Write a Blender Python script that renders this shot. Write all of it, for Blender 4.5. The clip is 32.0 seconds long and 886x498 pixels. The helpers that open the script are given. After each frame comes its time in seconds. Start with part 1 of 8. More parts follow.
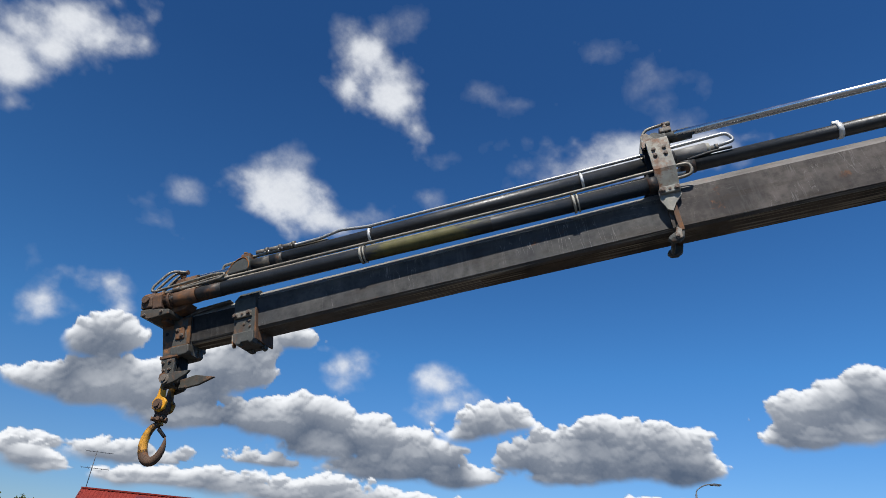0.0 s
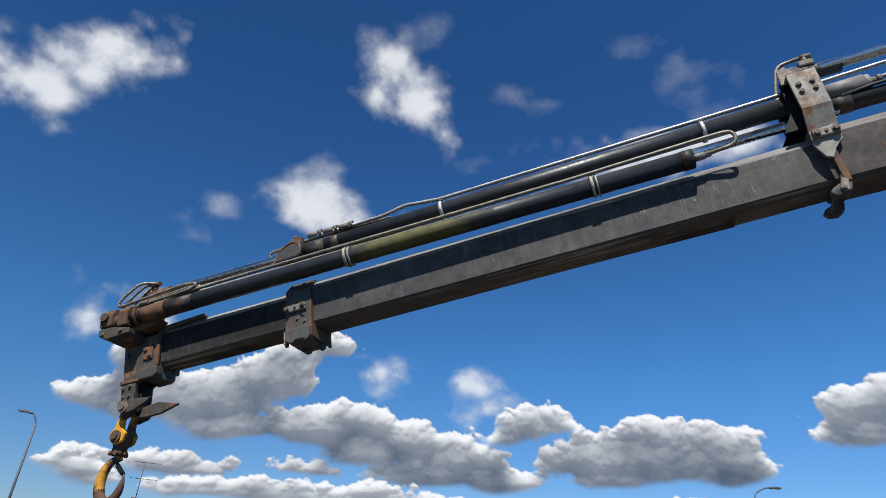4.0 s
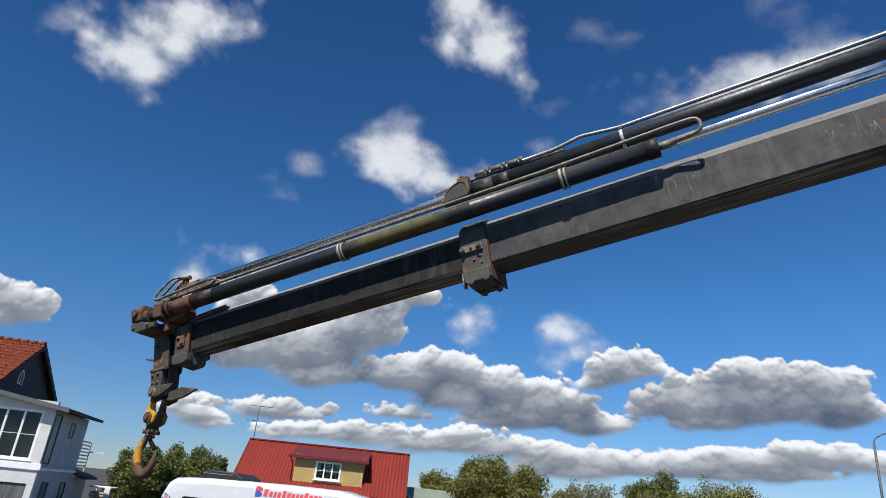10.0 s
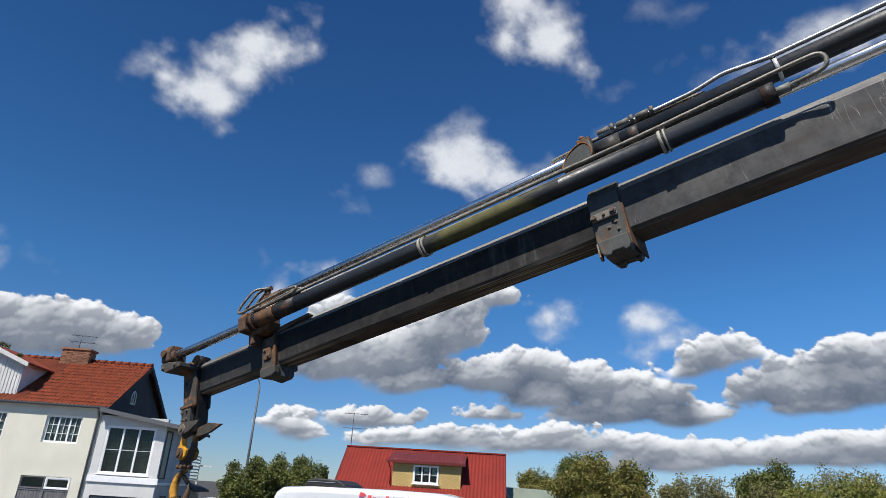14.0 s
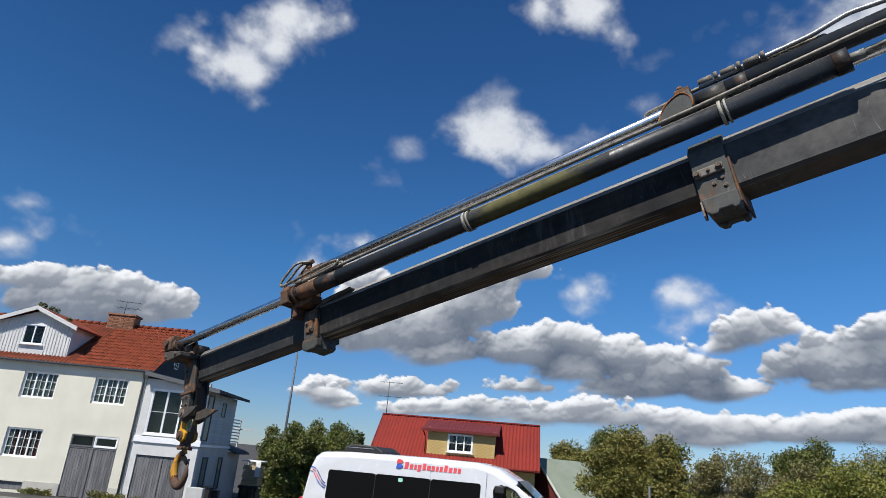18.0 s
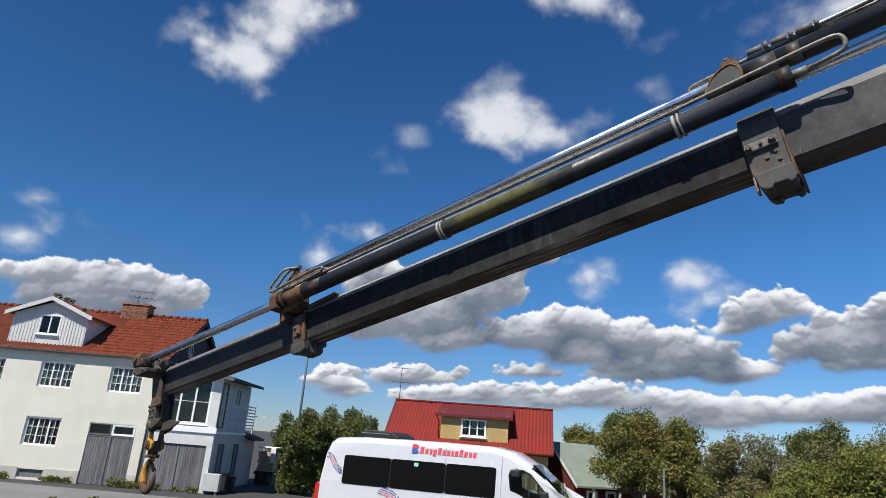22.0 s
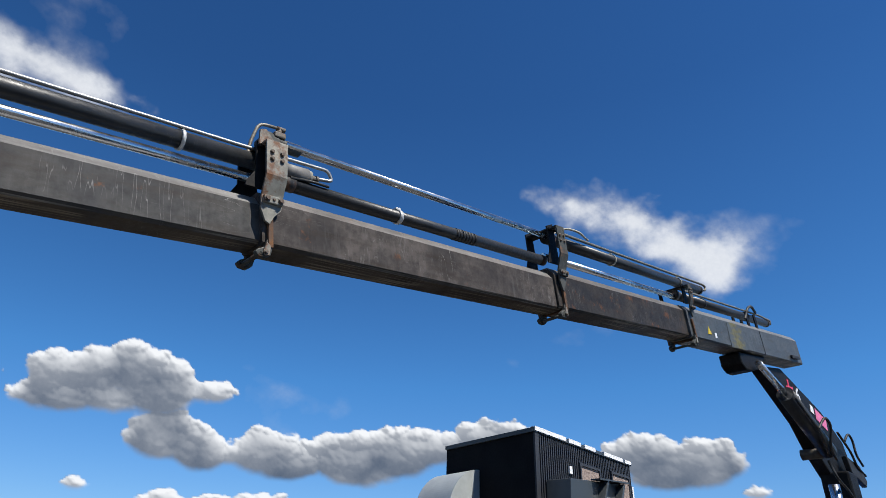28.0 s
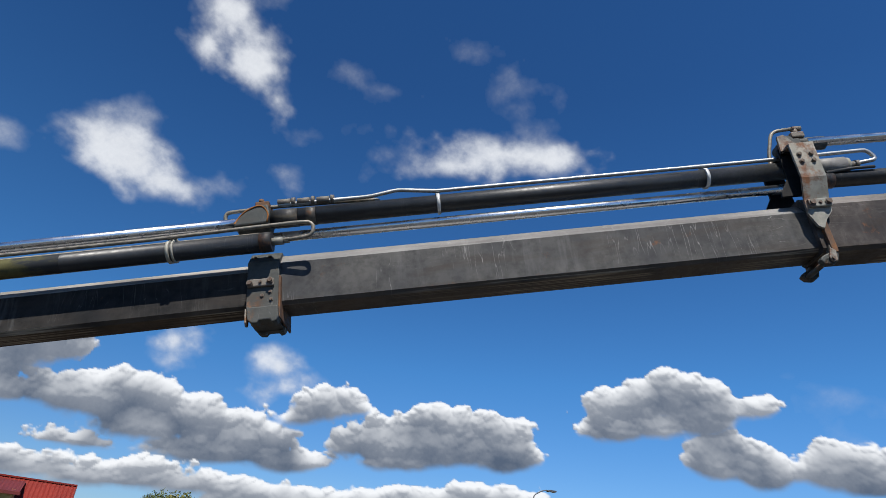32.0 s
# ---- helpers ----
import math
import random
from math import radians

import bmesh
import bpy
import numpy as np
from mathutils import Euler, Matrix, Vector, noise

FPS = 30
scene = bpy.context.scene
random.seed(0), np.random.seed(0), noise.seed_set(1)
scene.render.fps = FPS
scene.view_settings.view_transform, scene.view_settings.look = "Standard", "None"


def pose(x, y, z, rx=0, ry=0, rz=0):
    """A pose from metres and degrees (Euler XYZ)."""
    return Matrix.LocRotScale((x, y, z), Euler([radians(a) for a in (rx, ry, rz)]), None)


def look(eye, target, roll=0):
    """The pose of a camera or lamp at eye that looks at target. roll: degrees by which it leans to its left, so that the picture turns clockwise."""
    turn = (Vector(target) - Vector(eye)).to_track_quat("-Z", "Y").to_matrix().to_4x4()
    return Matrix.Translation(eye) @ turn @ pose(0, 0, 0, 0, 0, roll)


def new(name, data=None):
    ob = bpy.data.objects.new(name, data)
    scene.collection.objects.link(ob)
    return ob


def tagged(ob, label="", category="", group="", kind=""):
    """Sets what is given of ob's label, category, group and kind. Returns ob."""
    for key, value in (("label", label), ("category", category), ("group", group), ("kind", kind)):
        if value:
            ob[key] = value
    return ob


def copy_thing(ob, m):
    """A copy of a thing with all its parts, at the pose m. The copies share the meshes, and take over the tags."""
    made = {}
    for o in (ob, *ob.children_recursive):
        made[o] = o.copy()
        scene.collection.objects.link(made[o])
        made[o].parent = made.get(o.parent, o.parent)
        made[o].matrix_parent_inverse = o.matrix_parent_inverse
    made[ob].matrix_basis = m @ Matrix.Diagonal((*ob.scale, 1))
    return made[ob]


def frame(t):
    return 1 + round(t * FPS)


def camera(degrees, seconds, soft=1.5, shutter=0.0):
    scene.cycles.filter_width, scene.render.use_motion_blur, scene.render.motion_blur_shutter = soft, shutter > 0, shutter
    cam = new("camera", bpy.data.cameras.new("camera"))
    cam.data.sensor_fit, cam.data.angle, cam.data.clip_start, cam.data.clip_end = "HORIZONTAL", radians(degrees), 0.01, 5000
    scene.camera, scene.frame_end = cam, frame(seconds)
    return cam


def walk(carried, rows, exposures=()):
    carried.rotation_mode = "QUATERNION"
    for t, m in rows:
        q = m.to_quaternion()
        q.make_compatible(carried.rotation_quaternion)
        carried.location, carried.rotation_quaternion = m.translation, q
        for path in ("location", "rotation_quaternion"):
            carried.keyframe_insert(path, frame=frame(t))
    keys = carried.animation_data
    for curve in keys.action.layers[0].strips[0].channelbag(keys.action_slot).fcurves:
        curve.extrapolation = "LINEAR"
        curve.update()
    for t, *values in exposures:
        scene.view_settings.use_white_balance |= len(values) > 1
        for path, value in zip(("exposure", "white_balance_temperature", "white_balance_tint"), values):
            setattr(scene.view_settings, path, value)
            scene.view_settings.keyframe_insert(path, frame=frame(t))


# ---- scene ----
cam = camera(70.2, 32.0, soft=0.7)
# seconds, place, turn
PATH = [
    (0.0, 0.000, 0.000, 2.589, 117.04, -4.32, -2.60),
    (0.5, 0.022, 0.053, 2.610, 117.40, -4.83, -0.78),
    (1.0, 0.022, 0.113, 2.635, 117.38, -4.12, -0.26),
    (1.5, -0.026, 0.186, 2.653, 117.20, -3.55, 0.31),
    (2.0, -0.053, 0.239, 2.672, 117.05, -2.88, 0.28),
    (2.5, -0.047, 0.306, 2.688, 116.90, -3.03, 0.93),
    (3.0, -0.093, 0.400, 2.697, 117.21, -3.25, 0.99),
    (3.5, -0.130, 0.460, 2.696, 117.41, -3.76, 0.90),
    (4.0, -0.189, 0.477, 2.689, 117.20, -4.10, 1.05),
    (4.5, -0.289, 0.498, 2.681, 116.63, -4.56, 1.32),
    (6.5, -0.493, 0.523, 2.668, 115.93, -4.51, 1.85),
    (7.0, -0.494, 0.529, 2.670, 115.93, -4.73, 2.94),
    (7.5, -0.500, 0.533, 2.672, 115.68, -4.46, 4.26),
    (8.0, -0.502, 0.541, 2.668, 114.55, -4.62, 4.83),
    (8.5, -0.504, 0.539, 2.661, 113.53, -4.93, 5.89),
    (9.0, -0.513, 0.545, 2.661, 112.42, -4.95, 6.72),
    (9.5, -0.532, 0.552, 2.663, 112.10, -5.72, 7.46),
    (10.0, -0.546, 0.560, 2.667, 111.89, -5.29, 8.84),
    (10.5, -0.558, 0.552, 2.669, 112.02, -4.18, 10.05),
    (11.0, -0.568, 0.569, 2.670, 112.18, -3.18, 12.34),
    (11.5, -0.586, 0.609, 2.671, 111.42, -2.26, 14.13),
    (12.0, -0.612, 0.628, 2.665, 111.66, -2.79, 14.42),
    (12.5, -0.647, 0.672, 2.667, 110.82, -3.00, 14.95),
    (13.0, -0.692, 0.718, 2.669, 110.79, -3.03, 15.61),
    (13.5, -0.731, 0.762, 2.668, 111.73, -3.57, 15.83),
    (14.0, -0.763, 0.780, 2.668, 111.34, -3.36, 16.97),
    (14.5, -0.827, 0.794, 2.660, 111.72, -3.63, 16.72),
    (16.5, -0.938, 0.850, 2.673, 110.80, -4.28, 17.98),
    (17.0, -0.948, 0.843, 2.672, 110.51, -4.54, 18.59),
    (17.5, -0.958, 0.845, 2.663, 109.45, -4.61, 18.71),
    (18.0, -0.963, 0.847, 2.656, 108.61, -4.84, 19.57),
    (18.5, -0.991, 0.856, 2.645, 107.38, -5.46, 19.09),
    (19.0, -1.018, 0.869, 2.640, 106.61, -4.79, 19.68),
    (19.5, -1.023, 0.877, 2.646, 107.21, -4.51, 20.09),
    (20.0, -1.021, 0.872, 2.652, 107.57, -4.61, 19.97),
    (20.5, -1.033, 0.862, 2.654, 107.72, -4.85, 20.12),
    (21.0, -1.051, 0.862, 2.652, 107.58, -4.79, 20.18),
    (21.5, -1.058, 0.851, 2.651, 107.87, -5.15, 20.54),
    (22.0, -1.076, 0.861, 2.649, 107.26, -4.32, 20.56),
    (22.5, -1.086, 0.876, 2.642, 105.89, -4.46, 21.21),
    (23.0, -1.097, 0.884, 2.644, 105.35, -4.59, 20.92),
    (23.5, -1.105, 0.880, 2.648, 106.61, -4.66, 21.65),
    (24.0, -1.110, 0.878, 2.652, 106.68, -5.60, 21.52),
    (24.5, -1.102, 0.866, 2.654, 106.83, -5.51, 21.37),
    (26.5, -0.732, 0.797, 2.753, 117.87, -4.38, -25.72),
    (27.0, -0.664, 0.751, 2.765, 119.18, -2.93, -39.37),
    (27.5, -0.598, 0.695, 2.761, 119.65, -2.14, -51.76),
    (28.0, -0.543, 0.635, 2.758, 118.74, -1.45, -63.24),
    (28.5, -0.507, 0.594, 2.746, 116.99, -0.81, -72.57),
    (29.0, -0.489, 0.568, 2.739, 114.22, -0.24, -76.05),
    (29.5, -0.493, 0.565, 2.733, 114.21, -0.10, -75.84),
    (30.0, -0.498, 0.571, 2.736, 115.09, -0.15, -73.57),
    (30.5, -0.531, 0.598, 2.743, 117.30, -1.47, -63.07),
    (31.0, -0.579, 0.629, 2.756, 118.48, -2.77, -46.95),
    (31.5, -0.656, 0.670, 2.751, 118.63, -4.21, -33.16),
    (32.0, -0.768, 0.689, 2.741, 117.69, -5.82, -17.43),
]
walk(cam, [(t, pose(x, y, z, a, b, c)) for t, x, y, z, a, b, c in PATH])

# ---- light ----
SUN_DIR = Vector((-0.12, -0.55, 0.83)).normalized()
scene.view_settings.exposure = 0.5
world = bpy.data.worlds.new("sky")
scene.world = world
world.use_nodes = True
_n = world.node_tree.nodes
_sky = _n.new("ShaderNodeTexSky")
_sky.sky_type = "NISHITA"
_sky.sun_disc = False
_sky.sun_elevation = math.asin(SUN_DIR.z)
_sky.sun_rotation = math.atan2(SUN_DIR.x, SUN_DIR.y)
_sky.air_density, _sky.dust_density, _sky.ozone_density = 1.0, 0.0, 2.0
_n["Background"].inputs["Strength"].default_value = 0.061
_tint = _n.new("ShaderNodeMix")
_tint.data_type, _tint.blend_type = "RGBA", "MULTIPLY"
_tint.inputs[0].default_value = 1.0
_geo = _n.new("ShaderNodeNewGeometry")
_sep = _n.new("ShaderNodeSeparateXYZ")
world.node_tree.links.new(_geo.outputs["Position"], _sep.inputs[0])
_band = _n.new("ShaderNodeValToRGB")
_band.color_ramp.elements[0].position, _band.color_ramp.elements[0].color = 0.0, (0.54, 0.71, 1.06, 1)
_band.color_ramp.elements[1].position, _band.color_ramp.elements[1].color = 0.66, (0.25, 0.61, 1.015, 1)
_band.color_ramp.elements.new(0.28).color = (0.36, 0.825, 1.25, 1)
world.node_tree.links.new(_sep.outputs["Z"], _band.inputs[0])
world.node_tree.links.new(_band.outputs[0], _tint.inputs[7])
world.node_tree.links.new(_sky.outputs[0], _tint.inputs[6])
_side = _n.new("ShaderNodeMapRange")
_side.inputs["From Min"].default_value, _side.inputs["From Max"].default_value = -1.0, 1.0
_side.inputs["To Min"].default_value, _side.inputs["To Max"].default_value = 0.052, 0.079
world.node_tree.links.new(_sep.outputs["X"], _side.inputs["Value"])
world.node_tree.links.new(_side.outputs["Result"], _n["Background"].inputs["Strength"])
world.node_tree.links.new(_tint.outputs[2], _n["Background"].inputs["Color"])
sun = new("sun", bpy.data.lights.new("sun", "SUN"))
sun.data.energy, sun.data.angle, sun.data.color = 4.4, radians(0.53), (1.0, 0.955, 0.89)
sun.matrix_world = look(SUN_DIR * 50, (0, 0, 0))


# ---- materials ----
def nodes_of(name):
    m = bpy.data.materials.new(name)
    m.use_nodes = True
    nt = m.node_tree
    return m, nt, nt.nodes["Principled BSDF"]


def add(nt, kind, **sets):
    n = nt.nodes.new(kind)
    for k, v in sets.items():
        n.inputs[k].default_value = v
    return n


def coords(nt, stretch=(1, 1, 1), turn=(0, 0, 0)):
    tc = nt.nodes.new("ShaderNodeTexCoord")
    mp = nt.nodes.new("ShaderNodeMapping")
    mp.inputs["Scale"].default_value = stretch
    mp.inputs["Rotation"].default_value = [radians(a) for a in turn]
    nt.links.new(tc.outputs["Object"], mp.inputs["Vector"])
    return mp.outputs["Vector"]


def noise_at(nt, vec, scale, detail=4.0, rough=0.55):
    n = add(nt, "ShaderNodeTexNoise", Scale=scale, Detail=detail, Roughness=rough)
    nt.links.new(vec, n.inputs["Vector"])
    return n.outputs["Fac"]


def ramp(nt, fac, lo, hi, a=0.0, b=1.0):
    n = nt.nodes.new("ShaderNodeMapRange")
    n.inputs["From Min"].default_value, n.inputs["From Max"].default_value = lo, hi
    n.inputs["To Min"].default_value, n.inputs["To Max"].default_value = a, b
    nt.links.new(fac, n.inputs["Value"])
    return n.outputs["Result"]


def mixc(nt, fac, a, b):
    n = nt.nodes.new("ShaderNodeMix")
    n.data_type = "RGBA"
    for key, v in (("A", a), ("B", b)):
        sock = [s for s in n.inputs if s.name == key and s.type == "RGBA"][0]
        if isinstance(v, tuple):
            sock.default_value = (*v, 1)
        else:
            nt.links.new(v, sock)
    nt.links.new(fac, n.inputs["Factor"])
    return [s for s in n.outputs if s.type == "RGBA"][0]


def bumped(nt, bsdf, height, strength, distance=0.002):
    b = add(nt, "ShaderNodeBump", Strength=strength, Distance=distance)
    nt.links.new(height, b.inputs["Height"])
    nt.links.new(b.outputs["Normal"], bsdf.inputs["Normal"])


def surface(name, base, second, scale=6.0, fine=60.0, rough=0.6, metal=0.0, bump=0.3, stretch=(1, 1, 1), blend=(0.4, 0.65), dist=0.002, vary=0.0):
    """Two-scale painted, stone or timber surface."""
    m, nt, p = nodes_of(name)
    v = coords(nt, stretch)
    big, small = noise_at(nt, v, scale), noise_at(nt, v, fine, 6.0, 0.65)
    col = mixc(nt, ramp(nt, big, *blend), base, second)
    dark = tuple(c * 0.72 for c in base)
    col = mixc(nt, ramp(nt, small, 0.48, 0.75, 0.0, 0.6), col, dark)
    if vary:
        oi = nt.nodes.new("ShaderNodeObjectInfo")
        hs = nt.nodes.new("ShaderNodeHueSaturation")
        nt.links.new(ramp(nt, oi.outputs["Random"], 0, 1, 1 - vary, 1 + vary), hs.inputs["Value"])
        nt.links.new(col, hs.inputs["Color"])
        col = hs.outputs["Color"]
    nt.links.new(col, p.inputs["Base Color"])
    nt.links.new(ramp(nt, small, 0.3, 0.7, rough - 0.08, min(1, rough + 0.1)), p.inputs["Roughness"])
    p.inputs["Metallic"].default_value = metal
    p.inputs["Specular IOR Level"].default_value = 0.28
    if bump:
        bumped(nt, p, small, bump, dist)
    return m


def thin_lines(nt, stretch, turn, scale, width, mask_scale, lo, hi):
    """Fine scratches: narrow bands of a stretched noise, in patches."""
    n = noise_at(nt, coords(nt, stretch, turn), scale, 2.0, 0.5)
    d = nt.nodes.new("ShaderNodeMath")
    d.operation = "SUBTRACT"
    nt.links.new(n, d.inputs[0])
    d.inputs[1].default_value = 0.5
    a = nt.nodes.new("ShaderNodeMath")
    a.operation = "ABSOLUTE"
    nt.links.new(d.outputs[0], a.inputs[0])
    m = nt.nodes.new("ShaderNodeMath")
    m.operation = "MULTIPLY"
    nt.links.new(ramp(nt, a.outputs[0], 0.0, width, 1.0, 0.0), m.inputs[0])
    nt.links.new(ramp(nt, noise_at(nt, coords(nt, (1, 1, 1), turn), mask_scale, 3.0, 0.6), lo, hi), m.inputs[1])
    return m.outputs[0]


def times(nt, a, b):
    m = nt.nodes.new("ShaderNodeMath")
    m.operation = "MULTIPLY"
    for k, x in enumerate((a, b)):
        if isinstance(x, float):
            m.inputs[k].default_value = x
        else:
            nt.links.new(x, m.inputs[k])
    return m.outputs[0]


def worn_steel(name, paint, paint2, rust=0.5, rough=0.45, scratch=0.4, grime=(0.10, 0.085, 0.07), lit_dust=0.0, smears=0.0, gloss=0.3, rust_col=((0.20, 0.085, 0.035), (0.085, 0.045, 0.028))):
    """Worn painted steel: chalky patches, smears, rust, fine scratches, dust and painted sunlight on what faces up."""
    m, nt, p = nodes_of(name)
    v = coords(nt)
    long_v = coords(nt, (0.6, 4, 4))
    big, fine = noise_at(nt, v, 5.0), noise_at(nt, v, 70.0, 6.0, 0.7)
    mid = noise_at(nt, v, 22.0, 5.0, 0.65)
    streak = noise_at(nt, long_v, 5.0, 6.0, 0.6)
    col = mixc(nt, ramp(nt, big, 0.36, 0.64), paint, paint2)
    col = mixc(nt, ramp(nt, mid, 0.42, 0.70, 0.0, 0.75), col, tuple(c * 0.6 for c in paint))
    col = mixc(nt, ramp(nt, streak, 0.52, 0.72, 0.0, 0.75), col, grime)
    pale = (0.36, 0.35, 0.33)
    if smears:
        run = noise_at(nt, coords(nt, (11, 4, 1.6), (0, 14, 0)), 3.2, 5.0, 0.6)
        there = ramp(nt, noise_at(nt, v, 1.7, 2.0), 0.42, 0.62)
        col = mixc(nt, times(nt, ramp(nt, run, 0.52, 0.66, 0.0, smears), there), col, (0.30, 0.30, 0.29))
    if scratch:
        for st, tn, sc, w, ms, lo in (((34, 9, 3.0), (0, 27, 0), 1.0, 0.007, 2.6, 0.55), ((46, 9, 4.0), (0, -41, 0), 0.9, 0.006, 2.1, 0.56), ((3.0, 40, 40), (0, 9, 0), 1.0, 0.006, 3.1, 0.57), ((30, 9, 3.5), (0, 68, 0), 0.9, 0.007, 3.4, 0.57)):
            col = mixc(nt, times(nt, thin_lines(nt, st, tn, sc, w, ms, lo, lo + 0.12), scratch), col, pale)
    r = noise_at(nt, v, 9.0, 8.0, 0.72)
    lo = 0.72 - 0.28 * rust
    rustcol = mixc(nt, ramp(nt, mid, 0.38, 0.62), *rust_col)
    mask = ramp(nt, r, lo, lo + 0.10)
    col = mixc(nt, mask, col, rustcol)
    # pale top faces: some dust, plus the sunlit gleam put into the colour
    if lit_dust:
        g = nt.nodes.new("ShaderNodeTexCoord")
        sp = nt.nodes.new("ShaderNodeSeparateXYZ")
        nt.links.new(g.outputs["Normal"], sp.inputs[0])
        up = times(nt, ramp(nt, sp.outputs["Z"], 0.25, 0.7, 0.0, lit_dust), ramp(nt, streak, 0.30, 0.62, 1.0, 0.45))
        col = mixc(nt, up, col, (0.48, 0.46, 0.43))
        # long rub marks on the underside, where the next section slid
        rub = thin_lines(nt, (0.9, 60, 60), (0, 0, 0), 1.0, 0.06, 1.6, 0.44, 0.56)
        col = mixc(nt, times(nt, ramp(nt, sp.outputs["Z"], -0.4, -0.8), ramp(nt, big, 0.35, 0.6, 0.2, 0.7)), col, (0.14, 0.105, 0.075))
        col = mixc(nt, times(nt, times(nt, ramp(nt, sp.outputs["Z"], -0.4, -0.8), rub), 0.85), col, (0.46, 0.39, 0.29))
    nt.links.new(col, p.inputs["Base Color"])
    nt.links.new(ramp(nt, fine, 0.3, 0.7, rough - 0.1, rough + 0.22), p.inputs["Roughness"])
    p.inputs["Specular IOR Level"].default_value = gloss
    bumped(nt, p, fine, 0.25, 0.0015)
    return m


def flat(name, color, rough=0.4, metal=0.0, grain=0.06, scale=25.0, coat=0.0):
    m, nt, p = nodes_of(name)
    v = coords(nt)
    n = noise_at(nt, v, scale, 5.0)
    lo, hi = tuple(c * (1 - grain) for c in color), tuple(min(1, c * (1 + grain)) for c in color)
    nt.links.new(mixc(nt, ramp(nt, n, 0.35, 0.65), lo, hi), p.inputs["Base Color"])
    nt.links.new(ramp(nt, n, 0.3, 0.7, max(0.02, rough - 0.06), rough + 0.08), p.inputs["Roughness"])
    p.inputs["Metallic"].default_value = metal
    if coat:
        p.inputs["Coat Weight"].default_value = coat
        p.inputs["Coat Roughness"].default_value = 0.06
    return m


def glass(name, tint=(0.02, 0.025, 0.03), rough=0.03):
    m, nt, p = nodes_of(name)
    p.inputs["Base Color"].default_value = (*tint, 1)
    p.inputs["Roughness"].default_value = rough
    p.inputs["Specular IOR Level"].default_value = 0.5
    return m


def pane(name, gloss=0.25):
    """Clear glass: mostly seen through, with a mirror gloss on its face."""
    m, nt, p = nodes_of(name)
    p.inputs["Base Color"].default_value = (0.01, 0.012, 0.012, 1)
    p.inputs["Roughness"].default_value = 0.02
    p.inputs["Specular IOR Level"].default_value = 1.0
    tr = nt.nodes.new("ShaderNodeBsdfTransparent")
    tr.inputs["Color"].default_value = (0.80, 0.86, 0.82, 1)
    mx = nt.nodes.new("ShaderNodeMixShader")
    mx.inputs[0].default_value = gloss
    nt.links.new(tr.outputs[0], mx.inputs[1])
    nt.links.new(p.outputs[0], mx.inputs[2])
    nt.links.new(mx.outputs[0], nt.nodes["Material Output"].inputs["Surface"])
    return m


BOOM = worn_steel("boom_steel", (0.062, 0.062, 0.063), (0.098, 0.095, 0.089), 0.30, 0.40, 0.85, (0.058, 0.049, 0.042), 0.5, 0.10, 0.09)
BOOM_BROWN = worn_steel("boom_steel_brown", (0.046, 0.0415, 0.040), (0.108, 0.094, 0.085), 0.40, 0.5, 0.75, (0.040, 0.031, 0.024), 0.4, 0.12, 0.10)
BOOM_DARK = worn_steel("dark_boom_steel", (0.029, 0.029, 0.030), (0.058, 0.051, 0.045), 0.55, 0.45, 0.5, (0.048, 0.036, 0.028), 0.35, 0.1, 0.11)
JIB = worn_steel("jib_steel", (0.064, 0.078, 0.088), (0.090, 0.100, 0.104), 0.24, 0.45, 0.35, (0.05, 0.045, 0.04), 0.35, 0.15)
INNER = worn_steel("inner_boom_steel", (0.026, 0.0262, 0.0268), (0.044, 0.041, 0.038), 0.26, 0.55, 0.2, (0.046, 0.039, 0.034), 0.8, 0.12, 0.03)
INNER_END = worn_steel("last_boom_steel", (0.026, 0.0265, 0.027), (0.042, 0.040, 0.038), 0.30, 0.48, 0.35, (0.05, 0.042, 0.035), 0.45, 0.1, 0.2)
CYL = worn_steel("cylinder_paint", (0.018, 0.020, 0.022), (0.030, 0.031, 0.032), 0.24, 0.38, 0.12, (0.045, 0.043, 0.039), 0.0, 0.0, 0.5)
BRACKET = worn_steel("bracket_paint", (0.235, 0.235, 0.205), (0.34, 0.315, 0.255), 0.80, 0.5, 0.25, (0.15, 0.135, 0.11))
COLLAR = worn_steel("collar_paint", (0.055, 0.060, 0.056), (0.085, 0.084, 0.075), 0.48, 0.55, 0.3, (0.07, 0.055, 0.04), 0.0, 0.0, 0.3, ((0.27, 0.115, 0.04), (0.10, 0.055, 0.032)))
HEADM = worn_steel("rusty_head_plate", (0.055, 0.056, 0.050), (0.080, 0.070, 0.058), 0.72, 0.6, 0.3, (0.075, 0.052, 0.036), 0.0, 0.0, 0.25, ((0.30, 0.125, 0.042), (0.11, 0.058, 0.034)))
RUSTY = worn_steel("rusty_steel", (0.125, 0.074, 0.048), (0.082, 0.055, 0.042), 0.95, 0.72, 0.1, (0.14, 0.092, 0.062), 0.0, 0.0, 0.2, ((0.20, 0.092, 0.040), (0.078, 0.050, 0.036)))
DARKSTEEL = worn_steel("dark_crane_paint", (0.007, 0.0075, 0.008), (0.012, 0.012, 0.013), 0.12, 0.5, 0.12, (0.02, 0.018, 0.016), 0.0, 0.0, 0.15)
CHROME = flat("chrome_rod", (0.72, 0.73, 0.74), 0.25, 1.0, 0.02, 12)
PIPE = flat("zinc_pipe", (0.40, 0.40, 0.39), 0.42, 0.7, 0.12, 60)
PIPE_DULL = flat("dull_pipe", (0.20, 0.18, 0.145), 0.5, 0.2, 0.35, 60)
TIE = flat("pale_tie", (0.36, 0.34, 0.28), 0.6, 0.0, 0.1, 90)
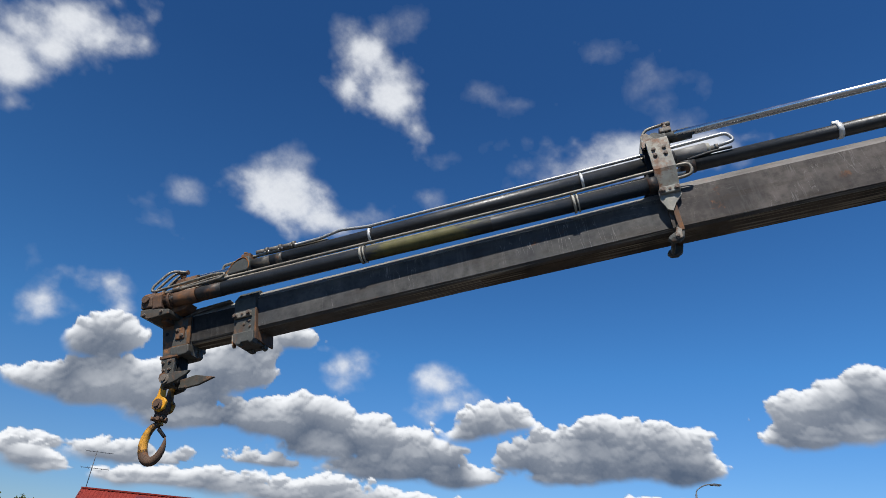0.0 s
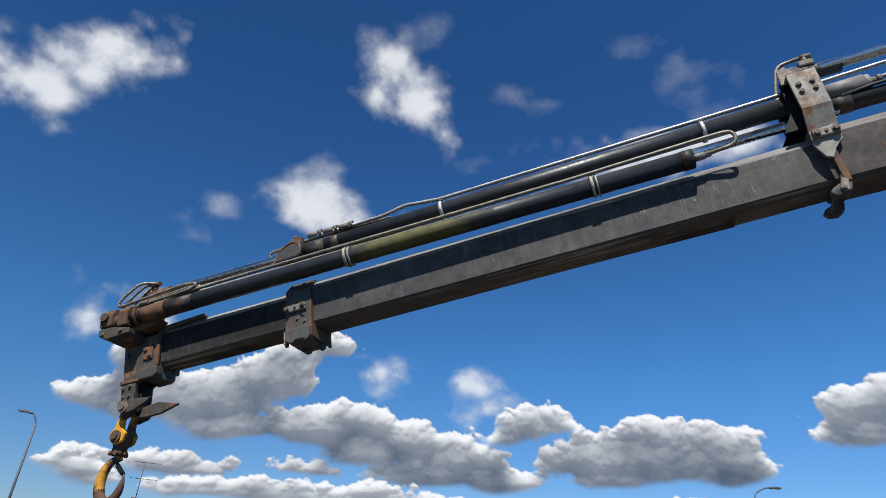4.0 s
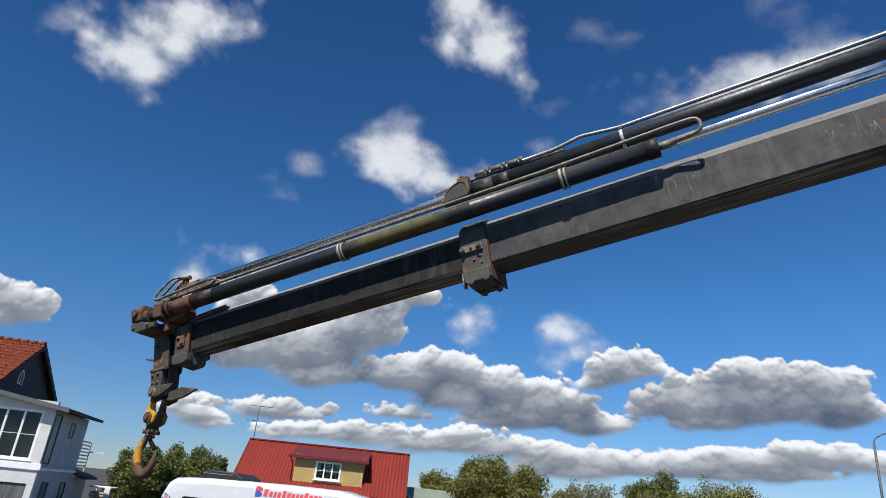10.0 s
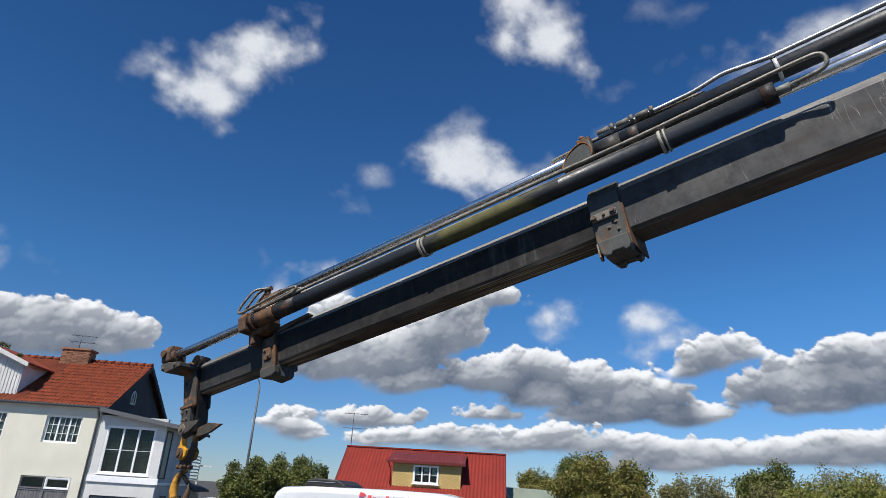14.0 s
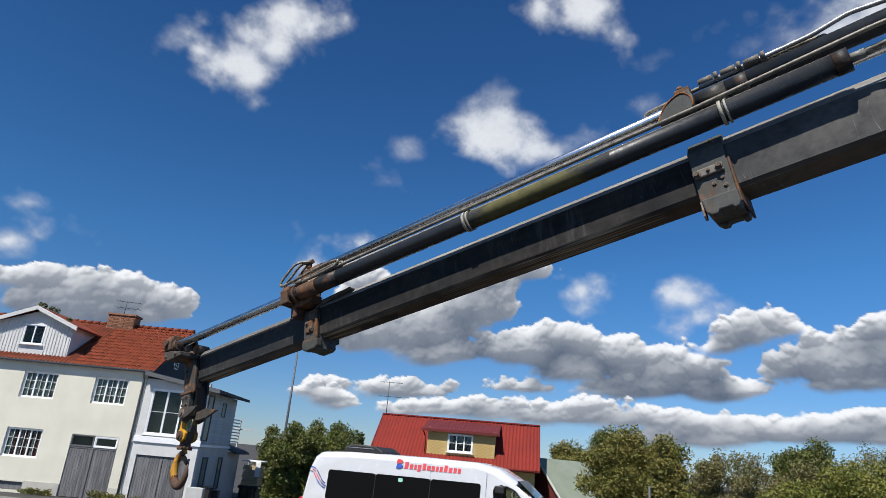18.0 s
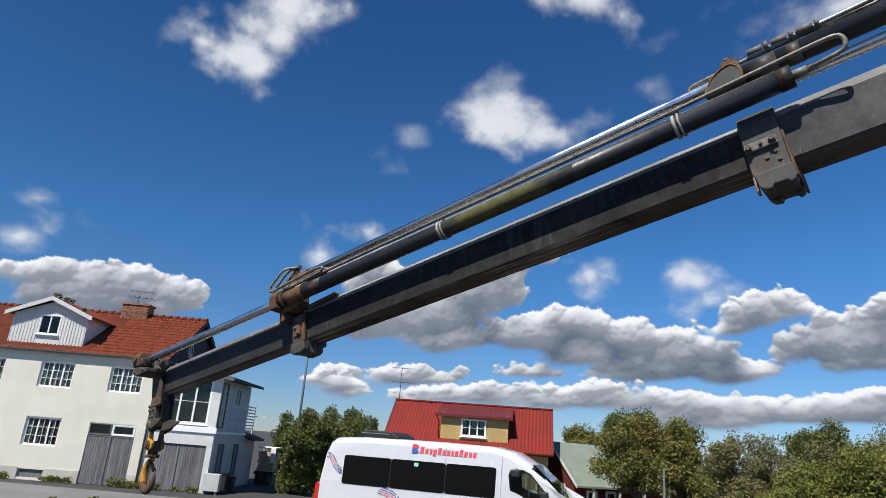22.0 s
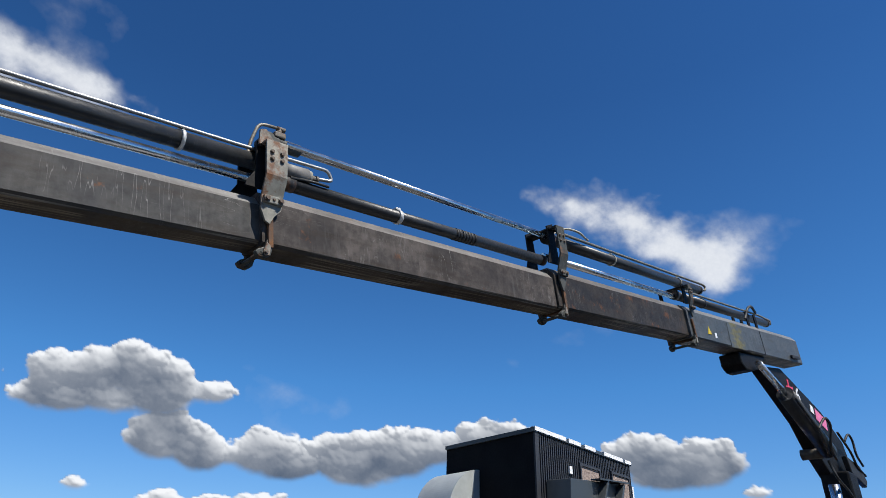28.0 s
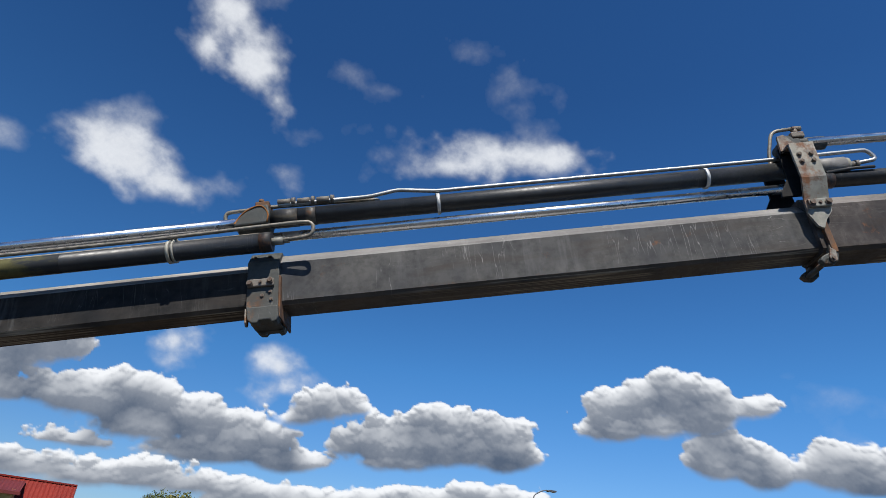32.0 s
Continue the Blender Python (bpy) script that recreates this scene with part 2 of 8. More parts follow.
ORUST = worn_steel("orange_rust", (0.30, 0.12, 0.04), (0.22, 0.09, 0.035), 0.9, 0.8, 0.0, (0.2, 0.09, 0.04), 0.0, 0.0, 0.1, ((0.34, 0.14, 0.045), (0.16, 0.07, 0.03)))
BARE_PATCH = worn_steel("rubbed_paint", (0.030, 0.031, 0.032), (0.14, 0.12, 0.09), 0.45, 0.45, 0.5, (0.17, 0.14, 0.09))
WHITE_TIE = flat("white_clamp_band", (0.55, 0.55, 0.53), 0.45, 0.2, 0.1, 60)
BARE = worn_steel("bare_worn_metal", (0.16, 0.155, 0.15), (0.24, 0.23, 0.21), 0.3, 0.5, 0.2)
BOLT = worn_steel("rusty_bolt", (0.19, 0.175, 0.15), (0.14, 0.11, 0.085), 0.7, 0.55, 0.1)
HOOK_Y = worn_steel("chipped_yellow_paint", (0.76, 0.36, 0.025), (0.64, 0.29, 0.02), 0.8, 0.42, 0.1, (0.5, 0.27, 0.03))
HOOK_W = worn_steel("worn_yellow_hook_paint", (0.70, 0.34, 0.035), (0.52, 0.25, 0.03), 0.95, 0.42, 0.1, (0.3, 0.16, 0.04), 0.0, 0.0, 0.4, ((0.10, 0.055, 0.03), (0.05, 0.032, 0.022)))
RUBBER = flat("black_rubber", (0.015, 0.015, 0.015), 0.6, 0, 0.1)
WHITE_PAINT = flat("white_paint", (0.80, 0.80, 0.79), 0.45, 0, 0.03, 5)
RUST_STAIN = worn_steel("rust_stained_steel", (0.12, 0.065, 0.035), (0.075, 0.055, 0.042), 0.85, 0.75, 0.0, (0.16, 0.08, 0.035), 0.0, 0.0, 0.15, ((0.24, 0.10, 0.032), (0.09, 0.05, 0.03)))
RUST_FADE = worn_steel("flaking_black_paint", (0.022, 0.023, 0.024), (0.034, 0.032, 0.030), 0.85, 0.5, 0.1, (0.06, 0.045, 0.035), 0.0, 0.0, 0.3, ((0.13, 0.062, 0.03), (0.07, 0.042, 0.03)))


def patch_paint(name, paint, under, mid, half):
    """A patch of old paint whose ragged ends wear through to the coat beneath, along x."""
    m, nt, p = nodes_of(name)
    v = coords(nt)
    sp = nt.nodes.new("ShaderNodeSeparateXYZ")
    nt.links.new(v, sp.inputs[0])
    off = nt.nodes.new("ShaderNodeMath")
    off.operation = "SUBTRACT"
    nt.links.new(sp.outputs["X"], off.inputs[0])
    off.inputs[1].default_value = mid
    gap = nt.nodes.new("ShaderNodeMath")
    gap.operation = "ABSOLUTE"
    nt.links.new(off.outputs[0], gap.inputs[0])
    tear = noise_at(nt, coords(nt, (0.5, 1.5, 1.5)), 16.0, 8.0, 0.7)
    lim = nt.nodes.new("ShaderNodeMath")
    lim.operation = "ADD"
    nt.links.new(gap.outputs[0], lim.inputs[0])
    nt.links.new(ramp(nt, tear, 0.3, 0.7, -0.16, 0.16), lim.inputs[1])
    keep = ramp(nt, lim.outputs[0], half - 0.10, half + 0.02, 1.0, 0.0)
    shade = noise_at(nt, v, 26.0, 6.0, 0.65)
    old = mixc(nt, ramp(nt, shade, 0.35, 0.68), paint, tuple(c * 0.55 for c in paint))
    nt.links.new(mixc(nt, keep, under, old), p.inputs["Base Color"])
    nt.links.new(ramp(nt, shade, 0.3, 0.7, 0.46, 0.66), p.inputs["Roughness"])
    p.inputs["Specular IOR Level"].default_value = 0.35
    bumped(nt, p, shade, 0.2, 0.001)
    return m


OLIVE = patch_paint("olive_patch_paint", (0.115, 0.105, 0.036), (0.024, 0.026, 0.028), 0.89, 0.26)


# ---- mesh helpers ----
def box(bm, x0, x1, y0, y1, z0, z1, bev=0.0):
    g = bmesh.ops.create_cube(bm, size=1.0)
    m = Matrix.Translation(((x0 + x1) / 2, (y0 + y1) / 2, (z0 + z1) / 2)) @ Matrix.Diagonal((abs(x1 - x0), abs(y1 - y0), abs(z1 - z0), 1))
    bmesh.ops.transform(bm, matrix=m, verts=g["verts"])
    if bev:
        es = list({e for v in g["verts"] for e in v.link_edges})
        bmesh.ops.bevel(bm, geom=es, offset=bev, segments=2, affect="EDGES", profile=0.5)
    return bm


def cyl(bm, a, b, r, seg=20, r2=None, caps=True):
    a, b = Vector(a), Vector(b)
    d = b - a
    q = d.to_track_quat("Z", "Y").to_matrix().to_4x4()
    g = bmesh.ops.create_cone(bm, cap_ends=caps, segments=seg, radius1=r, radius2=r if r2 is None else r2, depth=d.length)
    bmesh.ops.transform(bm, matrix=Matrix.Translation((a + b) / 2) @ q, verts=g["verts"])
    for f in {f for v in g["verts"] for f in v.link_faces}:
        f.smooth = len(f.verts) == 4
    return bm


def tube(bm, pts, r, seg=8, closed=False):
    """A round bar swept along a line of points."""
    pts = [Vector(p) for p in pts]
    rings, n = [], len(pts)
    ref = None
    for i, p in enumerate(pts):
        if closed:
            d = pts[(i + 1) % n] - pts[i - 1]
        else:
            d = pts[min(i + 1, n - 1)] - pts[max(i - 1, 0)]
        d.normalize()
        if ref is None:
            ref = Vector((0, 0, 1)) if abs(d.z) < 0.9 else Vector((0, 1, 0))
        s = d.cross(ref).normalized()
        ref = s.cross(d).normalized()
        rr = r[i] if isinstance(r, (list, tuple)) else r
        rings.append([bm.verts.new(p + (s * math.cos(2 * math.pi * k / seg) + ref * math.sin(2 * math.pi * k / seg)) * rr) for k in range(seg)])
    for i in range(n if closed else n - 1):
        a, b = rings[i], rings[(i + 1) % n]
        for k in range(seg):
            f = bm.faces.new((a[k], a[(k + 1) % seg], b[(k + 1) % seg], b[k]))
            f.smooth = True
    if not closed:
        bm.faces.new(rings[0])
        bm.faces.new(rings[-1])
    return bm


def bend(pts, radius=0.02, steps=4):
    """Rounds the corners of a line of points."""
    pts = [Vector(p) for p in pts]
    out = [pts[0]]
    for i in range(1, len(pts) - 1):
        a, b, c = pts[i - 1], pts[i], pts[i + 1]
        ra, rc = min(radius, (a - b).length * 0.48), min(radius, (c - b).length * 0.48)
        p, q = b + (a - b).normalized() * ra, b + (c - b).normalized() * rc
        for k in range(steps + 1):
            t = k / steps
            out.append(p * (1 - t) ** 2 + b * 2 * t * (1 - t) + q * t * t)
    out.append(pts[-1])
    return out


def prism(bm, outline, axis, lo, hi, bev=0.0):
    """A flat outline pushed along an axis: x (y, z), y (x, z) or z (x, y)."""
    def at(u, v, w):
        return {"x": (w, u, v), "y": (u, w, v), "z": (u, v, w)}[axis]
    a = [bm.verts.new(at(u, v, lo)) for u, v in outline]
    b = [bm.verts.new(at(u, v, hi)) for u, v in outline]
    fs = [bm.faces.new(a), bm.faces.new(b)]
    n = len(a)
    for i in range(n):
        fs.append(bm.faces.new((a[i], a[(i + 1) % n], b[(i + 1) % n], b[i])))
    bmesh.ops.recalc_face_normals(bm, faces=fs)
    if bev:
        es = list({e for f in fs for e in f.edges})
        bmesh.ops.bevel(bm, geom=es, offset=bev, segments=2, affect="EDGES", profile=0.5)
    return bm


def part(name, bm, material, parent, label="", at=None):
    me = bpy.data.meshes.new(name)
    bm.to_mesh(me)
    bm.free()
    me.materials.append(material)
    ob = new(name, me)
    ob.parent = parent
    if at is not None:
        ob.matrix_basis = at
    if label:
        ob["label"] = label
    return ob


def twin(ob, m, parent=None):
    """Another part on the same mesh."""
    o = ob.copy()
    scene.collection.objects.link(o)
    o.parent = parent or ob.parent
    o.matrix_basis = m
    return o


def thing(name, m, label, category, group="", kind=""):
    ob = new(name)
    ob.empty_display_size = 0.1
    ob.matrix_basis = m
    return tagged(ob, label, category, group, kind)


def solid(name, bm, material, label="", category="", group="", kind="", m=None):
    ob = part(name, bm, material, None)
    if m is not None:
        ob.matrix_basis = m
    return tagged(ob, label, category, group, kind)


B = bmesh.new


# ---- sky dome with its clouds: bearing, height, half width, half height (degrees), thickness, tilt ----
PUFFS = []


def puff(az, el, wide, high, thick, tilt=0.0):
    PUFFS.append((az, el, wide, high, thick, tilt))


puff(39.7, 37.2, 4.40, 2.00, 0.00, 32)
puff(41.1, 31.4, 2.15, 2.51, 0.00, 30)
puff(39.8, 34.8, 3.26, 2.23, 0.00, 31)
puff(33.4, 37.0, 0.89, 1.45, 0.00, -33)
puff(36.5, 36.6, 1.92, 1.66, 0.00, -1)
puff(10.5, 43.1, 3.00, 2.24, 0.00, -8)
puff(7.2, 40.2, 3.07, 2.51, 0.00, -35)
puff(3.9, 37.6, 1.51, 2.23, 0.00, 27)
puff(11.8, 40.2, 1.95, 1.91, 0.00, 13)
puff(6.7, 45.9, 2.51, 1.82, -0.35, 40)
puff(13.9, 44.2, 1.19, 1.73, -0.35, 15)
puff(-21.0, 40.6, 2.37, 1.39, -0.30, 26)
puff(-24.6, 41.0, 0.97, 0.64, -0.30, 18)
puff(-16.3, 44.5, 1.86, 1.14, -0.30, -7)
puff(-13.4, 34.8, 3.42, 0.99, -0.20, 17)
puff(-17.6, 36.0, 1.19, 0.68, -0.20, 15)
puff(16.2, 29.6, 4.58, 2.87, 0.00, -2)
puff(11.9, 28.4, 4.22, 1.81, 0.00, -4)
puff(18.3, 30.2, 2.13, 2.06, 0.00, 15)
puff(16.6, 32.5, 2.02, 1.57, -0.25, 14)
puff(25.4, 27.7, 1.58, 1.79, -0.25, -12)
puff(27.2, 24.7, 1.53, 0.84, -0.25, -2)
puff(29.1, 26.1, 1.00, 0.46, -0.25, 19)
puff(1.8, 31.4, 1.74, 1.12, -0.25, -14)
puff(8.3, 29.4, 2.02, 1.12, -0.25, 9)
puff(32.9, 16.7, 2.50, 1.73, -0.05, 24)
puff(28.7, 18.7, 1.93, 1.63, -0.05, -4)
puff(27.3, 17.1, 1.22, 1.36, -0.05, 14)
puff(34.6, 19.0, 0.72, 0.60, -0.30, 19)
puff(27.8, 14.7, 2.98, 2.14, 0.70, 13)
puff(31.0, 10.8, 2.72, 1.43, 0.70, 12)
puff(26.9, 11.1, 4.32, 2.27, 0.70, 11)
puff(21.9, 11.5, 4.68, 2.71, 0.70, 10)
puff(17.8, 13.6, 4.30, 2.25, 0.70, 9)
puff(16.4, 15.8, 2.79, 1.34, 0.70, 10)
puff(13.1, 17.2, 2.64, 1.27, 0.70, 9)
puff(19.7, 9.8, 4.76, 1.35, 0.70, 9)
puff(12.8, 10.3, 3.96, 2.04, 0.70, 7)
puff(9.1, 11.5, 3.37, 1.80, 0.70, 7)
puff(4.8, 9.8, 4.62, 2.11, 0.70, 6)
puff(7.9, 8.8, 5.24, 1.38, 0.70, 6)
puff(0.2, 8.8, 3.66, 1.58, 0.70, 5)
puff(-3.3, 7.2, 3.38, 1.27, 0.70, 4)
puff(2.6, 7.4, 5.78, 1.37, 0.70, 5)
puff(8.0, 15.5, 1.77, 1.32, 0.25, 7)
puff(-1.2, 15.3, 2.11, 1.48, 0.15, -5)
puff(-1.9, 13.4, 2.40, 1.16, 0.15, 4)
puff(-6.0, 12.2, 3.45, 1.72, 0.50, 3)
puff(-8.5, 12.2, 1.37, 1.04, 0.50, 3)
puff(-3.6, 10.9, 2.46, 0.85, 0.50, 4)
puff(-16.6, 11.3, 3.46, 1.65, 0.70, 2)
puff(-13.0, 10.5, 2.84, 1.38, 0.70, 2)
puff(-21.3, 10.8, 3.06, 1.51, 0.70, 1)
puff(-9.6, 9.1, 3.35, 1.56, 0.70, 3)
puff(-16.2, 9.1, 5.94, 1.88, 0.70, 2)
puff(-22.2, 8.8, 2.91, 1.73, 0.70, 1)
puff(-12.4, 7.8, 3.74, 1.07, 0.70, 3)
puff(30.3, 5.2, 1.82, 0.96, 0.60, 8)
puff(29.2, 4.6, 1.07, 0.48, 0.60, 8)
puff(24.7, 6.5, 2.75, 0.67, 0.55, 8)
puff(22.2, 6.1, 3.26, 0.64, 0.55, 7)
puff(20.1, 4.7, 3.31, 0.76, 0.55, 7)
puff(15.8, 4.8, 2.09, 0.78, 0.55, 6)
puff(23.5, 4.3, 1.96, 0.50, 0.55, 7)
puff(24.5, 6.1, 3.41, 0.92, 0.60, 6)
puff(20.1, 5.2, 4.22, 0.65, 0.60, 5)
puff(16.2, 4.9, 2.30, 0.70, 0.60, 5)
puff(11.3, 4.5, 3.90, 0.65, 0.60, 5)
puff(7.9, 5.7, 3.44, 0.75, 0.60, 4)
puff(3.4, 4.9, 4.38, 0.70, 0.60, 4)
puff(-2.4, 4.6, 4.26, 0.68, 0.60, 3)
puff(0.5, 3.5, 5.73, 0.63, 0.60, 4)
puff(-6.1, 3.9, 2.75, 0.53, 0.60, 3)
puff(-11.5, 4.6, 2.18, 0.57, 0.60, 3)
puff(-13.2, 3.6, 2.55, 0.60, 0.60, 3)
puff(-35.9, 13.9, 4.24, 2.22, 0.75, -1)
puff(-32.1, 13.3, 3.47, 1.78, 0.75, -0)
puff(-34.3, 11.5, 4.04, 1.18, 0.75, -0)
puff(-31.0, 11.0, 2.78, 1.20, 0.75, 1)
puff(-47.4, 13.6, 1.31, 0.59, -0.30, -24)
puff(-50.3, 13.1, 1.75, 0.49, -0.30, -5)
puff(-48.6, 10.2, 1.07, 0.49, -0.30, -28)
puff(-34.0, 5.2, 0.96, 0.56, 0.60, 3)
puff(-77.2, 29.5, 3.66, 1.50, 0.10, -17)
puff(-81.7, 27.9, 3.52, 1.67, 0.10, -24)
puff(-86.1, 24.6, 3.57, 1.92, 0.10, -35)
puff(-88.3, 22.6, 2.07, 2.16, 0.10, -10)
puff(-83.5, 25.7, 4.15, 1.17, 0.10, -24)
puff(-87.9, 25.0, 2.18, 1.14, 0.10, -11)
puff(-91.5, 25.7, 1.50, 0.74, -0.30, -13)
puff(-92.2, 22.4, 0.65, 1.01, -0.30, -12)
puff(-95.4, 25.4, 0.55, 0.36, -0.30, -15)
puff(-48.5, 13.1, 2.60, 0.76, -0.30, -6)
puff(-53.4, 13.2, 1.27, 0.77, -0.30, -32)
puff(-74.2, 18.7, 1.18, 0.50, -0.30, -3)
puff(-77.1, 18.5, 0.87, 0.59, -0.30, -4)
puff(-68.9, 16.1, 1.00, 0.69, -0.30, -1)
puff(-22.5, 34.5, 3.21, 1.39, -0.10, 16)
puff(-26.5, 34.9, 2.68, 1.27, -0.10, 3)
puff(-20.9, 35.2, 1.73, 1.20, -0.10, 28)
puff(-23.5, 39.6, 2.29, 0.88, -0.30, 20)
puff(-25.3, 37.0, 1.66, 0.91, -0.30, 25)
puff(-19.6, 36.2, 1.02, 0.78, -0.30, 29)
puff(-22.0, 35.3, 6.03, 1.50, -0.10, -3)
puff(-15.8, 34.4, 4.58, 1.41, -0.10, 3)
puff(-25.6, 35.2, 3.72, 1.49, -0.10, -2)
puff(-18.8, 36.3, 2.02, 0.90, -0.10, 1)
puff(-9.0, 34.9, 2.02, 0.90, -0.30, 7)
puff(-23.2, 41.4, 1.47, 1.24, -0.30, -2)
puff(-22.2, 39.7, 1.29, 0.87, -0.30, -1)
puff(-3.7, 41.1, 1.46, 1.23, -0.30, -14)
puff(-7.5, 40.0, 2.97, 0.87, -0.30, -6)
puff(-25.1, 37.5, 1.98, 0.88, -0.30, -2)
puff(-16.4, 44.0, 0.69, 0.56, -0.30, 3)
puff(-5.6, 36.7, 1.09, 0.59, -0.30, 9)
puff(0.2, 35.1, 0.68, 0.39, -0.30, 13)
puff(56.7, 17.2, 1.77, 1.02, 0.05, 8)
puff(56.5, 14.2, 1.68, 1.44, 0.05, 14)
puff(55.2, 15.0, 1.09, 1.20, 0.05, 14)
puff(54.5, 11.8, 3.26, 1.21, 0.60, 12)
puff(49.8, 12.1, 3.38, 1.53, 0.60, 10)
puff(45.8, 11.3, 3.18, 1.68, 0.60, 9)
puff(52.6, 10.2, 4.11, 1.49, 0.60, 10)
puff(48.2, 10.1, 4.47, 1.18, 0.60, 9)
puff(30.5, 6.2, 2.16, 0.88, 0.60, 4)
puff(32.1, 5.6, 1.93, 0.58, 0.60, 4)
puff(52.9, 15.8, 0.76, 0.62, -0.30, 14)
puff(50.5, 15.0, 0.79, 0.45, -0.30, 12)
puff(34.8, 19.8, 0.68, 0.70, -0.30, 8)
puff(42.8, 32.0, 3.47, 2.77, 0.00, -10)
puff(46.2, 32.5, 2.14, 1.56, 0.00, 18)
puff(49.0, 32.5, 1.24, 0.93, -0.20, 19)
puff(41.5, 35.2, 4.01, 1.13, -0.05, 16)
puff(33.3, 37.0, 2.34, 0.80, -0.05, 11)
puff(49.4, 11.5, 4.01, 1.54, 0.50, 10)
puff(44.9, 10.9, 2.57, 1.34, 0.50, 8)
puff(51.0, 10.4, 2.10, 1.51, 0.50, 10)
puff(-16.2, 4.8, 2.46, 0.94, 0.60, 2)
puff(-19.5, 5.5, 3.12, 1.09, 0.60, 1)
puff(-22.8, 5.2, 2.92, 1.05, 0.60, 1)
puff(-25.5, 4.4, 1.71, 0.78, 0.60, 2)
puff(-17.7, 3.9, 3.58, 0.67, 0.60, 2)
puff(-10.6, 4.6, 2.20, 0.70, 0.60, 2)
puff(-13.0, 4.1, 1.71, 0.52, 0.60, 2)
puff(-6.1, 3.7, 3.21, 0.62, 0.60, 3)
puff(-2.4, 3.1, 2.82, 0.63, 0.60, 3)
puff(12.8, 6.9, 2.98, 0.59, 0.60, 2)
puff(8.9, 4.5, 2.89, 0.57, 0.60, 2)
puff(4.1, 4.7, 3.70, 0.70, 0.60, 1)
puff(-1.2, 4.3, 2.60, 0.68, 0.60, 1)
puff(-5.4, 3.8, 3.24, 0.57, 0.60, 1)
puff(-9.3, 3.6, 2.27, 0.68, 0.60, 1)
puff(-12.7, 4.2, 2.12, 0.74, 0.60, 1)
puff(1.0, 3.1, 4.88, 0.45, 0.60, 2)
puff(-13.5, 5.5, 1.39, 0.58, 0.60, 0)
puff(-39.0, 12.7, 2.48, 2.62, 0.70, 7)
puff(-42.4, 12.7, 1.90, 1.13, 0.70, 6)
puff(-39.5, 8.9, 2.80, 2.25, 0.70, 5)
puff(-42.7, 7.9, 2.23, 1.90, 0.70, 3)
puff(-47.3, 8.2, 3.04, 2.05, 0.70, 3)
puff(-49.6, 7.1, 2.50, 1.45, 0.70, 2)
puff(-53.2, 9.1, 1.77, 1.10, 0.70, 2)
puff(-57.9, 8.3, 5.11, 2.50, 0.70, 1)
puff(-62.2, 8.9, 2.89, 1.75, 0.70, 1)
puff(-55.7, 7.3, 3.61, 1.95, 0.70, 1)
puff(-66.1, 10.0, 2.47, 1.36, 0.70, 0)
puff(-68.6, 10.7, 1.80, 0.78, 0.70, 0)
puff(-80.2, 8.0, 3.43, 2.10, 0.60, -1)
puff(-84.5, 7.3, 3.34, 2.00, 0.60, -1)
puff(-82.0, 6.5, 3.60, 1.60, 0.60, -1)
puff(-87.9, 5.1, 1.10, 0.64, 0.60, -1)
puff(-106.2, 4.9, 1.39, 0.48, 0.60, -3)
puff(-49.5, 13.0, 1.72, 0.55, -0.30, -14)
puff(-91.3, 25.6, 1.32, 0.79, -0.30, -8)
puff(-53.4, 13.3, 0.63, 0.57, -0.30, 4)
puff(-49.2, 9.8, 0.76, 0.45, -0.30, -36)
puff(-40.5, 4.2, 2.08, 0.79, 0.60, 2)
puff(-43.4, 3.8, 2.20, 0.89, 0.60, 1)
puff(-47.0, 4.4, 2.16, 0.84, 0.60, 1)
puff(-49.6, 3.2, 2.44, 0.76, 0.60, 0)
puff(-52.2, 3.8, 2.12, 0.69, 0.60, 0)
puff(-55.6, 2.7, 2.63, 0.70, 0.60, 0)
puff(-41.9, 2.3, 2.82, 0.63, 0.60, 0)
puff(-47.2, 1.9, 3.49, 0.57, 0.60, 0)
puff(-52.9, 1.8, 3.80, 0.51, 0.60, 0)
puff(-58.5, 1.9, 2.70, 0.61, 0.60, 0)
puff(-61.0, 2.6, 1.84, 0.58, 0.60, 0)
# unseen clouds behind the camera, added for window glass to reflect
puff(145.9, 14.3, 4.80, 2.40, 0.60)
puff(196.3, 6.1, 3.10, 2.80, 0.60)
puff(148.7, 9.0, 8.00, 2.20, 0.60)
puff(223.7, 13.1, 6.20, 1.70, 0.60)
puff(197.5, 19.8, 5.60, 2.60, 0.60)
puff(202.3, 6.1, 6.80, 2.40, 0.60)
puff(154.2, 5.5, 7.30, 2.20, 0.60)
puff(208.4, 19.9, 6.60, 2.90, 0.60)
puff(166.3, 18.6, 5.20, 2.90, 0.60)
puff(-113.5, 25.3, 1.70, 1.30, -0.05)
puff(-112.1, 18.4, 0.90, 0.50, -0.20)
puff(-108.1, 5.0, 2.10, 0.70, 0.30)


def lattice(i, j, k, seed):
    """A fixed pseudo-random number for each corner of a lattice."""
    h = (i * 374761393 + j * 668265263 + k * 2147483647 + seed * 1274126177) & 0xFFFFFFFF
    h = ((h ^ (h >> 13)) * 1274126177) & 0xFFFFFFFF
    h = ((h ^ (h >> 16)) * 2246822519) & 0xFFFFFFFF
    return ((h ^ (h >> 15)) & 0xFFFFFF) / float(0x1000000)


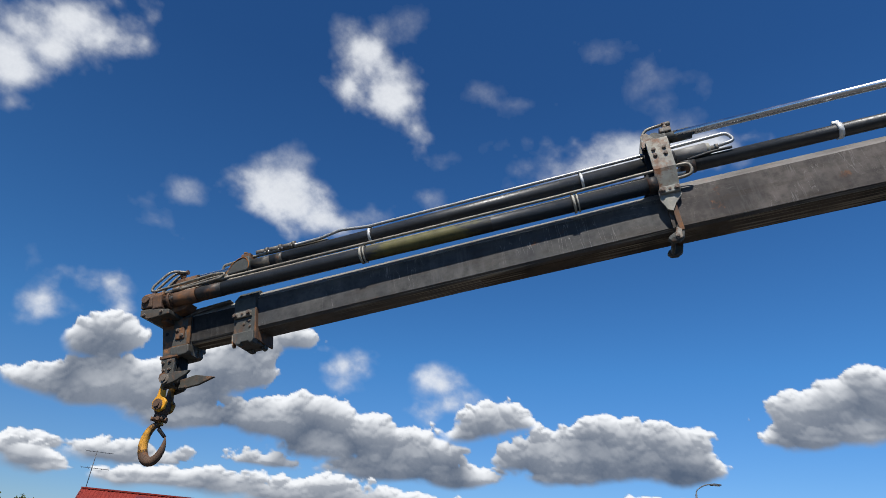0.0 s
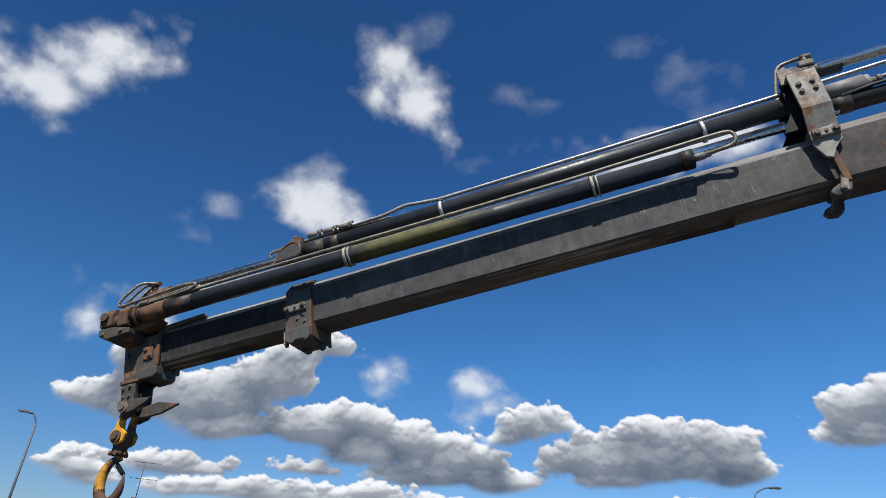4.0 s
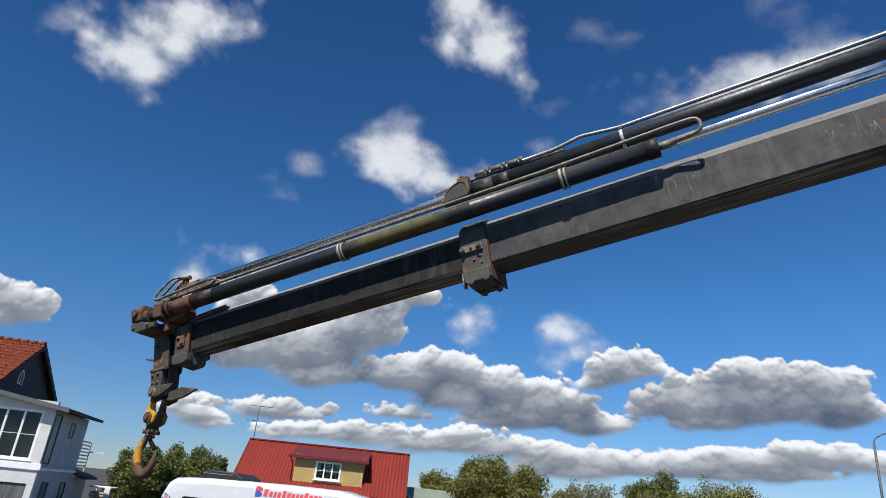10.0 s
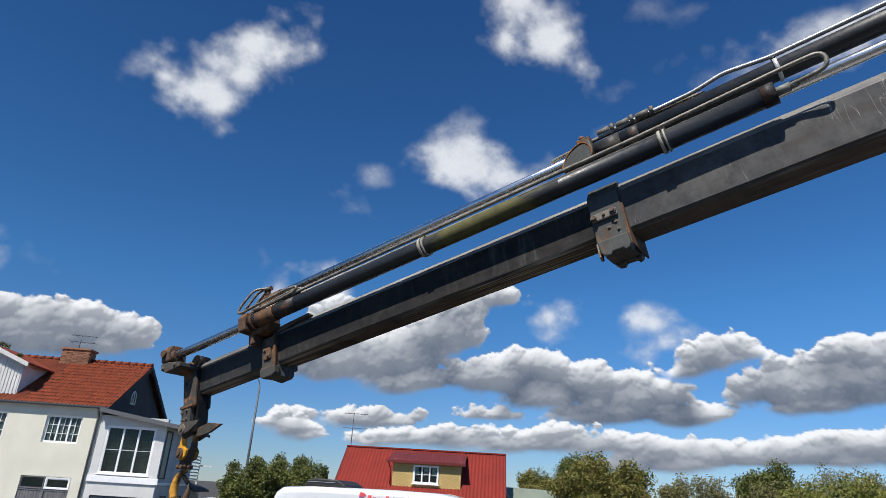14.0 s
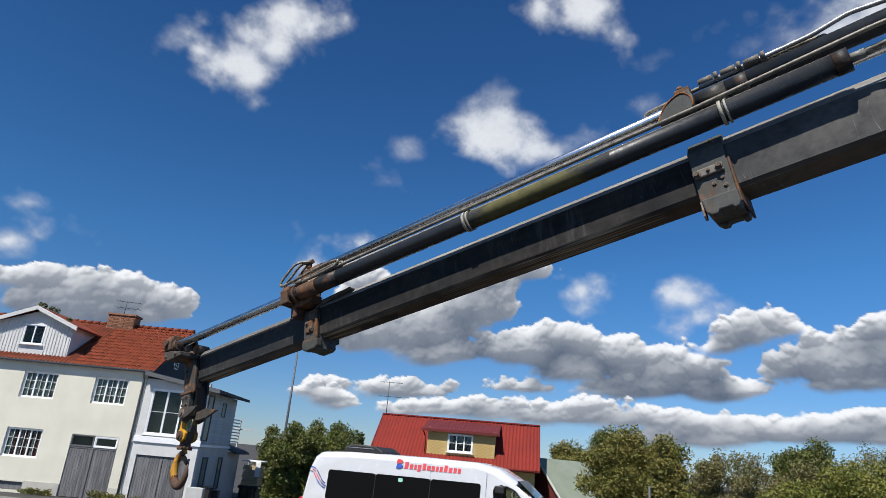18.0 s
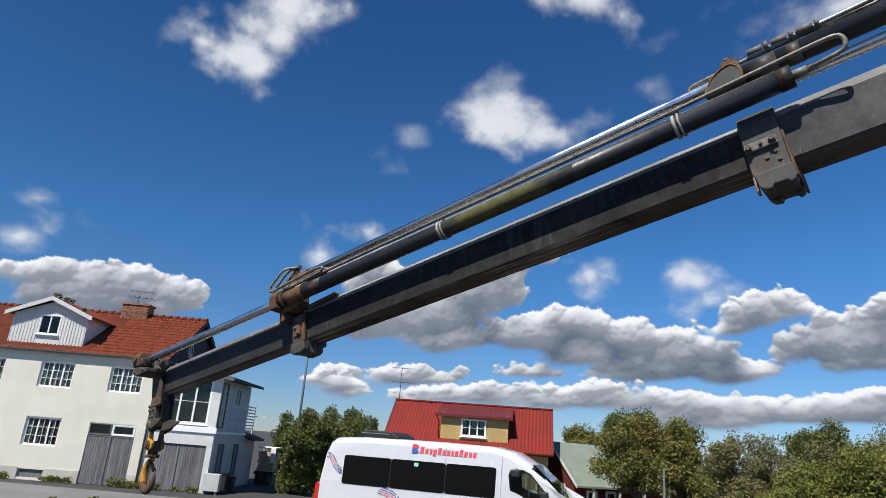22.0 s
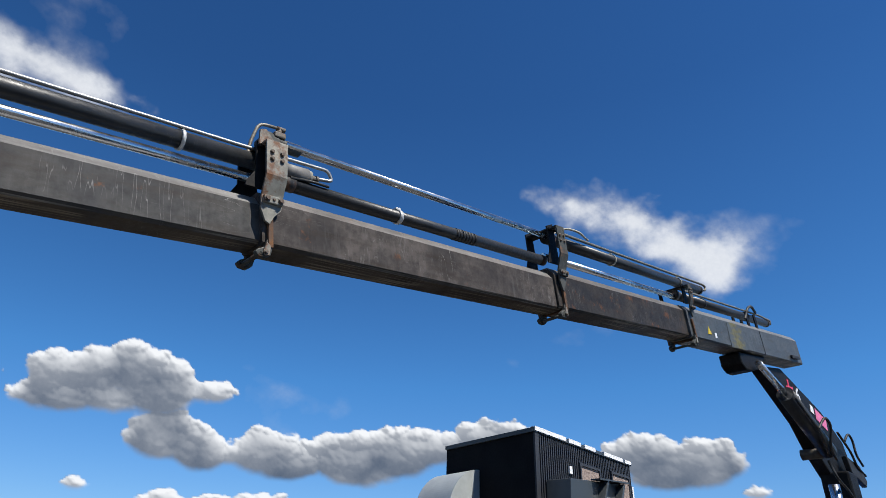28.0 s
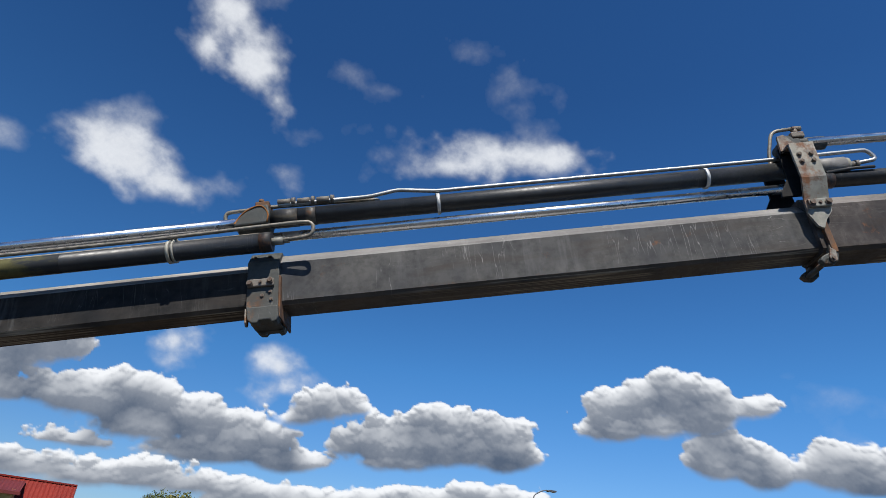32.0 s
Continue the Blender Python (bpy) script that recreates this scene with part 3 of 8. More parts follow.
def smooth_noise(p, seed):
    c = np.floor(p).astype(np.int64)
    f = p - c
    f = f * f * f * (f * (f * 6 - 15) + 10)
    out = np.zeros(len(p))
    for dx in (0, 1):
        for dy in (0, 1):
            for dz in (0, 1):
                w = np.where(dx, f[:, 0], 1 - f[:, 0]) * np.where(dy, f[:, 1], 1 - f[:, 1]) * np.where(dz, f[:, 2], 1 - f[:, 2])
                out += w * lattice(c[:, 0] + dx, c[:, 1] + dy, c[:, 2] + dz, seed)
    return out * 2 - 1


def layered(p, octaves, gain, seed):
    out, a, s = np.zeros(len(p)), 1.0, 0.0
    for o in range(octaves):
        out += a * smooth_noise(p * 2.1 ** o + o * 7.3, seed + o)
        s += a
        a *= gain
    return out / s


def knobs(p, seed):
    """Rounded bumps: one minus the distance to the nearest of scattered points."""
    c = np.floor(p).astype(np.int64)
    best = np.full(len(p), 9.0)
    for dx in (-1, 0, 1):
        for dy in (-1, 0, 1):
            for dz in (-1, 0, 1):
                q = c + np.array((dx, dy, dz))
                d = np.zeros(len(p))
                for k in range(3):
                    d += (q[:, k] + lattice(q[:, 0], q[:, 1], q[:, 2], seed + 11 * k) - p[:, k]) ** 2
                best = np.minimum(best, d)
    return 1 - np.minimum(np.sqrt(best), 1.2)


def ease(x, lo, hi):
    x = np.clip((x - lo) / (hi - lo), 0, 1)
    return x * x * (3 - 2 * x)


def cloud_dome():
    step = 0.125
    az = np.arange(-180, 180, step)
    el = np.arange(-1.0, 50, step)
    A, L = np.meshgrid(az, el)
    cl, ra = np.radians(L), np.radians(A)
    unit = np.stack((-np.sin(ra) * np.cos(cl), np.cos(ra) * np.cos(cl), np.sin(cl)), -1)
    room = np.zeros(A.shape, bool)
    windows = []
    for a, e, w, h, s, tilt in PUFFS:
        m = max(w, h) * 1.5 + 2.2
        j0, j1 = max(0, int((e - m + 1) / step)), min(len(el), int((e + m + 1) / step) + 1)
        wide = m / math.cos(radians(min(e + m, 70)))
        cols = np.arange(int((a - wide + 180) / step), int((a + wide + 180) / step)) % len(az)
        windows.append((j0, j1, cols))
        if j1 > j0:
            room[j0:j1, cols] = True
    at = np.argwhere(room)
    place = np.full(A.shape, -1)
    place[room] = np.arange(len(at))
    U = unit[room]
    warp_x, warp_y = layered(U * 14, 4, 0.5, 3), layered(U * 14 + 9.1, 4, 0.5, 23)
    P = U + np.stack((warp_x, warp_y, warp_x - warp_y), -1) * 0.006
    # cells lie flatter towards the horizon
    P[:, 2] += 0.12 * (1 - np.exp(-np.clip(P[:, 2], 0, 1) / 0.08))
    k1, k2, k3 = knobs(P * 30, 31), knobs(P * 66, 57), knobs(P * 150, 83)
    bump = (k1 - 0.5) * 0.95 + (k2 - 0.5) * 0.50 + (k3 - 0.5) * 0.25
    swell = (knobs(P * 17, 19) - 0.5) * 1.5 + (k1 - 0.5) * 0.75 + (k2 - 0.5) * 0.16
    wisp = layered(U * np.array((22, 22, 30)), 5, 0.52, 71)
    fine = layered(U * 75, 4, 0.6, 97)
    wisp_s, cap_s, cap_w = (np.full(len(at), 1e-9) for _ in range(3))
    # far row of heaps near the horizon, and the nearer ones above it
    heap_s, base_w, base = np.full((2, len(at)), 1e-9), np.full((2, len(at)), 1e-9), np.zeros((2, len(at)))
    for (a, e, w, h, s, tilt), (j0, j1, cols) in zip(PUFFS, windows):
        if j1 <= j0:
            continue
        idx = place[j0:j1][:, cols].ravel()
        AA, LL = A[j0:j1][:, cols].ravel(), L[j0:j1][:, cols].ravel()
        soft = 0.35 if s >= 0.3 else 0.8
        dx = -((AA - a + 180) % 360 - 180) * np.cos(np.radians(LL)) + warp_x[idx] * soft
        dy = LL - e + warp_y[idx] * soft
        c, n = math.cos(radians(tilt)), math.sin(radians(tilt))
        u, v = (dx * c + dy * n) / w, (dy * c - dx * n) / h
        if s >= 0.3:
            v = np.where(v < 0, v * 1.25, v)
        r = np.sqrt(u * u + v * v)
        depth = np.clip((1 - r) * min(w, h) * (1.15 if s >= 0.3 else 1.0), -6, 6)
        if s >= 0.3:
            q = np.exp(3.0 * depth)
            row = 1 if e < 5.9 else 0
            heap_s[row, idx] += q
            base[row, idx] += q * (LL - e) / h
            base_w[row, idx] += q
        else:
            q = np.exp(2.0 * (depth + (0.38 if s > 0.07 else 0.0)))
            wisp_s[idx] += q
            cap_s[idx] += q * (0.88 if s > -0.15 else 0.36 if s > -0.28 else 0.19)
            cap_w[idx] += q
    el_p = L[room]
    size = 0.62 + 0.38 * ease(el_p, 3.5, 10)
    loose = np.log(wisp_s) / 2.0 + wisp * 1.3 + fine * 0.06 + (k1 - 0.5) * 0.5 + (k2 - 0.5) * 0.2
    wisp_a = ease(loose, -0.2, 2.1) * cap_s / cap_w

    def spread(x):
        g = np.zeros(A.shape)
        g[room] = x
        return g
    side = np.stack((np.cos(ra), np.sin(ra), np.zeros_like(A)), -1)
    rise = np.cross(side, unit)
    rise = np.where(rise[..., 2:3] < 0, -rise, rise)
    S = np.array(SUN_DIR)

    def heap(row):
        """Cover and tone of one row of heaped clouds."""
        lift = base[row] / base_w[row]
        top = 0.35 + 0.65 * ease(lift, -0.7, 0.3)
        body = np.log(heap_s[row]) / 3.0 + bump * size * top + 0.12
        cover = spread(ease(body, 0.0, 0.16 + 0.75 * (1 - ease(lift, -0.6, 0.2))))
        # lie of the heaped surface against the sun
        relief = spread(np.sqrt(np.clip(body, 0, 4)) * 1.5 + swell * size * ease(body, -0.2, 0.3))
        gy, gx = np.gradient(relief, step)
        gx = -gx / np.maximum(np.cos(cl), 0.2)
        nx, ny = -gx * 0.75, -gy * 0.75
        lam = (nx * (side @ S) + ny * (rise @ S) - unit @ S) / np.sqrt(1 + nx * nx + ny * ny)
        # sunlight comes from above and dims on its way down through the heap
        acc = np.zeros(A.shape)
        for k in range(1, int(3.2 / step)):
            acc[:-k] += cover[k:] * step * math.exp(-k * step / 1.2)
        acc = sum(np.roll(acc, k, 1) for k in range(-4, 5)) / 9
        reach = (0.54 if row else 0.52) + 0.20 * ease(L, 5.0, 11)
        lit = np.exp(-(np.clip(acc - 0.12, 0, 9) / reach) ** 1.5)
        lit = np.clip(lit + spread(fine * 0.03 + swell * 0.16), 0, 1)
        shade = (0.09 if row else 0.035) + spread(wisp * 0.06 + 0.05 * swell) + 0.13 * ease(acc, 1.1, 0.3)
        return cover, shade * (1 - lit) + lit * (0.42 + 0.70 * np.clip(lam * 1.05, 0, 1.0))
    near_c, near_t = heap(0)
    far_c, far_t = heap(1)
    solid_ = 1 - (1 - near_c) * (1 - far_c)
    tone_h = (far_t * far_c + near_t * near_c * (1 - far_c)) / np.maximum(solid_, 1e-4)
    wa, ha = spread(wisp_a), solid_
    alpha = 1 - (1 - ha) * (1 - wa)
    tone_w = 0.66 + 0.22 * ease(wa, 0.1, 0.8) + spread(fine * 0.02 + wisp * 0.06)
    tone = (tone_h * ha + tone_w * (1 - ha) * wa) / np.maximum(alpha, 1e-4)
    R = 2200.0
    co = (unit * R).reshape(-1, 3)
    ne, na = A.shape
    i = np.arange(ne - 1)[:, None] * na
    j = np.arange(na)[None, :]
    faces = np.stack((i + j, i + (j + 1) % na, i + na + (j + 1) % na, i + na + j), -1).reshape(-1, 4)
    faces = faces[(alpha > 0.012).reshape(-1)[faces].any(1)]
    used = np.unique(faces)
    back = np.zeros(len(co), int)
    back[used] = np.arange(len(used))
    me = bpy.data.meshes.new("backdrop")
    me.from_pydata(co[used].tolist(), [], back[faces].tolist())
    for key, val in (("cloud", alpha), ("lit", tone)):
        a_ = me.attributes.new(key, "FLOAT", "POINT")
        a_.data.foreach_set("value", val.astype(np.float32).ravel()[used])
    m = bpy.data.materials.new("clouds")
    m.use_nodes = True
    nt = m.node_tree
    nt.nodes.clear()
    out = nt.nodes.new("ShaderNodeOutputMaterial")
    tc = nt.nodes.new("ShaderNodeTexCoord")
    sc = nt.nodes.new("ShaderNodeVectorMath")
    sc.operation = "SCALE"
    sc.inputs["Scale"].default_value = 1 / R
    nt.links.new(tc.outputs["Object"], sc.inputs[0])
    n3 = noise_at(nt, sc.outputs[0], 190.0, 6.0, 0.62)

    def attr(key):
        a = nt.nodes.new("ShaderNodeAttribute")
        a.attribute_name = key
        return a.outputs["Fac"]

    def math_(op, a, b):
        n = nt.nodes.new("ShaderNodeMath")
        n.operation = op
        for k, x in enumerate((a, b)):
            if isinstance(x, float):
                n.inputs[k].default_value = x
            else:
                nt.links.new(x, n.inputs[k])
        return n.outputs[0]
    a0, t0 = attr("cloud"), attr("lit")
    rim = math_("MULTIPLY", a0, math_("SUBTRACT", 1.0, a0))
    a1 = math_("ADD", a0, math_("MULTIPLY", rim, ramp(nt, n3, 0.3, 0.7, -0.20, 0.20)))
    clip = nt.nodes.new("ShaderNodeClamp")
    nt.links.new(a1, clip.inputs["Value"])
    tone_ = math_("ADD", t0, ramp(nt, n3, 0.3, 0.7, -0.015, 0.015))
    col = mixc(nt, ramp(nt, tone_, 0.0, 1.0), (0.095, 0.13, 0.195), (0.92, 0.945, 0.98))
    em = nt.nodes.new("ShaderNodeEmission")
    em.inputs["Strength"].default_value = 0.71
    nt.links.new(col, em.inputs["Color"])
    tr = nt.nodes.new("ShaderNodeBsdfTransparent")
    mx = nt.nodes.new("ShaderNodeMixShader")
    nt.links.new(clip.outputs[0], mx.inputs[0])
    nt.links.new(tr.outputs[0], mx.inputs[1])
    nt.links.new(em.outputs[0], mx.inputs[2])
    nt.links.new(mx.outputs[0], out.inputs["Surface"])
    me.materials.append(m)
    ob = new("backdrop", me)
    return tagged(ob, "scattered white cumulus clouds with grey bases in deep blue sky", "sky", kind="structure")


clouds = cloud_dome()


# ---- materials of the place ----
ASPHALT = surface("yard_asphalt", (0.060, 0.0585, 0.056), (0.048, 0.047, 0.045), 0.7, 45, 0.92, 0, 0.5, dist=0.01)
ROADM = surface("road_asphalt", (0.165, 0.16, 0.155), (0.205, 0.20, 0.19), 0.5, 55, 0.9, 0, 0.4, dist=0.01)
KERBM = surface("kerb_concrete", (0.30, 0.285, 0.255), (0.24, 0.23, 0.205), 3, 50, 0.9, 0, 0.4, vary=0.12)
GRASS = surface("dry_grass", (0.10, 0.115, 0.035), (0.15, 0.13, 0.055), 1.2, 30, 0.95, 0, 0.5, dist=0.02)
PLASTER = surface("cream_plaster", (0.68, 0.655, 0.545), (0.62, 0.595, 0.49), 0.9, 34, 0.9, 0, 0.2, dist=0.004)
PLINTH = surface("plinth_plaster", (0.50, 0.48, 0.42), (0.42, 0.40, 0.36), 1.5, 34, 0.9, 0, 0.2)
WHITEWD = surface("white_boards", (0.62, 0.615, 0.59), (0.55, 0.55, 0.525), 2.0, 40, 0.6, 0, 0.1)
GREYWD = surface("weathered_grey_boards", (0.17, 0.17, 0.17), (0.10, 0.10, 0.105), 3.0, 26, 0.85, 0, 0.4, (6, 6, 0.5), vary=0.2)
# two greyer whites: the annex side's shade is put into their colour
PLASTER_W = surface("shaded_weathered_plaster", (0.52, 0.52, 0.49), (0.43, 0.43, 0.40), 1.2, 30, 0.9, 0, 0.2)
BOARD_W = surface("shaded_grey_white_boards", (0.50, 0.52, 0.52), (0.42, 0.44, 0.44), 2.0, 40, 0.7, 0, 0.1, vary=0.08)
SLATE = surface("dark_gable_cladding", (0.055, 0.06, 0.066), (0.042, 0.045, 0.05), 2.0, 30, 0.8, 0, 0.2)
TILE = surface("red_clay_tile", (0.20, 0.040, 0.014), (0.125, 0.028, 0.012), 2.2, 18, 0.75, 0, 0.3, vary=0.16)
SHEET_R = surface("red_roof_sheet", (0.20, 0.0175, 0.009), (0.165, 0.015, 0.009), 1.2, 20, 0.6, 0, 0.1)
SHEET_D = surface("brown_red_sheet", (0.135, 0.023, 0.020), (0.115, 0.021, 0.019), 1.2, 20, 0.5, 0, 0.1)
BRICKY = surface("yellow_brick", (0.52, 0.38, 0.15), (0.44, 0.31, 0.12), 9.0, 60, 0.85, 0, 0.4)
BRICKR = surface("brown_brick", (0.27, 0.13, 0.075), (0.20, 0.10, 0.06), 8.0, 40, 0.85, 0, 0.4, vary=0.25)
FALU = surface("red_barn_boards", (0.13, 0.028, 0.02), (0.10, 0.022, 0.017), 4, 30, 0.85, 0, 0.3, (5, 5, 0.6))
GREENR = surface("grey_green_roof", (0.22, 0.255, 0.20), (0.18, 0.21, 0.165), 1.5, 40, 0.85, 0, 0.3)
PANE = pane("window_pane", 0.30)
ROOMGREY = flat("dim_room", (0.12, 0.125, 0.12), 0.8, 0, 0.4, 1.5)
CURTAIN = flat("net_curtain", (0.74, 0.75, 0.74), 0.8, 0, 0.15, 9)
CURTAIN_R = flat("red_curtain", (0.26, 0.025, 0.04), 0.8, 0, 0.25, 12)
GUTTER = flat("grey_gutter", (0.13, 0.13, 0.13), 0.45, 0.3, 0.1)
GALV = flat("galvanised_steel", (0.40, 0.41, 0.42), 0.5, 0.7, 0.1, 14)
LAMPGREY = flat("lamp_post_steel", (0.085, 0.09, 0.098), 0.6, 0.1, 0.1, 14)
BARK = surface("bark", (0.10, 0.075, 0.05), (0.07, 0.055, 0.04), 6, 30, 0.95, 0, 0.5)


def foliage(name, a, b, c):
    m, nt, p = nodes_of(name)
    g = nt.nodes.new("ShaderNodeNewGeometry")
    v = coords(nt)
    rnd = g.outputs["Random Per Island"]
    col = mixc(nt, rnd, a, b)
    col = mixc(nt, ramp(nt, noise_at(nt, v, 1.8, 3.0), 0.45, 0.65), col, c)
    nt.links.new(col, p.inputs["Base Color"])
    p.inputs["Roughness"].default_value = 0.6
    tl = nt.nodes.new("ShaderNodeBsdfTranslucent")
    nt.links.new(col, tl.inputs["Color"])
    mx = nt.nodes.new("ShaderNodeMixShader")
    mx.inputs[0].default_value = 0.22
    nt.links.new(p.outputs[0], mx.inputs[1])
    nt.links.new(tl.outputs[0], mx.inputs[2])
    nt.links.new(mx.outputs[0], nt.nodes["Material Output"].inputs["Surface"])
    return m


LEAF_D = foliage("dark_leaves", (0.055, 0.080, 0.014), (0.115, 0.135, 0.026), (0.15, 0.155, 0.032))
LEAF_O = foliage("olive_leaves", (0.110, 0.122, 0.022), (0.19, 0.18, 0.038), (0.215, 0.18, 0.044))
LEAF_L = foliage("light_leaves", (0.105, 0.135, 0.018), (0.18, 0.19, 0.032), (0.21, 0.195, 0.040))
LEAF_B = foliage("brown_twigs", (0.15, 0.135, 0.048), (0.22, 0.185, 0.075), (0.165, 0.165, 0.050))

# ---- ground, road, kerb ----
bm = B()
bmesh.ops.create_grid(bm, x_segments=2, y_segments=2, size=2500)
solid("ground", bm, ASPHALT, "dark grey worn asphalt yard", "ground", kind="structure")
PAVE = surface("pale_worn_asphalt", (0.235, 0.215, 0.19), (0.165, 0.15, 0.13), 1.3, 26, 0.92, 0, 0.5, dist=0.01)
ROAD = pose(-17.73, 16.53, 0, 0, 0, 17)
bm = B()
box(bm, -40, 40, 0.12, 4.9, -0.2, 0.012)
solid("road", bm, ROADM, "grey asphalt street in front of the house", "road", kind="structure", m=ROAD)
bm = B()
box(bm, 8, 60, 7.2, 40, -0.2, 0.02)
solid("lawn", bm, GRASS, "dry grass plot under the trees", "ground", kind="structure", m=ROAD)
bm = B()
box(bm, -40, 7.5, -6.5, -0.07, -0.2, 0.015)
solid("pavement", bm, PAVE, "pale worn asphalt strip along the kerb", "pavement", kind="structure", m=ROAD)
kerb = thing("kerb", ROAD, "row of pale concrete kerb stones along the street", "kerb", kind="structure")
bm = B()
box(bm, -0.49, 0.49, -0.06, 0.06, -0.1, 0.085, 0.012)
k0 = part("kerb_stone", bm, KERBM, kerb, at=pose(-12, 0, 0))
for k in range(1, 34):
    twin(k0, pose(-12 + k, random.uniform(-0.01, 0.01), random.uniform(-0.012, 0.008), 0, 0, random.uniform(-0.6, 0.6)))


# ---- plants ----
def leaves(name, blobs, count, size, material, parent=None, seed=1):
    """A crown of many small leaves scattered in and on lumpy clumps (x, y, z, rx, ry, rz)."""
    rs = np.random.RandomState(seed)
    vol = np.array([b[3] * b[4] * b[5] for b in blobs]) ** 0.7
    pick = rs.choice(len(blobs), count, p=vol / vol.sum())
    bl = np.array(blobs)[pick]
    d = rs.normal(size=(count, 3))
    d /= np.linalg.norm(d, axis=1, keepdims=True)
    clump = rs.normal(size=(len(blobs) * 14, 3))
    clump /= np.linalg.norm(clump, axis=1, keepdims=True)
    cl = clump[pick * 14 + rs.randint(0, 14, count)]
    rad = rs.uniform(0.55, 1.08, (count, 1)) ** 0.6
    d = d * 0.48 + cl * 0.68
    p = bl[:, :3] + d * bl[:, 3:] * rad
    p[:, 2] = np.maximum(p[:, 2], 0.04)
    s = size * rs.uniform(0.6, 1.3, (count, 1))
    a = rs.normal(size=(count, 3))
    a /= np.linalg.norm(a, axis=1, keepdims=True)
    b = np.cross(a, rs.normal(size=(count, 3)))
    b /= np.linalg.norm(b, axis=1, keepdims=True)
    co = np.stack((p - a * s, p + b * s * 0.55, p + a * s, p - b * s * 0.55), 1).reshape(-1, 3)
    f = np.arange(count * 4).reshape(-1, 4)
    me = bpy.data.meshes.new(name)
    me.from_pydata(co.tolist(), [], f.tolist())
    me.materials.append(material)
    ob = new(name, me)
    ob.parent = parent
    return ob


def tree(name, x, y, blobs, count, size, material, label, seed, trunk=0.12, group="", category="tree"):
    t = thing(name, pose(x, y, 0), label, category, group)
    rs = random.Random(seed)
    top = max(b[2] for b in blobs)
    bm = B()
    tube(bm, [(0, 0, -0.1), (0.05, 0.02, top * 0.35), (-0.03, 0.05, top * 0.7), (0, 0, top)], [trunk, trunk * 0.8, trunk * 0.5, trunk * 0.15], 8)
    tr = part("trunk", bm, BARK, t)
    for b in blobs:
        z0 = min(b[2] * 0.5, top * 0.4)
        bm = B()
        mid = Vector((b[0] * 0.5, b[1] * 0.5, z0 + (b[2] - z0) * 0.6))
        tube(bm, bend([(0, 0, z0), mid, (b[0], b[1], b[2] + b[5] * 0.4)], 0.5), [trunk * 0.45] + [trunk * 0.28] * 5 + [trunk * 0.1], 6)
        part("limb", bm, BARK, tr)
    leaves("crown", blobs, count, size, material, t, seed)
    return t


def lumps(rs, w, d, h, n, base=0.3):
    out = []
    for k in range(n):
        a = rs.uniform(0, 6.283)
        q = rs.uniform(0, 0.85) ** 0.6
        z = rs.uniform(base, 1.0)
        z = base + (1 - base) * (k + rs.random()) / n
        sh = math.sqrt(max(0.12, 1 - ((z - 0.42) / 0.66) ** 2))
        out.append((math.cos(a) * q * w * sh, math.sin(a) * q * d * sh, z * h * 0.86, rs.uniform(0.36, 0.62) * w * (0.35 + 0.65 * sh), rs.uniform(0.36, 0.62) * d * (0.35 + 0.65 * sh), rs.uniform(0.11, 0.17) * h))
    return out


_r = random.Random(11)
tree("broadleaf_tree", -17.45, 27.2, lumps(_r, 1.42, 1.3, 3.8, 24, 0.08), 48000, 0.058, LEAF_D, "dense dark green broadleaf tree beside the house", 21)
tree("broadleaf_tree", -16.15, 27.9, lumps(_r, 1.6, 1.3, 4.05, 24, 0.08), 48000, 0.058, LEAF_D, "dense dark green broadleaf tree with loose top twigs", 22)
tree("shrub", -15.2, 28.3, lumps(_r, 1.1, 0.9, 3.6, 14, 0.08), 18000, 0.056, LEAF_D, "leafy shrub behind the minibus", 23, 0.05, category="shrub")
tree("shrub", -22.1, 32.6, lumps(_r, 1.2, 0.9, 3.9, 14, 0.08), 18000, 0.056, LEAF_D, "leafy shrub behind the house", 24, 0.05, category="shrub")
for n, (x, y, w, h, mat, lab) in enumerate((
        (-7.0, 39.6, 1.9, 4.5, LEAF_O, "small olive green tree behind the barn"),
        (-5.0, 40.5, 2.2, 5.6, LEAF_D, "dark round tree behind the others"),
        (-3.3, 29.8, 1.75, 4.85, LEAF_O, "olive green garden tree turning brown"),
        (-1.5, 29.4, 1.5, 4.5, LEAF_O, "olive green tree with an open crown"))):
    tree("garden_tree", x, y, lumps(_r, w * 0.85, w * 0.8, h, 26, 0.46), 42000, 0.056, mat, lab, 30 + n, 0.14, "garden trees")
for n, (x, y, w, h, mat) in enumerate(((0.4, 29.4, 1.2, 4.15, LEAF_B), (1.9, 30.4, 1.4, 4.1, LEAF_B), (3.9, 32.0, 1.5, 4.2, LEAF_B), (7.8, 38.0, 1.9, 5.4, LEAF_B), (10.2, 38.5, 2.0, 5.2, LEAF_B))):
    tree("thin_tree", x, y, lumps(_r, w, w, h, 20, 0.08), 26000, 0.045, mat, "sparse brownish tree with bare twigs", 40 + n, 0.08, "thin trees", "tree")
tree("pine_tree", 5.97, 45.3, lumps(_r, 2.0, 2.0, 5.9, 20, 0.35), 32000, 0.07, LEAF_D, "dark green pine with a rounded crown", 50, 0.2)
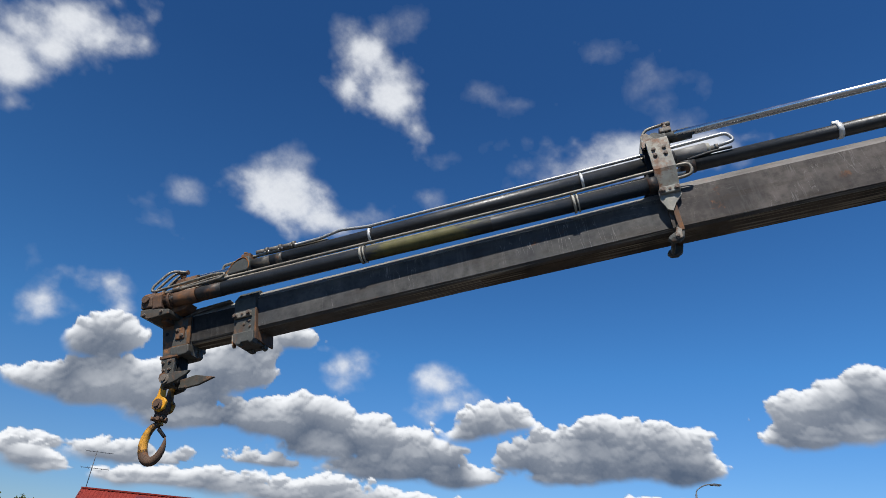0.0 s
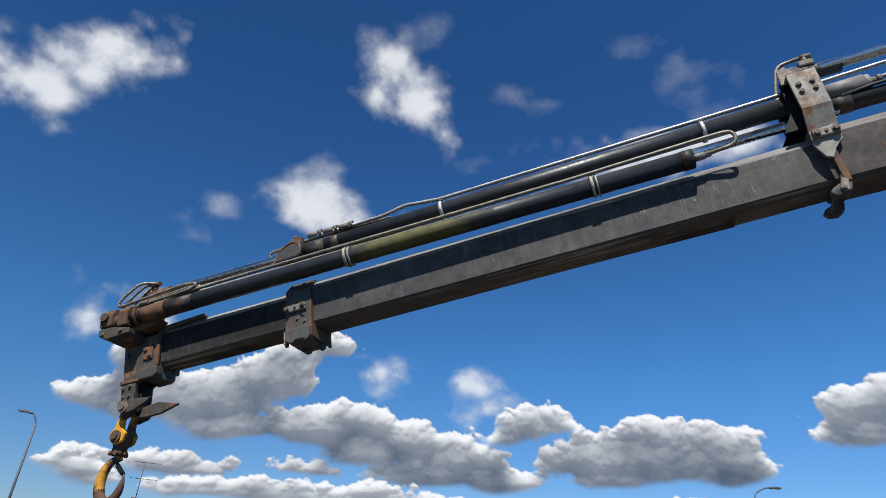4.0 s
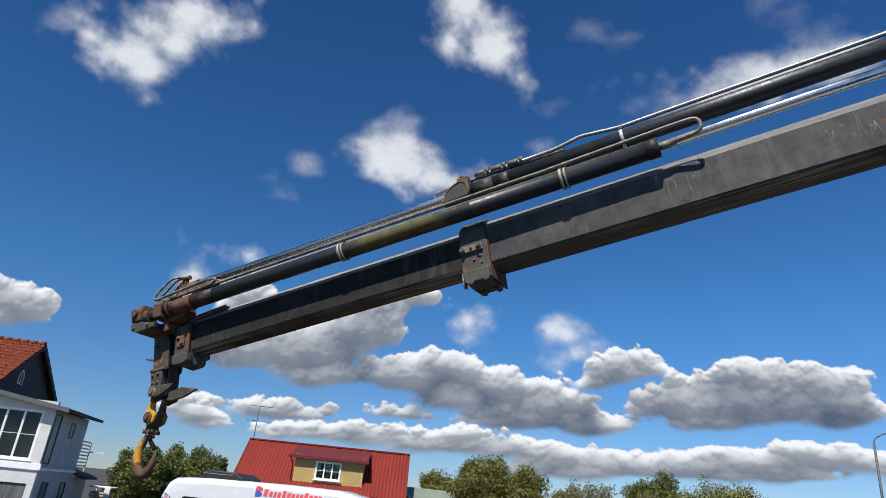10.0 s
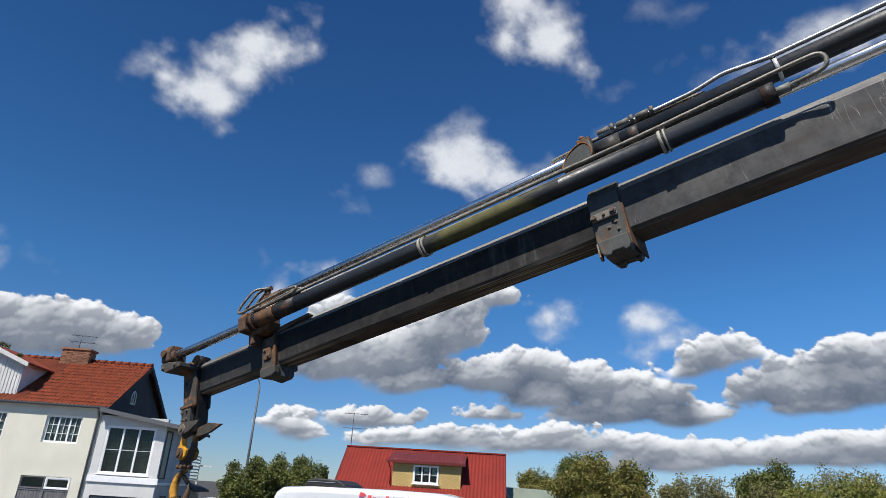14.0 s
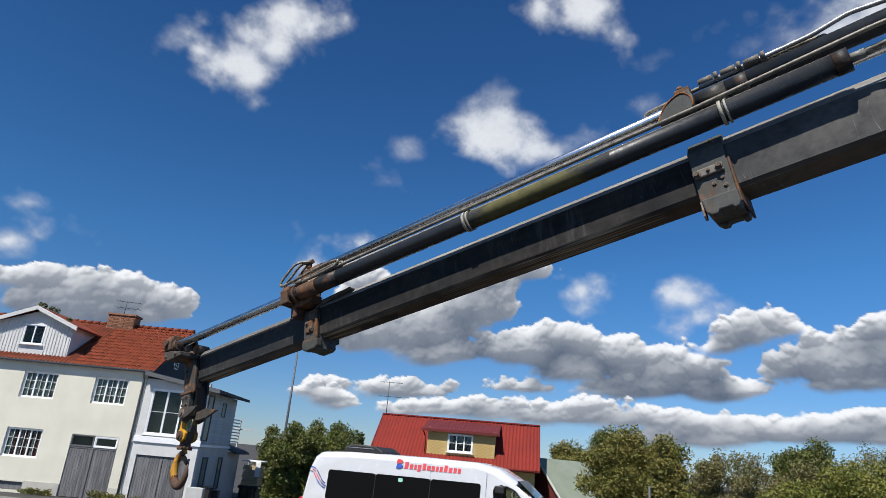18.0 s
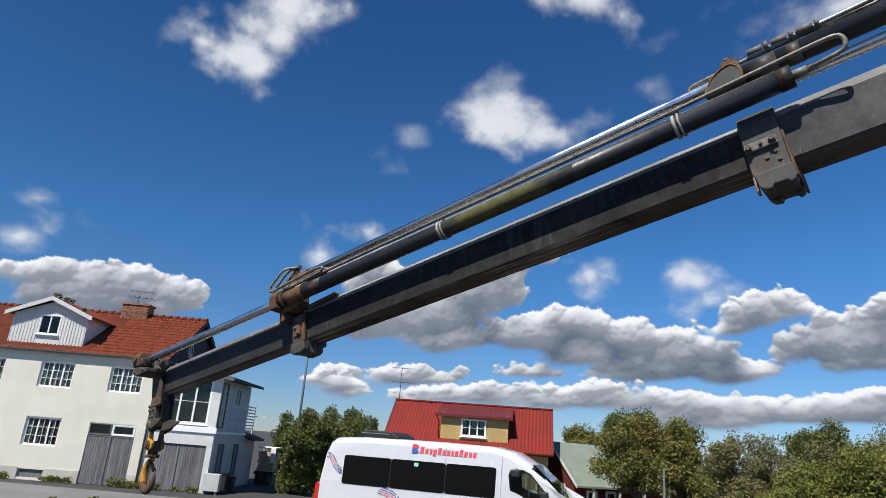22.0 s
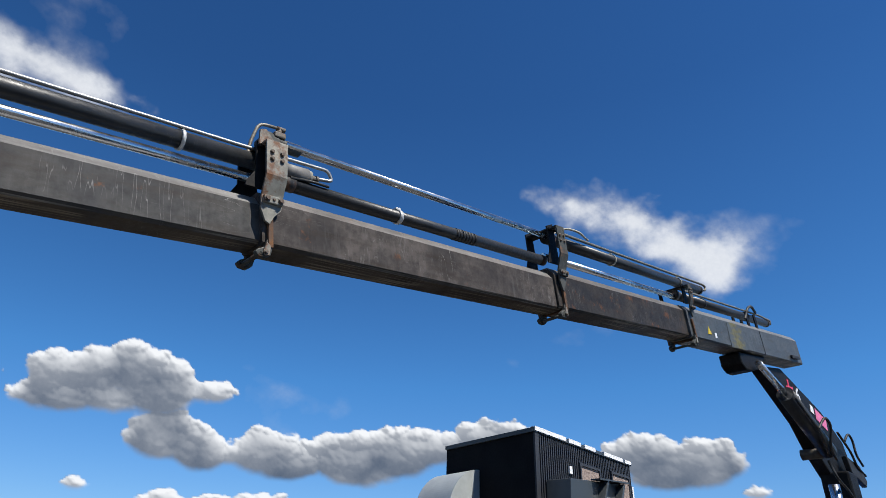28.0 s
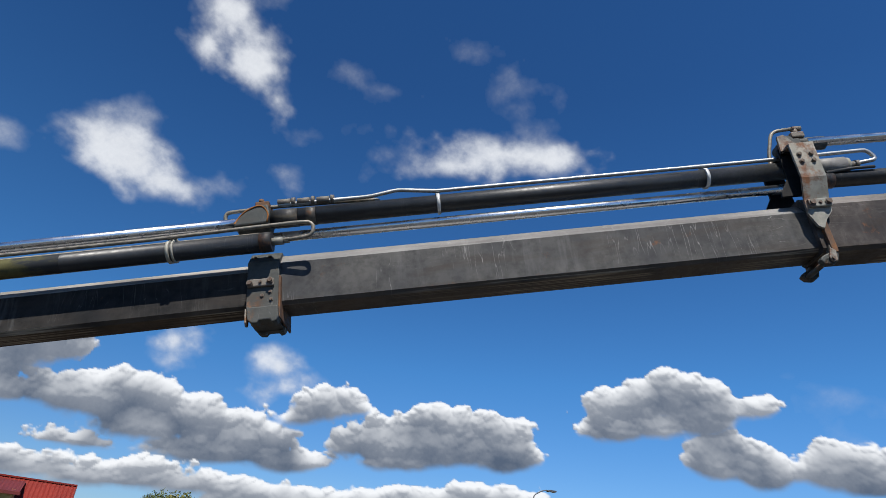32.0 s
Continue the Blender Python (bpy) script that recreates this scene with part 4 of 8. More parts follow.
for n, (x, y, w, h) in enumerate(((2.6, 27.0, 1.5, 3.3), (4.0, 26.6, 1.7, 3.75), (5.8, 27.6, 1.8, 4.2), (7.8, 28.2, 1.9, 4.0), (10.0, 28.8, 1.9, 3.7), (12.4, 29.0, 2.0, 3.5))):
    tree("light_shrub", x, y, lumps(_r, w * 1.1, w * 0.85, h, 24, 0.06), 44000, 0.052, LEAF_L, "bushy yellow-green shrub beside the hedge", 60 + n, 0.07, "light shrubs", "shrub")
tree("round_bush", 0.7, 24.8, [(0, 0, 0.9, 1.35, 1.2, 1.15), (0.6, 0, 0.8, 1.0, 1.0, 1.0)], 7000, 0.055, LEAF_L, "clipped dome-shaped green bush", 70, 0.05, category="bush")
for n, x in enumerate((-4.6, -3.4, -2.2, -1.0)):
    tree("low_hedge", x, 24.9 + 0.1 * n, [(0, 0, 0.55, 0.8, 0.5, 0.55)], 2600, 0.06, LEAF_D, "low dark hedge plant", 80 + n, 0.04, "low hedge", "hedge")
for n, (x, y, w, h) in enumerate(((19.9, 22.4, 2.6, 5.7), (17.4, 25.5, 2.3, 4.3), (22.6, 24.0, 2.4, 4.4), (27.5, 25.0, 2.0, 4.3))):
    tree("garden_tree", x, y, lumps(_r, w, w, h, 26, 0.08), 56000, 0.05, LEAF_D, "rounded green tree by the depot", 90 + n, 0.14, "garden trees")
for n, (a, b) in enumerate(((-8.2, 0.2), (-6.9, 0.3), (-2.5, 0.25), (0.4, 0.3), (1.2, 0.35), (-10.5, 0.2))):
    g = leaves("weed_tuft", [(0, 0, b * 0.4, 0.28, 0.12, b * 0.5)], 260, 0.05, LEAF_O, None, 100 + n)
    g.matrix_basis = ROAD @ pose(a + 6.5, 0.08 if n < 4 else -0.2, 0.05)
    tagged(g, "small dry weed tuft at the kerb", "weed", "weeds")


for n, (x, w) in enumerate(((-4.6, 0.55), (-4.1, 0.4), (-3.6, 0.5), (-2.9, 0.35), (-2.3, 0.45), (-1.7, 0.3), (0.1, 0.35), (0.9, 0.3), (0.55, 0.3), (2.9, 0.5), (3.35, 0.45), (3.8, 0.4), (4.5, 0.3), (5.3, 0.25), (6.0, 0.3))):
    g = leaves("weed_tuft", [(0, 0, w * 0.35, w * 0.9, 0.12, w * 0.5)], int(900 * w), 0.045, LEAF_O, None, 120 + n)
    g.matrix_basis = pose(-25.79, 20.96, 0, 0, 0, 22) @ pose(x, -0.22, 0)
    tagged(g, "green weed tuft at the foot of the house wall", "weed", "wall weeds")


# ---- window builder ----
def window(parent, x0, x1, z0, z1, y, casements=3, cols=2, rows=3, name="window", frame_w=0.05, mat=None, glass_mat=None, sill=True):
    mat = mat or WHITE_PAINT
    bm = B()
    f = frame_w
    for a, b, c, d in ((x0, x1, z0, z0 + f), (x0, x1, z1 - f, z1), (x0, x0 + f, z0 + f, z1 - f), (x1 - f, x1, z0 + f, z1 - f)):
        box(bm, a, b, y - 0.06, y + 0.04, c, d)
    w = part(name, bm, mat, parent)
    cw_ = (x1 - x0 - 2 * f) / casements
    for k in range(casements):
        a, b = x0 + f + k * cw_, x0 + f + (k + 1) * cw_
        bm = B()
        g = f * 0.6
        for p_, q, c, d in ((a, b, z0 + f, z0 + f + g), (a, b, z1 - f - g, z1 - f), (a, a + g, z0 + f + g, z1 - f - g), (b - g, b, z0 + f + g, z1 - f - g)):
            box(bm, p_, q, y - 0.045, y + 0.01, c, d)
        t = g * 0.55
        for c in range(1, cols):
            xm = a + (b - a) * c / cols
            box(bm, xm - t / 2, xm + t / 2, y - 0.04, y, z0 + f + g, z1 - f - g)
        for r in range(1, rows):
            zm = z0 + f + (z1 - z0 - 2 * f) * r / rows
            box(bm, a + g, b - g, y - 0.038, y, zm - t / 2, zm + t / 2)
        part("casement", bm, mat, w)
        bm = B()
        box(bm, a + g * 0.5, b - g * 0.5, y - 0.012, y - 0.006, z0 + f + g * 0.5, z1 - f - g * 0.5)
        part("pane", bm, glass_mat or PANE, w)
    if sill:
        bm = B()
        box(bm, x0 - 0.05, x1 + 0.05, y - 0.14, y - 0.06, z0 - 0.04, z0 + 0.0, 0.006)
        part("sill", bm, mat, w)
    return w


def wall_with_holes(bm, x0, x1, z0, z1, y0, y1, holes):
    """A wall in the x-z plane with rectangular openings through it."""
    xs = sorted({x0, x1, *[h[0] for h in holes], *[h[1] for h in holes]})
    zs = sorted({z0, z1, *[h[2] for h in holes], *[h[3] for h in holes]})
    cell = {}
    for i in range(len(xs) - 1):
        for k in range(len(zs) - 1):
            cx, cz = (xs[i] + xs[i + 1]) / 2, (zs[k] + zs[k + 1]) / 2
            cell[i, k] = not any(h[0] < cx < h[1] and h[2] < cz < h[3] for h in holes)
    vs = {}

    def v(i, k, y):
        key = (i, k, y)
        if key not in vs:
            vs[key] = bm.verts.new((xs[i], y, zs[k]))
        return vs[key]
    for (i, k), full in cell.items():
        if not full:
            continue
        bm.faces.new((v(i, k, y0), v(i + 1, k, y0), v(i + 1, k + 1, y0), v(i, k + 1, y0)))
        bm.faces.new((v(i, k, y1), v(i, k + 1, y1), v(i + 1, k + 1, y1), v(i + 1, k, y1)))
        for di, dk, (p_, q) in ((-1, 0, ((0, 0), (0, 1))), (1, 0, ((1, 1), (1, 0))), (0, -1, ((1, 0), (0, 0))), (0, 1, ((0, 1), (1, 1)))):
            if not cell.get((i + di, k + dk), False):
                a, b = (i + p_[0], k + p_[1]), (i + q[0], k + q[1])
                bm.faces.new((v(*a, y0), v(*b, y0), v(*b, y1), v(*a, y1)))
    bmesh.ops.recalc_face_normals(bm, faces=bm.faces)
    return bm


def ridged_roof(name, x0, x1, foot, head, pitch, rise, step, mat, parent, label="", rows=0):
    """Roof slope between foot and head (y, z) with rolls along it and stepped courses."""
    L = math.hypot(head[0] - foot[0], head[1] - foot[1])
    dy, dz = (head[0] - foot[0]) / L, (head[1] - foot[1]) / L
    ny, nz = -dz, dy
    if nz < 0:
        ny, nz = -ny, -nz
    per = 6
    n = int((x1 - x0) / pitch) * per
    courses = max(1, rows)
    vs, fs = [], []
    for c in range(courses):
        base = len(vs)
        for e, lift in ((0.0, step), (1.0, 0.0)):
            t = (c + e) / courses * L
            for i in range(n + 1):
                ph = i / per * 2 * math.pi
                h = rise * (0.5 + 0.5 * math.sin(ph)) + lift
                vs.append((x0 + (x1 - x0) * i / n, foot[0] + dy * t + ny * h, foot[1] + dz * t + nz * h))
        for i in range(n):
            fs.append((base + i, base + i + 1, base + n + 2 + i, base + n + 1 + i))
        if c:
            prev = base - (n + 1)
            for i in range(n):
                fs.append((prev + i, prev + i + 1, base + i + 1, base + i))
    me = bpy.data.meshes.new(name)
    me.from_pydata(vs, [], fs)
    me.polygons.foreach_set("use_smooth", [True] * len(me.polygons))
    me.materials.append(mat)
    ob = new(name, me)
    ob.parent = parent
    if label:
        ob["label"] = label
    return ob


def board_row(parent, mat, x0, x1, y, z0, z1, w, rs, jag=0.0):
    x = x0
    while x < x1 - 0.01:
        e = min(x + w, x1)
        bm = B()
        box(bm, x + 0.004, e - 0.004, y - 0.02 - rs.uniform(0, 0.006), y, z0, z1 - rs.uniform(0, jag))
        part("board", bm, mat, parent)
        x = e


# ---- cream house: x along its street front, y inwards ----
house = thing("house", pose(-25.79, 20.96, 0, 0, 0, 22), "two-storey cream plastered house with red tiled roof and dormer", "house")
W_UP, W_LOW = (3.73, 4.83), (1.35, 2.50)
HOLES = [(-1.45, 0.0, *W_UP), (1.57, 3.0, *W_UP), (-4.45, -3.0, *W_UP), (-7.4, -5.95, *W_UP), (-1.5, -0.02, *W_LOW), (1.2, 3.15, 0.0, 2.44), (-1.32, -0.25, 0.10, 0.42), (-6.6, -5.1, *W_LOW)]
bm = B()
wall_with_holes(bm, -9.0, 3.72, 0.0, 5.32, 0.0, 0.3, HOLES)
part("front_wall", bm, PLASTER, house, "cream plaster front wall")
bm = B()
box(bm, -9.0, 3.72, 0.3, 0.42, 0.0, 5.3)
box(bm, -9.0, 3.72, 6.9, 7.2, 0.0, 5.3)
box(bm, -9.0, -8.7, 0.42, 6.9, 0.0, 5.3)
box(bm, 3.42, 3.72, 0.42, 6.9, 0.0, 5.3)
part("rear_wall", bm, PLASTER, house)
for a, b in ((-9.01, -1.32), (-0.25, 1.19), (3.16, 3.73)):
    bm = B()
    box(bm, a, b, -0.03, 0.0, 0.0, 0.48)
    part("plinth", bm, PLINTH, house)
for h in HOLES[:5] + HOLES[7:]:
    window(house, *h, 0.14, sill=False)
    # net curtains set wide, so they also stand in for sky reflections
    bm = B()
    third = (h[1] - h[0] - 0.1) / 3
    for k in range(3):
        xx = h[0] + 0.05 + k * third
        box(bm, xx + 0.03, xx + third * 0.46, 0.175, 0.19, h[2] + 0.05, h[3] - 0.05)
        box(bm, xx + third * 0.60, xx + third - 0.03, 0.18, 0.195, h[2] + 0.30, h[3] - 0.05)
    part("curtain", bm, CURTAIN, house)
bm = B()
for xx in (-1.14, -0.86, -0.62, -0.36):
    box(bm, xx, xx + 0.17, 0.158, 0.172, 1.42, 2.42)
part("curtain", bm, CURTAIN_R, house, "dark red curtain")
bm = B()
box(bm, -1.30, -0.27, 0.08, 0.12, 0.12, 0.40)
part("cellar_window", bm, GREYWD, house)
_rs = random.Random(3)
for a, b in ((1.22, 2.17), (2.19, 3.13)):
    bm = B()
    box(bm, a, b, 0.06, 0.085, 0.02, 1.90)
    board_row(part("garage_door", bm, GREYWD, house, "weathered grey board garage door"), GREYWD, a, b, 0.06, 0.02, 1.90, 0.105, _rs, 0.0)
bm = B()
box(bm, 1.2, 3.15, 0.02, 0.10, 1.91, 1.97)
box(bm, 2.155, 2.205, 0.0, 0.09, 0.0, 1.91)
part("door_beam", bm, GREYWD, house)
window(house, 1.22, 2.14, 1.98, 2.42, 0.06, 1, 1, 1, "transom_window", 0.03, GREYWD, None, False)
window(house, 2.17, 3.13, 1.98, 2.42, 0.06, 1, 1, 1, "transom_window", 0.05, None, None, False)
EAVE, RIDGE, BACK = (-0.17, 5.24), (3.6, 7.64), (7.6, 5.22)
TP = 0.172
SPLIT = 4.02 - 21 * TP
_tf = ridged_roof("tile_field", -9.4, SPLIT, EAVE, RIDGE, TP, 0.05, 0.022, TILE, house, "red clay pantiles", 14)
_tl = ridged_roof("tile", 0.0, TP, (0, 0), ((RIDGE[0] - EAVE[0]) / 14, (RIDGE[1] - EAVE[1]) / 14), TP, 0.05, 0.022, TILE, _tf, "", 1)
_tl.matrix_basis = pose(SPLIT, *EAVE)
for _r_ in range(14):
    for _c in range(21):
        if _r_ or _c:
            twin(_tl, pose(SPLIT + _c * TP, EAVE[0] + (RIDGE[0] - EAVE[0]) * _r_ / 14, EAVE[1] + (RIDGE[1] - EAVE[1]) * _r_ / 14 + random.uniform(-0.006, 0.006), random.uniform(-0.8, 0.8), 0, random.uniform(-0.6, 0.6)))
ridged_roof("rear_tile_field", -9.4, 4.02, BACK, RIDGE, TP, 0.045, 0.03, TILE, house, "red clay pantiles", 8)
bm = B()
for k in range(37):
    cyl(bm, (-9.35 + k * 0.36, 3.6, 7.66), (-9.35 + k * 0.36 + 0.38, 3.6, 7.68), 0.095, 10, 0.115)
part("ridge_tiles", bm, TILE, house)
bm = B()
prism(bm, [(-0.05, 5.2), (3.6, 7.56), (7.25, 5.2)], "x", 3.5, 3.74)
part("gable_wall", bm, SLATE, house, "dark grey clad gable with small arched window")
bm = B()
for s_, e_ in ((EAVE, RIDGE), (BACK, RIDGE)):
    prism(bm, [(s_[0], s_[1] - 0.02), (e_[0], e_[1] - 0.02), (e_[0], e_[1] - 0.20), (s_[0], s_[1] - 0.16)], "x", 3.96, 4.02)
part("barge_board", bm, SLATE, house)
bm = B()
pts = [(2.75 + 0.27 * math.cos(a), 5.95 + 0.36 * math.sin(a)) for a in np.linspace(0, math.pi, 11)] + [(2.48, 5.72), (3.02, 5.72)]
prism(bm, pts, "x", 3.735, 3.765)
part("arched_window", bm, PANE, house)
bm = B()
tube(bm, [Vector((3.77, 2.75 + 0.27 * math.cos(a), 5.95 + 0.36 * math.sin(a))) for a in np.linspace(0, math.pi, 11)] + [Vector((3.77, 2.48, 5.72)), Vector((3.77, 3.02, 5.72))], 0.022, 6, True)
box(bm, 3.76, 3.785, 2.735, 2.765, 5.72, 6.3)
part("window_trim", bm, WHITE_PAINT, house)
bm = B()
tube(bm, [(-9.4, -0.19, 5.235), (4.0, -0.19, 5.215)], 0.05, 8)
part("gutter", bm, GUTTER, house)
bm = B()
tube(bm, bend([(3.62, -0.19, 5.18), (3.62, -0.16, 5.05), (3.62, -0.06, 4.92), (3.62, -0.06, 0.15)], 0.08), 0.045, 8)
part("downpipe", bm, GUTTER, house)
# chimney and aerial
bm = B()
box(bm, -0.20, 1.08, 3.25, 3.95, 7.1, 8.12)
box(bm, -0.26, 1.14, 3.19, 4.01, 8.12, 8.20)
chim = part("chimney", bm, BRICKR, house, "brown brick chimney")
bm = B()
box(bm, 0, 0.24, -0.022, 0, 0, 0.068, 0.004)
_b = part("brick", bm, BRICKR, chim, at=pose(-0.19, 3.25, 7.42))
for r in range(9):
    for c in range(5):
        if r or c:
            twin(_b, pose(-0.19 + c * 0.252 + (0.06 if r % 2 else 0), 3.25, 7.42 + r * 0.078))


def yagi(parent, x, y, z, h, span=0.9, turn=20):
    bm = B()
    cyl(bm, (x, y, z), (x, y, z + h), 0.018, 8)
    d = Vector((math.cos(radians(turn)), math.sin(radians(turn)), 0))
    s = Vector((-d.y, d.x, 0))
    for lev, n, w in ((0.97, 8, 0.30), (0.55, 5, 0.5)):
        c = Vector((x, y, z + h * lev))
        tube(bm, [c - d * span * 0.4, c + d * span * 0.6], 0.011, 5)
        for k in range(n):
            q = c + d * (span * (k / (n - 1) - 0.4))
            tube(bm, [q - s * w * (1 - 0.05 * k), q + s * w * (1 - 0.05 * k)], 0.007, 4)
    return part("tv_aerial", bm, LAMPGREY, parent)


yagi(house, 0.35, 3.6, 8.15, 0.75, 1.1, 10)
# dormer
DX0, DX1, DY = -3.38, -0.08, 0.30
bm = B()
wall_with_holes(bm, DX0, DX1, 5.55, 6.88, DY, DY + 0.12, [(-2.20, -1.25, 5.98, 6.86)])
prism(bm, [(DX0, 6.88), ((DX0 + DX1) / 2, 7.46), (DX1, 6.88)], "y", DY, DY + 0.12)
box(bm, DX0, DX0 + 0.1, DY + 0.12, 3.4, 5.6, 6.88)
box(bm, DX1 - 0.1, DX1, DY + 0.12, 3.4, 5.6, 6.88)
dormer = part("dormer", bm, WHITEWD, house, "white boarded dormer with red roof")
bm = B()
x = DX0
while x < DX1:
    mid = (DX0 + DX1) / 2
    top = 6.88 + 0.58 * (1 - abs(x - mid) / (mid - DX0))
    if not -2.23 < x < -1.22:
        bm = B()
        box(bm, x, x + 0.03, DY - 0.02, DY, 5.57, top)
        part("batten", bm, WHITEWD, dormer)
    x += 0.14
window(dormer, -2.20, -1.25, 5.98, 6.86, DY + 0.04, 2, 1, 1, "window", 0.045, None, None, True)
mid = (DX0 + DX1) / 2
for sx, ex in ((DX0 - 0.28, mid), (DX1 + 0.28, mid)):
    bm = B()
    prism(bm, [(sx, 6.80), (ex, 7.58), (ex, 7.66), (sx, 6.88)], "y", DY - 0.25, 3.9)
    part("dormer_roof", bm, TILE, dormer)
    bm = B()
    prism(bm, [(sx, 6.70), (ex, 7.48), (ex, 7.66), (sx, 6.88)], "y", DY - 0.29, DY - 0.25)
    part("fascia", bm, WHITEWD, dormer)
for k, (px, pz) in enumerate(((-1.75, 7.66), (-1.2, 7.5), (-1.0, 7.42), (-0.35, 7.08), (-1.55, 7.62))):
    leaves("roof_weed", [(px, DY - 0.05, pz + 0.09, 0.14, 0.1, 0.12)], 90, 0.04, LEAF_D, dormer, 140 + k)
# annex with big window
AH = [(4.06, 6.06, 2.68, 4.56), (3.98, 6.20, 0.0, 1.86)]
bm = B()
wall_with_holes(bm, 3.73, 6.44, 0.0, 4.95, 0.03, 0.25, AH)
annex = part("annex", bm, WHITEWD, house, "white annex with tall window over garage doors")
bm = B()
box(bm, 6.22, 6.44, 0.25, 4.5, 0.0, 4.66)
box(bm, 3.73, 6.22, 4.3, 4.5, 0.0, 4.66)
box(bm, 6.22, 6.44, 4.5, 6.7, 0.0, 2.2)
part("annex_side_wall", bm, PLASTER_W, annex, "pale boarded side wall")
bm = B()
box(bm, 6.44, 6.461, 0.9, 4.5, 2.55, 2.675)
_sb = part("side_board", bm, BOARD_W, annex)
for k in range(1, 15):
    twin(_sb, pose(0, 0, k * 0.14))
bm = B()
box(bm, 3.73, 6.52, -0.03, 0.03, 2.36, 2.60, 0.01)
box(bm, 6.44, 6.52, 0.03, 4.5, 2.36, 2.46)
part("ledge", bm, WHITE_PAINT, annex)
# no curtain: a grey sheet that stands for the panes' pale reflection
bm = B()
box(bm, 3.9, 6.3, 0.26, 0.30, 2.7, 4.6)
part("curtain", bm, ROOMGREY, annex)
window(annex, *AH[0], 0.10, 3, 1, 2, "window", 0.06)
for a, b in ((4.0, 5.08), (5.10, 6.18)):
    bm = B()
    box(bm, a, b, 0.11, 0.135, 0.02, 1.84)
    part("garage_door", bm, GREYWD, annex, "weathered grey board garage door")
    board_row(annex, GREYWD, a, b, 0.11, 0.02, 1.84, 0.105, _rs)
bm = B()
prism(bm, [(3.72, 5.10), (7.0, 4.60), (7.0, 4.72), (3.72, 5.22)], "y", -0.30, 4.75)
part("annex_roof", bm, SLATE, annex)
bm = B()
prism(bm, [(3.72, 5.06), (7.0, 4.56), (7.0, 4.73), (3.72, 5.23)], "y", -0.34, -0.30)
part("fascia", bm, GUTTER, annex)
for y0, y1, z0, z1 in ((0.20, 0.85, 2.66, 4.45), (2.3, 2.75, 3.75, 4.3), (0.9, 1.5, 0.8, 1.9), (3.2, 3.7, 0.6, 1.9)):
    bm = B()
    box(bm, 6.43, 6.462, y0, y1, z0, z1)
    p_ = part("side_window", bm, PANE, annex)
    bm = B()
    for a, b, c, d in ((y0 - 0.05, y1 + 0.05, z0 - 0.05, z0), (y0 - 0.05, y1 + 0.05, z1, z1 + 0.05), (y0 - 0.05, y0, z0, z1), (y1, y1 + 0.05, z0, z1)):
        box(bm, 6.44, 6.486, a, b, c, d)
    part("window_frame", bm, GREYWD, p_)
# balcony slats behind the annex
bm = B()
for k in range(8):
    box(bm, 6.3, 6.33, 4.6, 6.4, 2.66 + k * 0.15, 2.72 + k * 0.15)
box(bm, 6.28, 6.34, 6.34, 6.4, 2.45, 3.85)
box(bm, 6.28, 6.34, 4.6, 4.66, 2.5, 3.85)
box(bm, 6.0, 7.0, 6.30, 6.36, 3.30, 3.36)
part("balcony_rail", bm, WHITEWD, annex)
bm = B()
prism(bm, [(5.4, 2.66), (6.85, 2.12), (6.85, 2.22), (5.4, 2.78)], "y", 4.55, 7.0)
part("lean_to_roof", bm, SLATE, annex)
# things by the annex
HP = house.matrix_basis
bm = B()
box(bm, -0.34, 0.34, -0.16, 0.16, 0.12, 0.80, 0.02)
hp = solid("heat_pump", bm, PLASTER_W, "stained white heat pump unit by the annex corner", "heat pump", m=HP @ pose(6.72, -0.12, 0))
bm = B()
box(bm, -0.26, -0.2, -0.1, 0.1, 0, 0.13)
part("foot", bm, GALV, hp)
bm = B()
box(bm, 0.2, 0.26, -0.1, 0.1, 0, 0.13)
part("foot", bm, GALV, hp)


def bin_():
    t = thing("wheelie_bin", HP @ pose(6.92, 0.62, 0) @ Matrix.Scale(0.8, 4), "dark grey wheelie bin beside the annex", "bin", "bins")
    bm = B()
    prism(bm, [(-0.22, 0.06), (-0.27, 0.95), (0.27, 0.95), (0.22, 0.06)], "y", -0.28, 0.28, 0.02)
    part("body", bm, RUBBER, t)
    bm = B()
    prism(bm, [(-0.30, 0.95), (-0.28, 1.0), (0.2, 1.04), (0.30, 0.98), (0.30, 0.95)], "y", -0.31, 0.31, 0.01)
    part("lid", bm, DARKSTEEL, t)
    for s in (-0.2, 0.2):
        bm = B()
        cyl(bm, (0.2, s - 0.03, 0.1), (0.2, s + 0.03, 0.1), 0.1, 16)
        part("wheel", bm, RUBBER, t)
    return t


b0 = bin_()
copy_thing(b0, HP @ pose(7.12, 1.25, 0, 0, 0, 6) @ Matrix.Scale(0.8, 4))
RAW_T = surface("raw_timber", (0.52, 0.40, 0.24), (0.46, 0.34, 0.20), 6, 30, 0.8)
pl = thing("timber_stack", HP @ pose(7.15, 7.3, 0, 0, 0, 0), "stack of pale timber under a white cover", "timber")
bm = B()
for x in (-0.38, 0.0, 0.38):
    box(bm, x - 0.05, x + 0.05, -0.6, 0.6, 0, 0.6)
box(bm, -0.5, 0.5, -0.65, 0.6, 0.5, 0.64)
part("dark_trestle", bm, RUBBER, pl)
bm = B()
for k in range(8):
    bm = B()
    box(bm, -0.42 + 0.03 * (k % 3), 0.42, -0.6, 0.6, 0.65 + k * 0.125, 0.65 + k * 0.125 + 0.10)
    part("plank", bm, RAW_T, pl)
bm = B()
box(bm, -0.48, 0.50, -0.7, 0.7, 1.80, 1.86, 0.02)
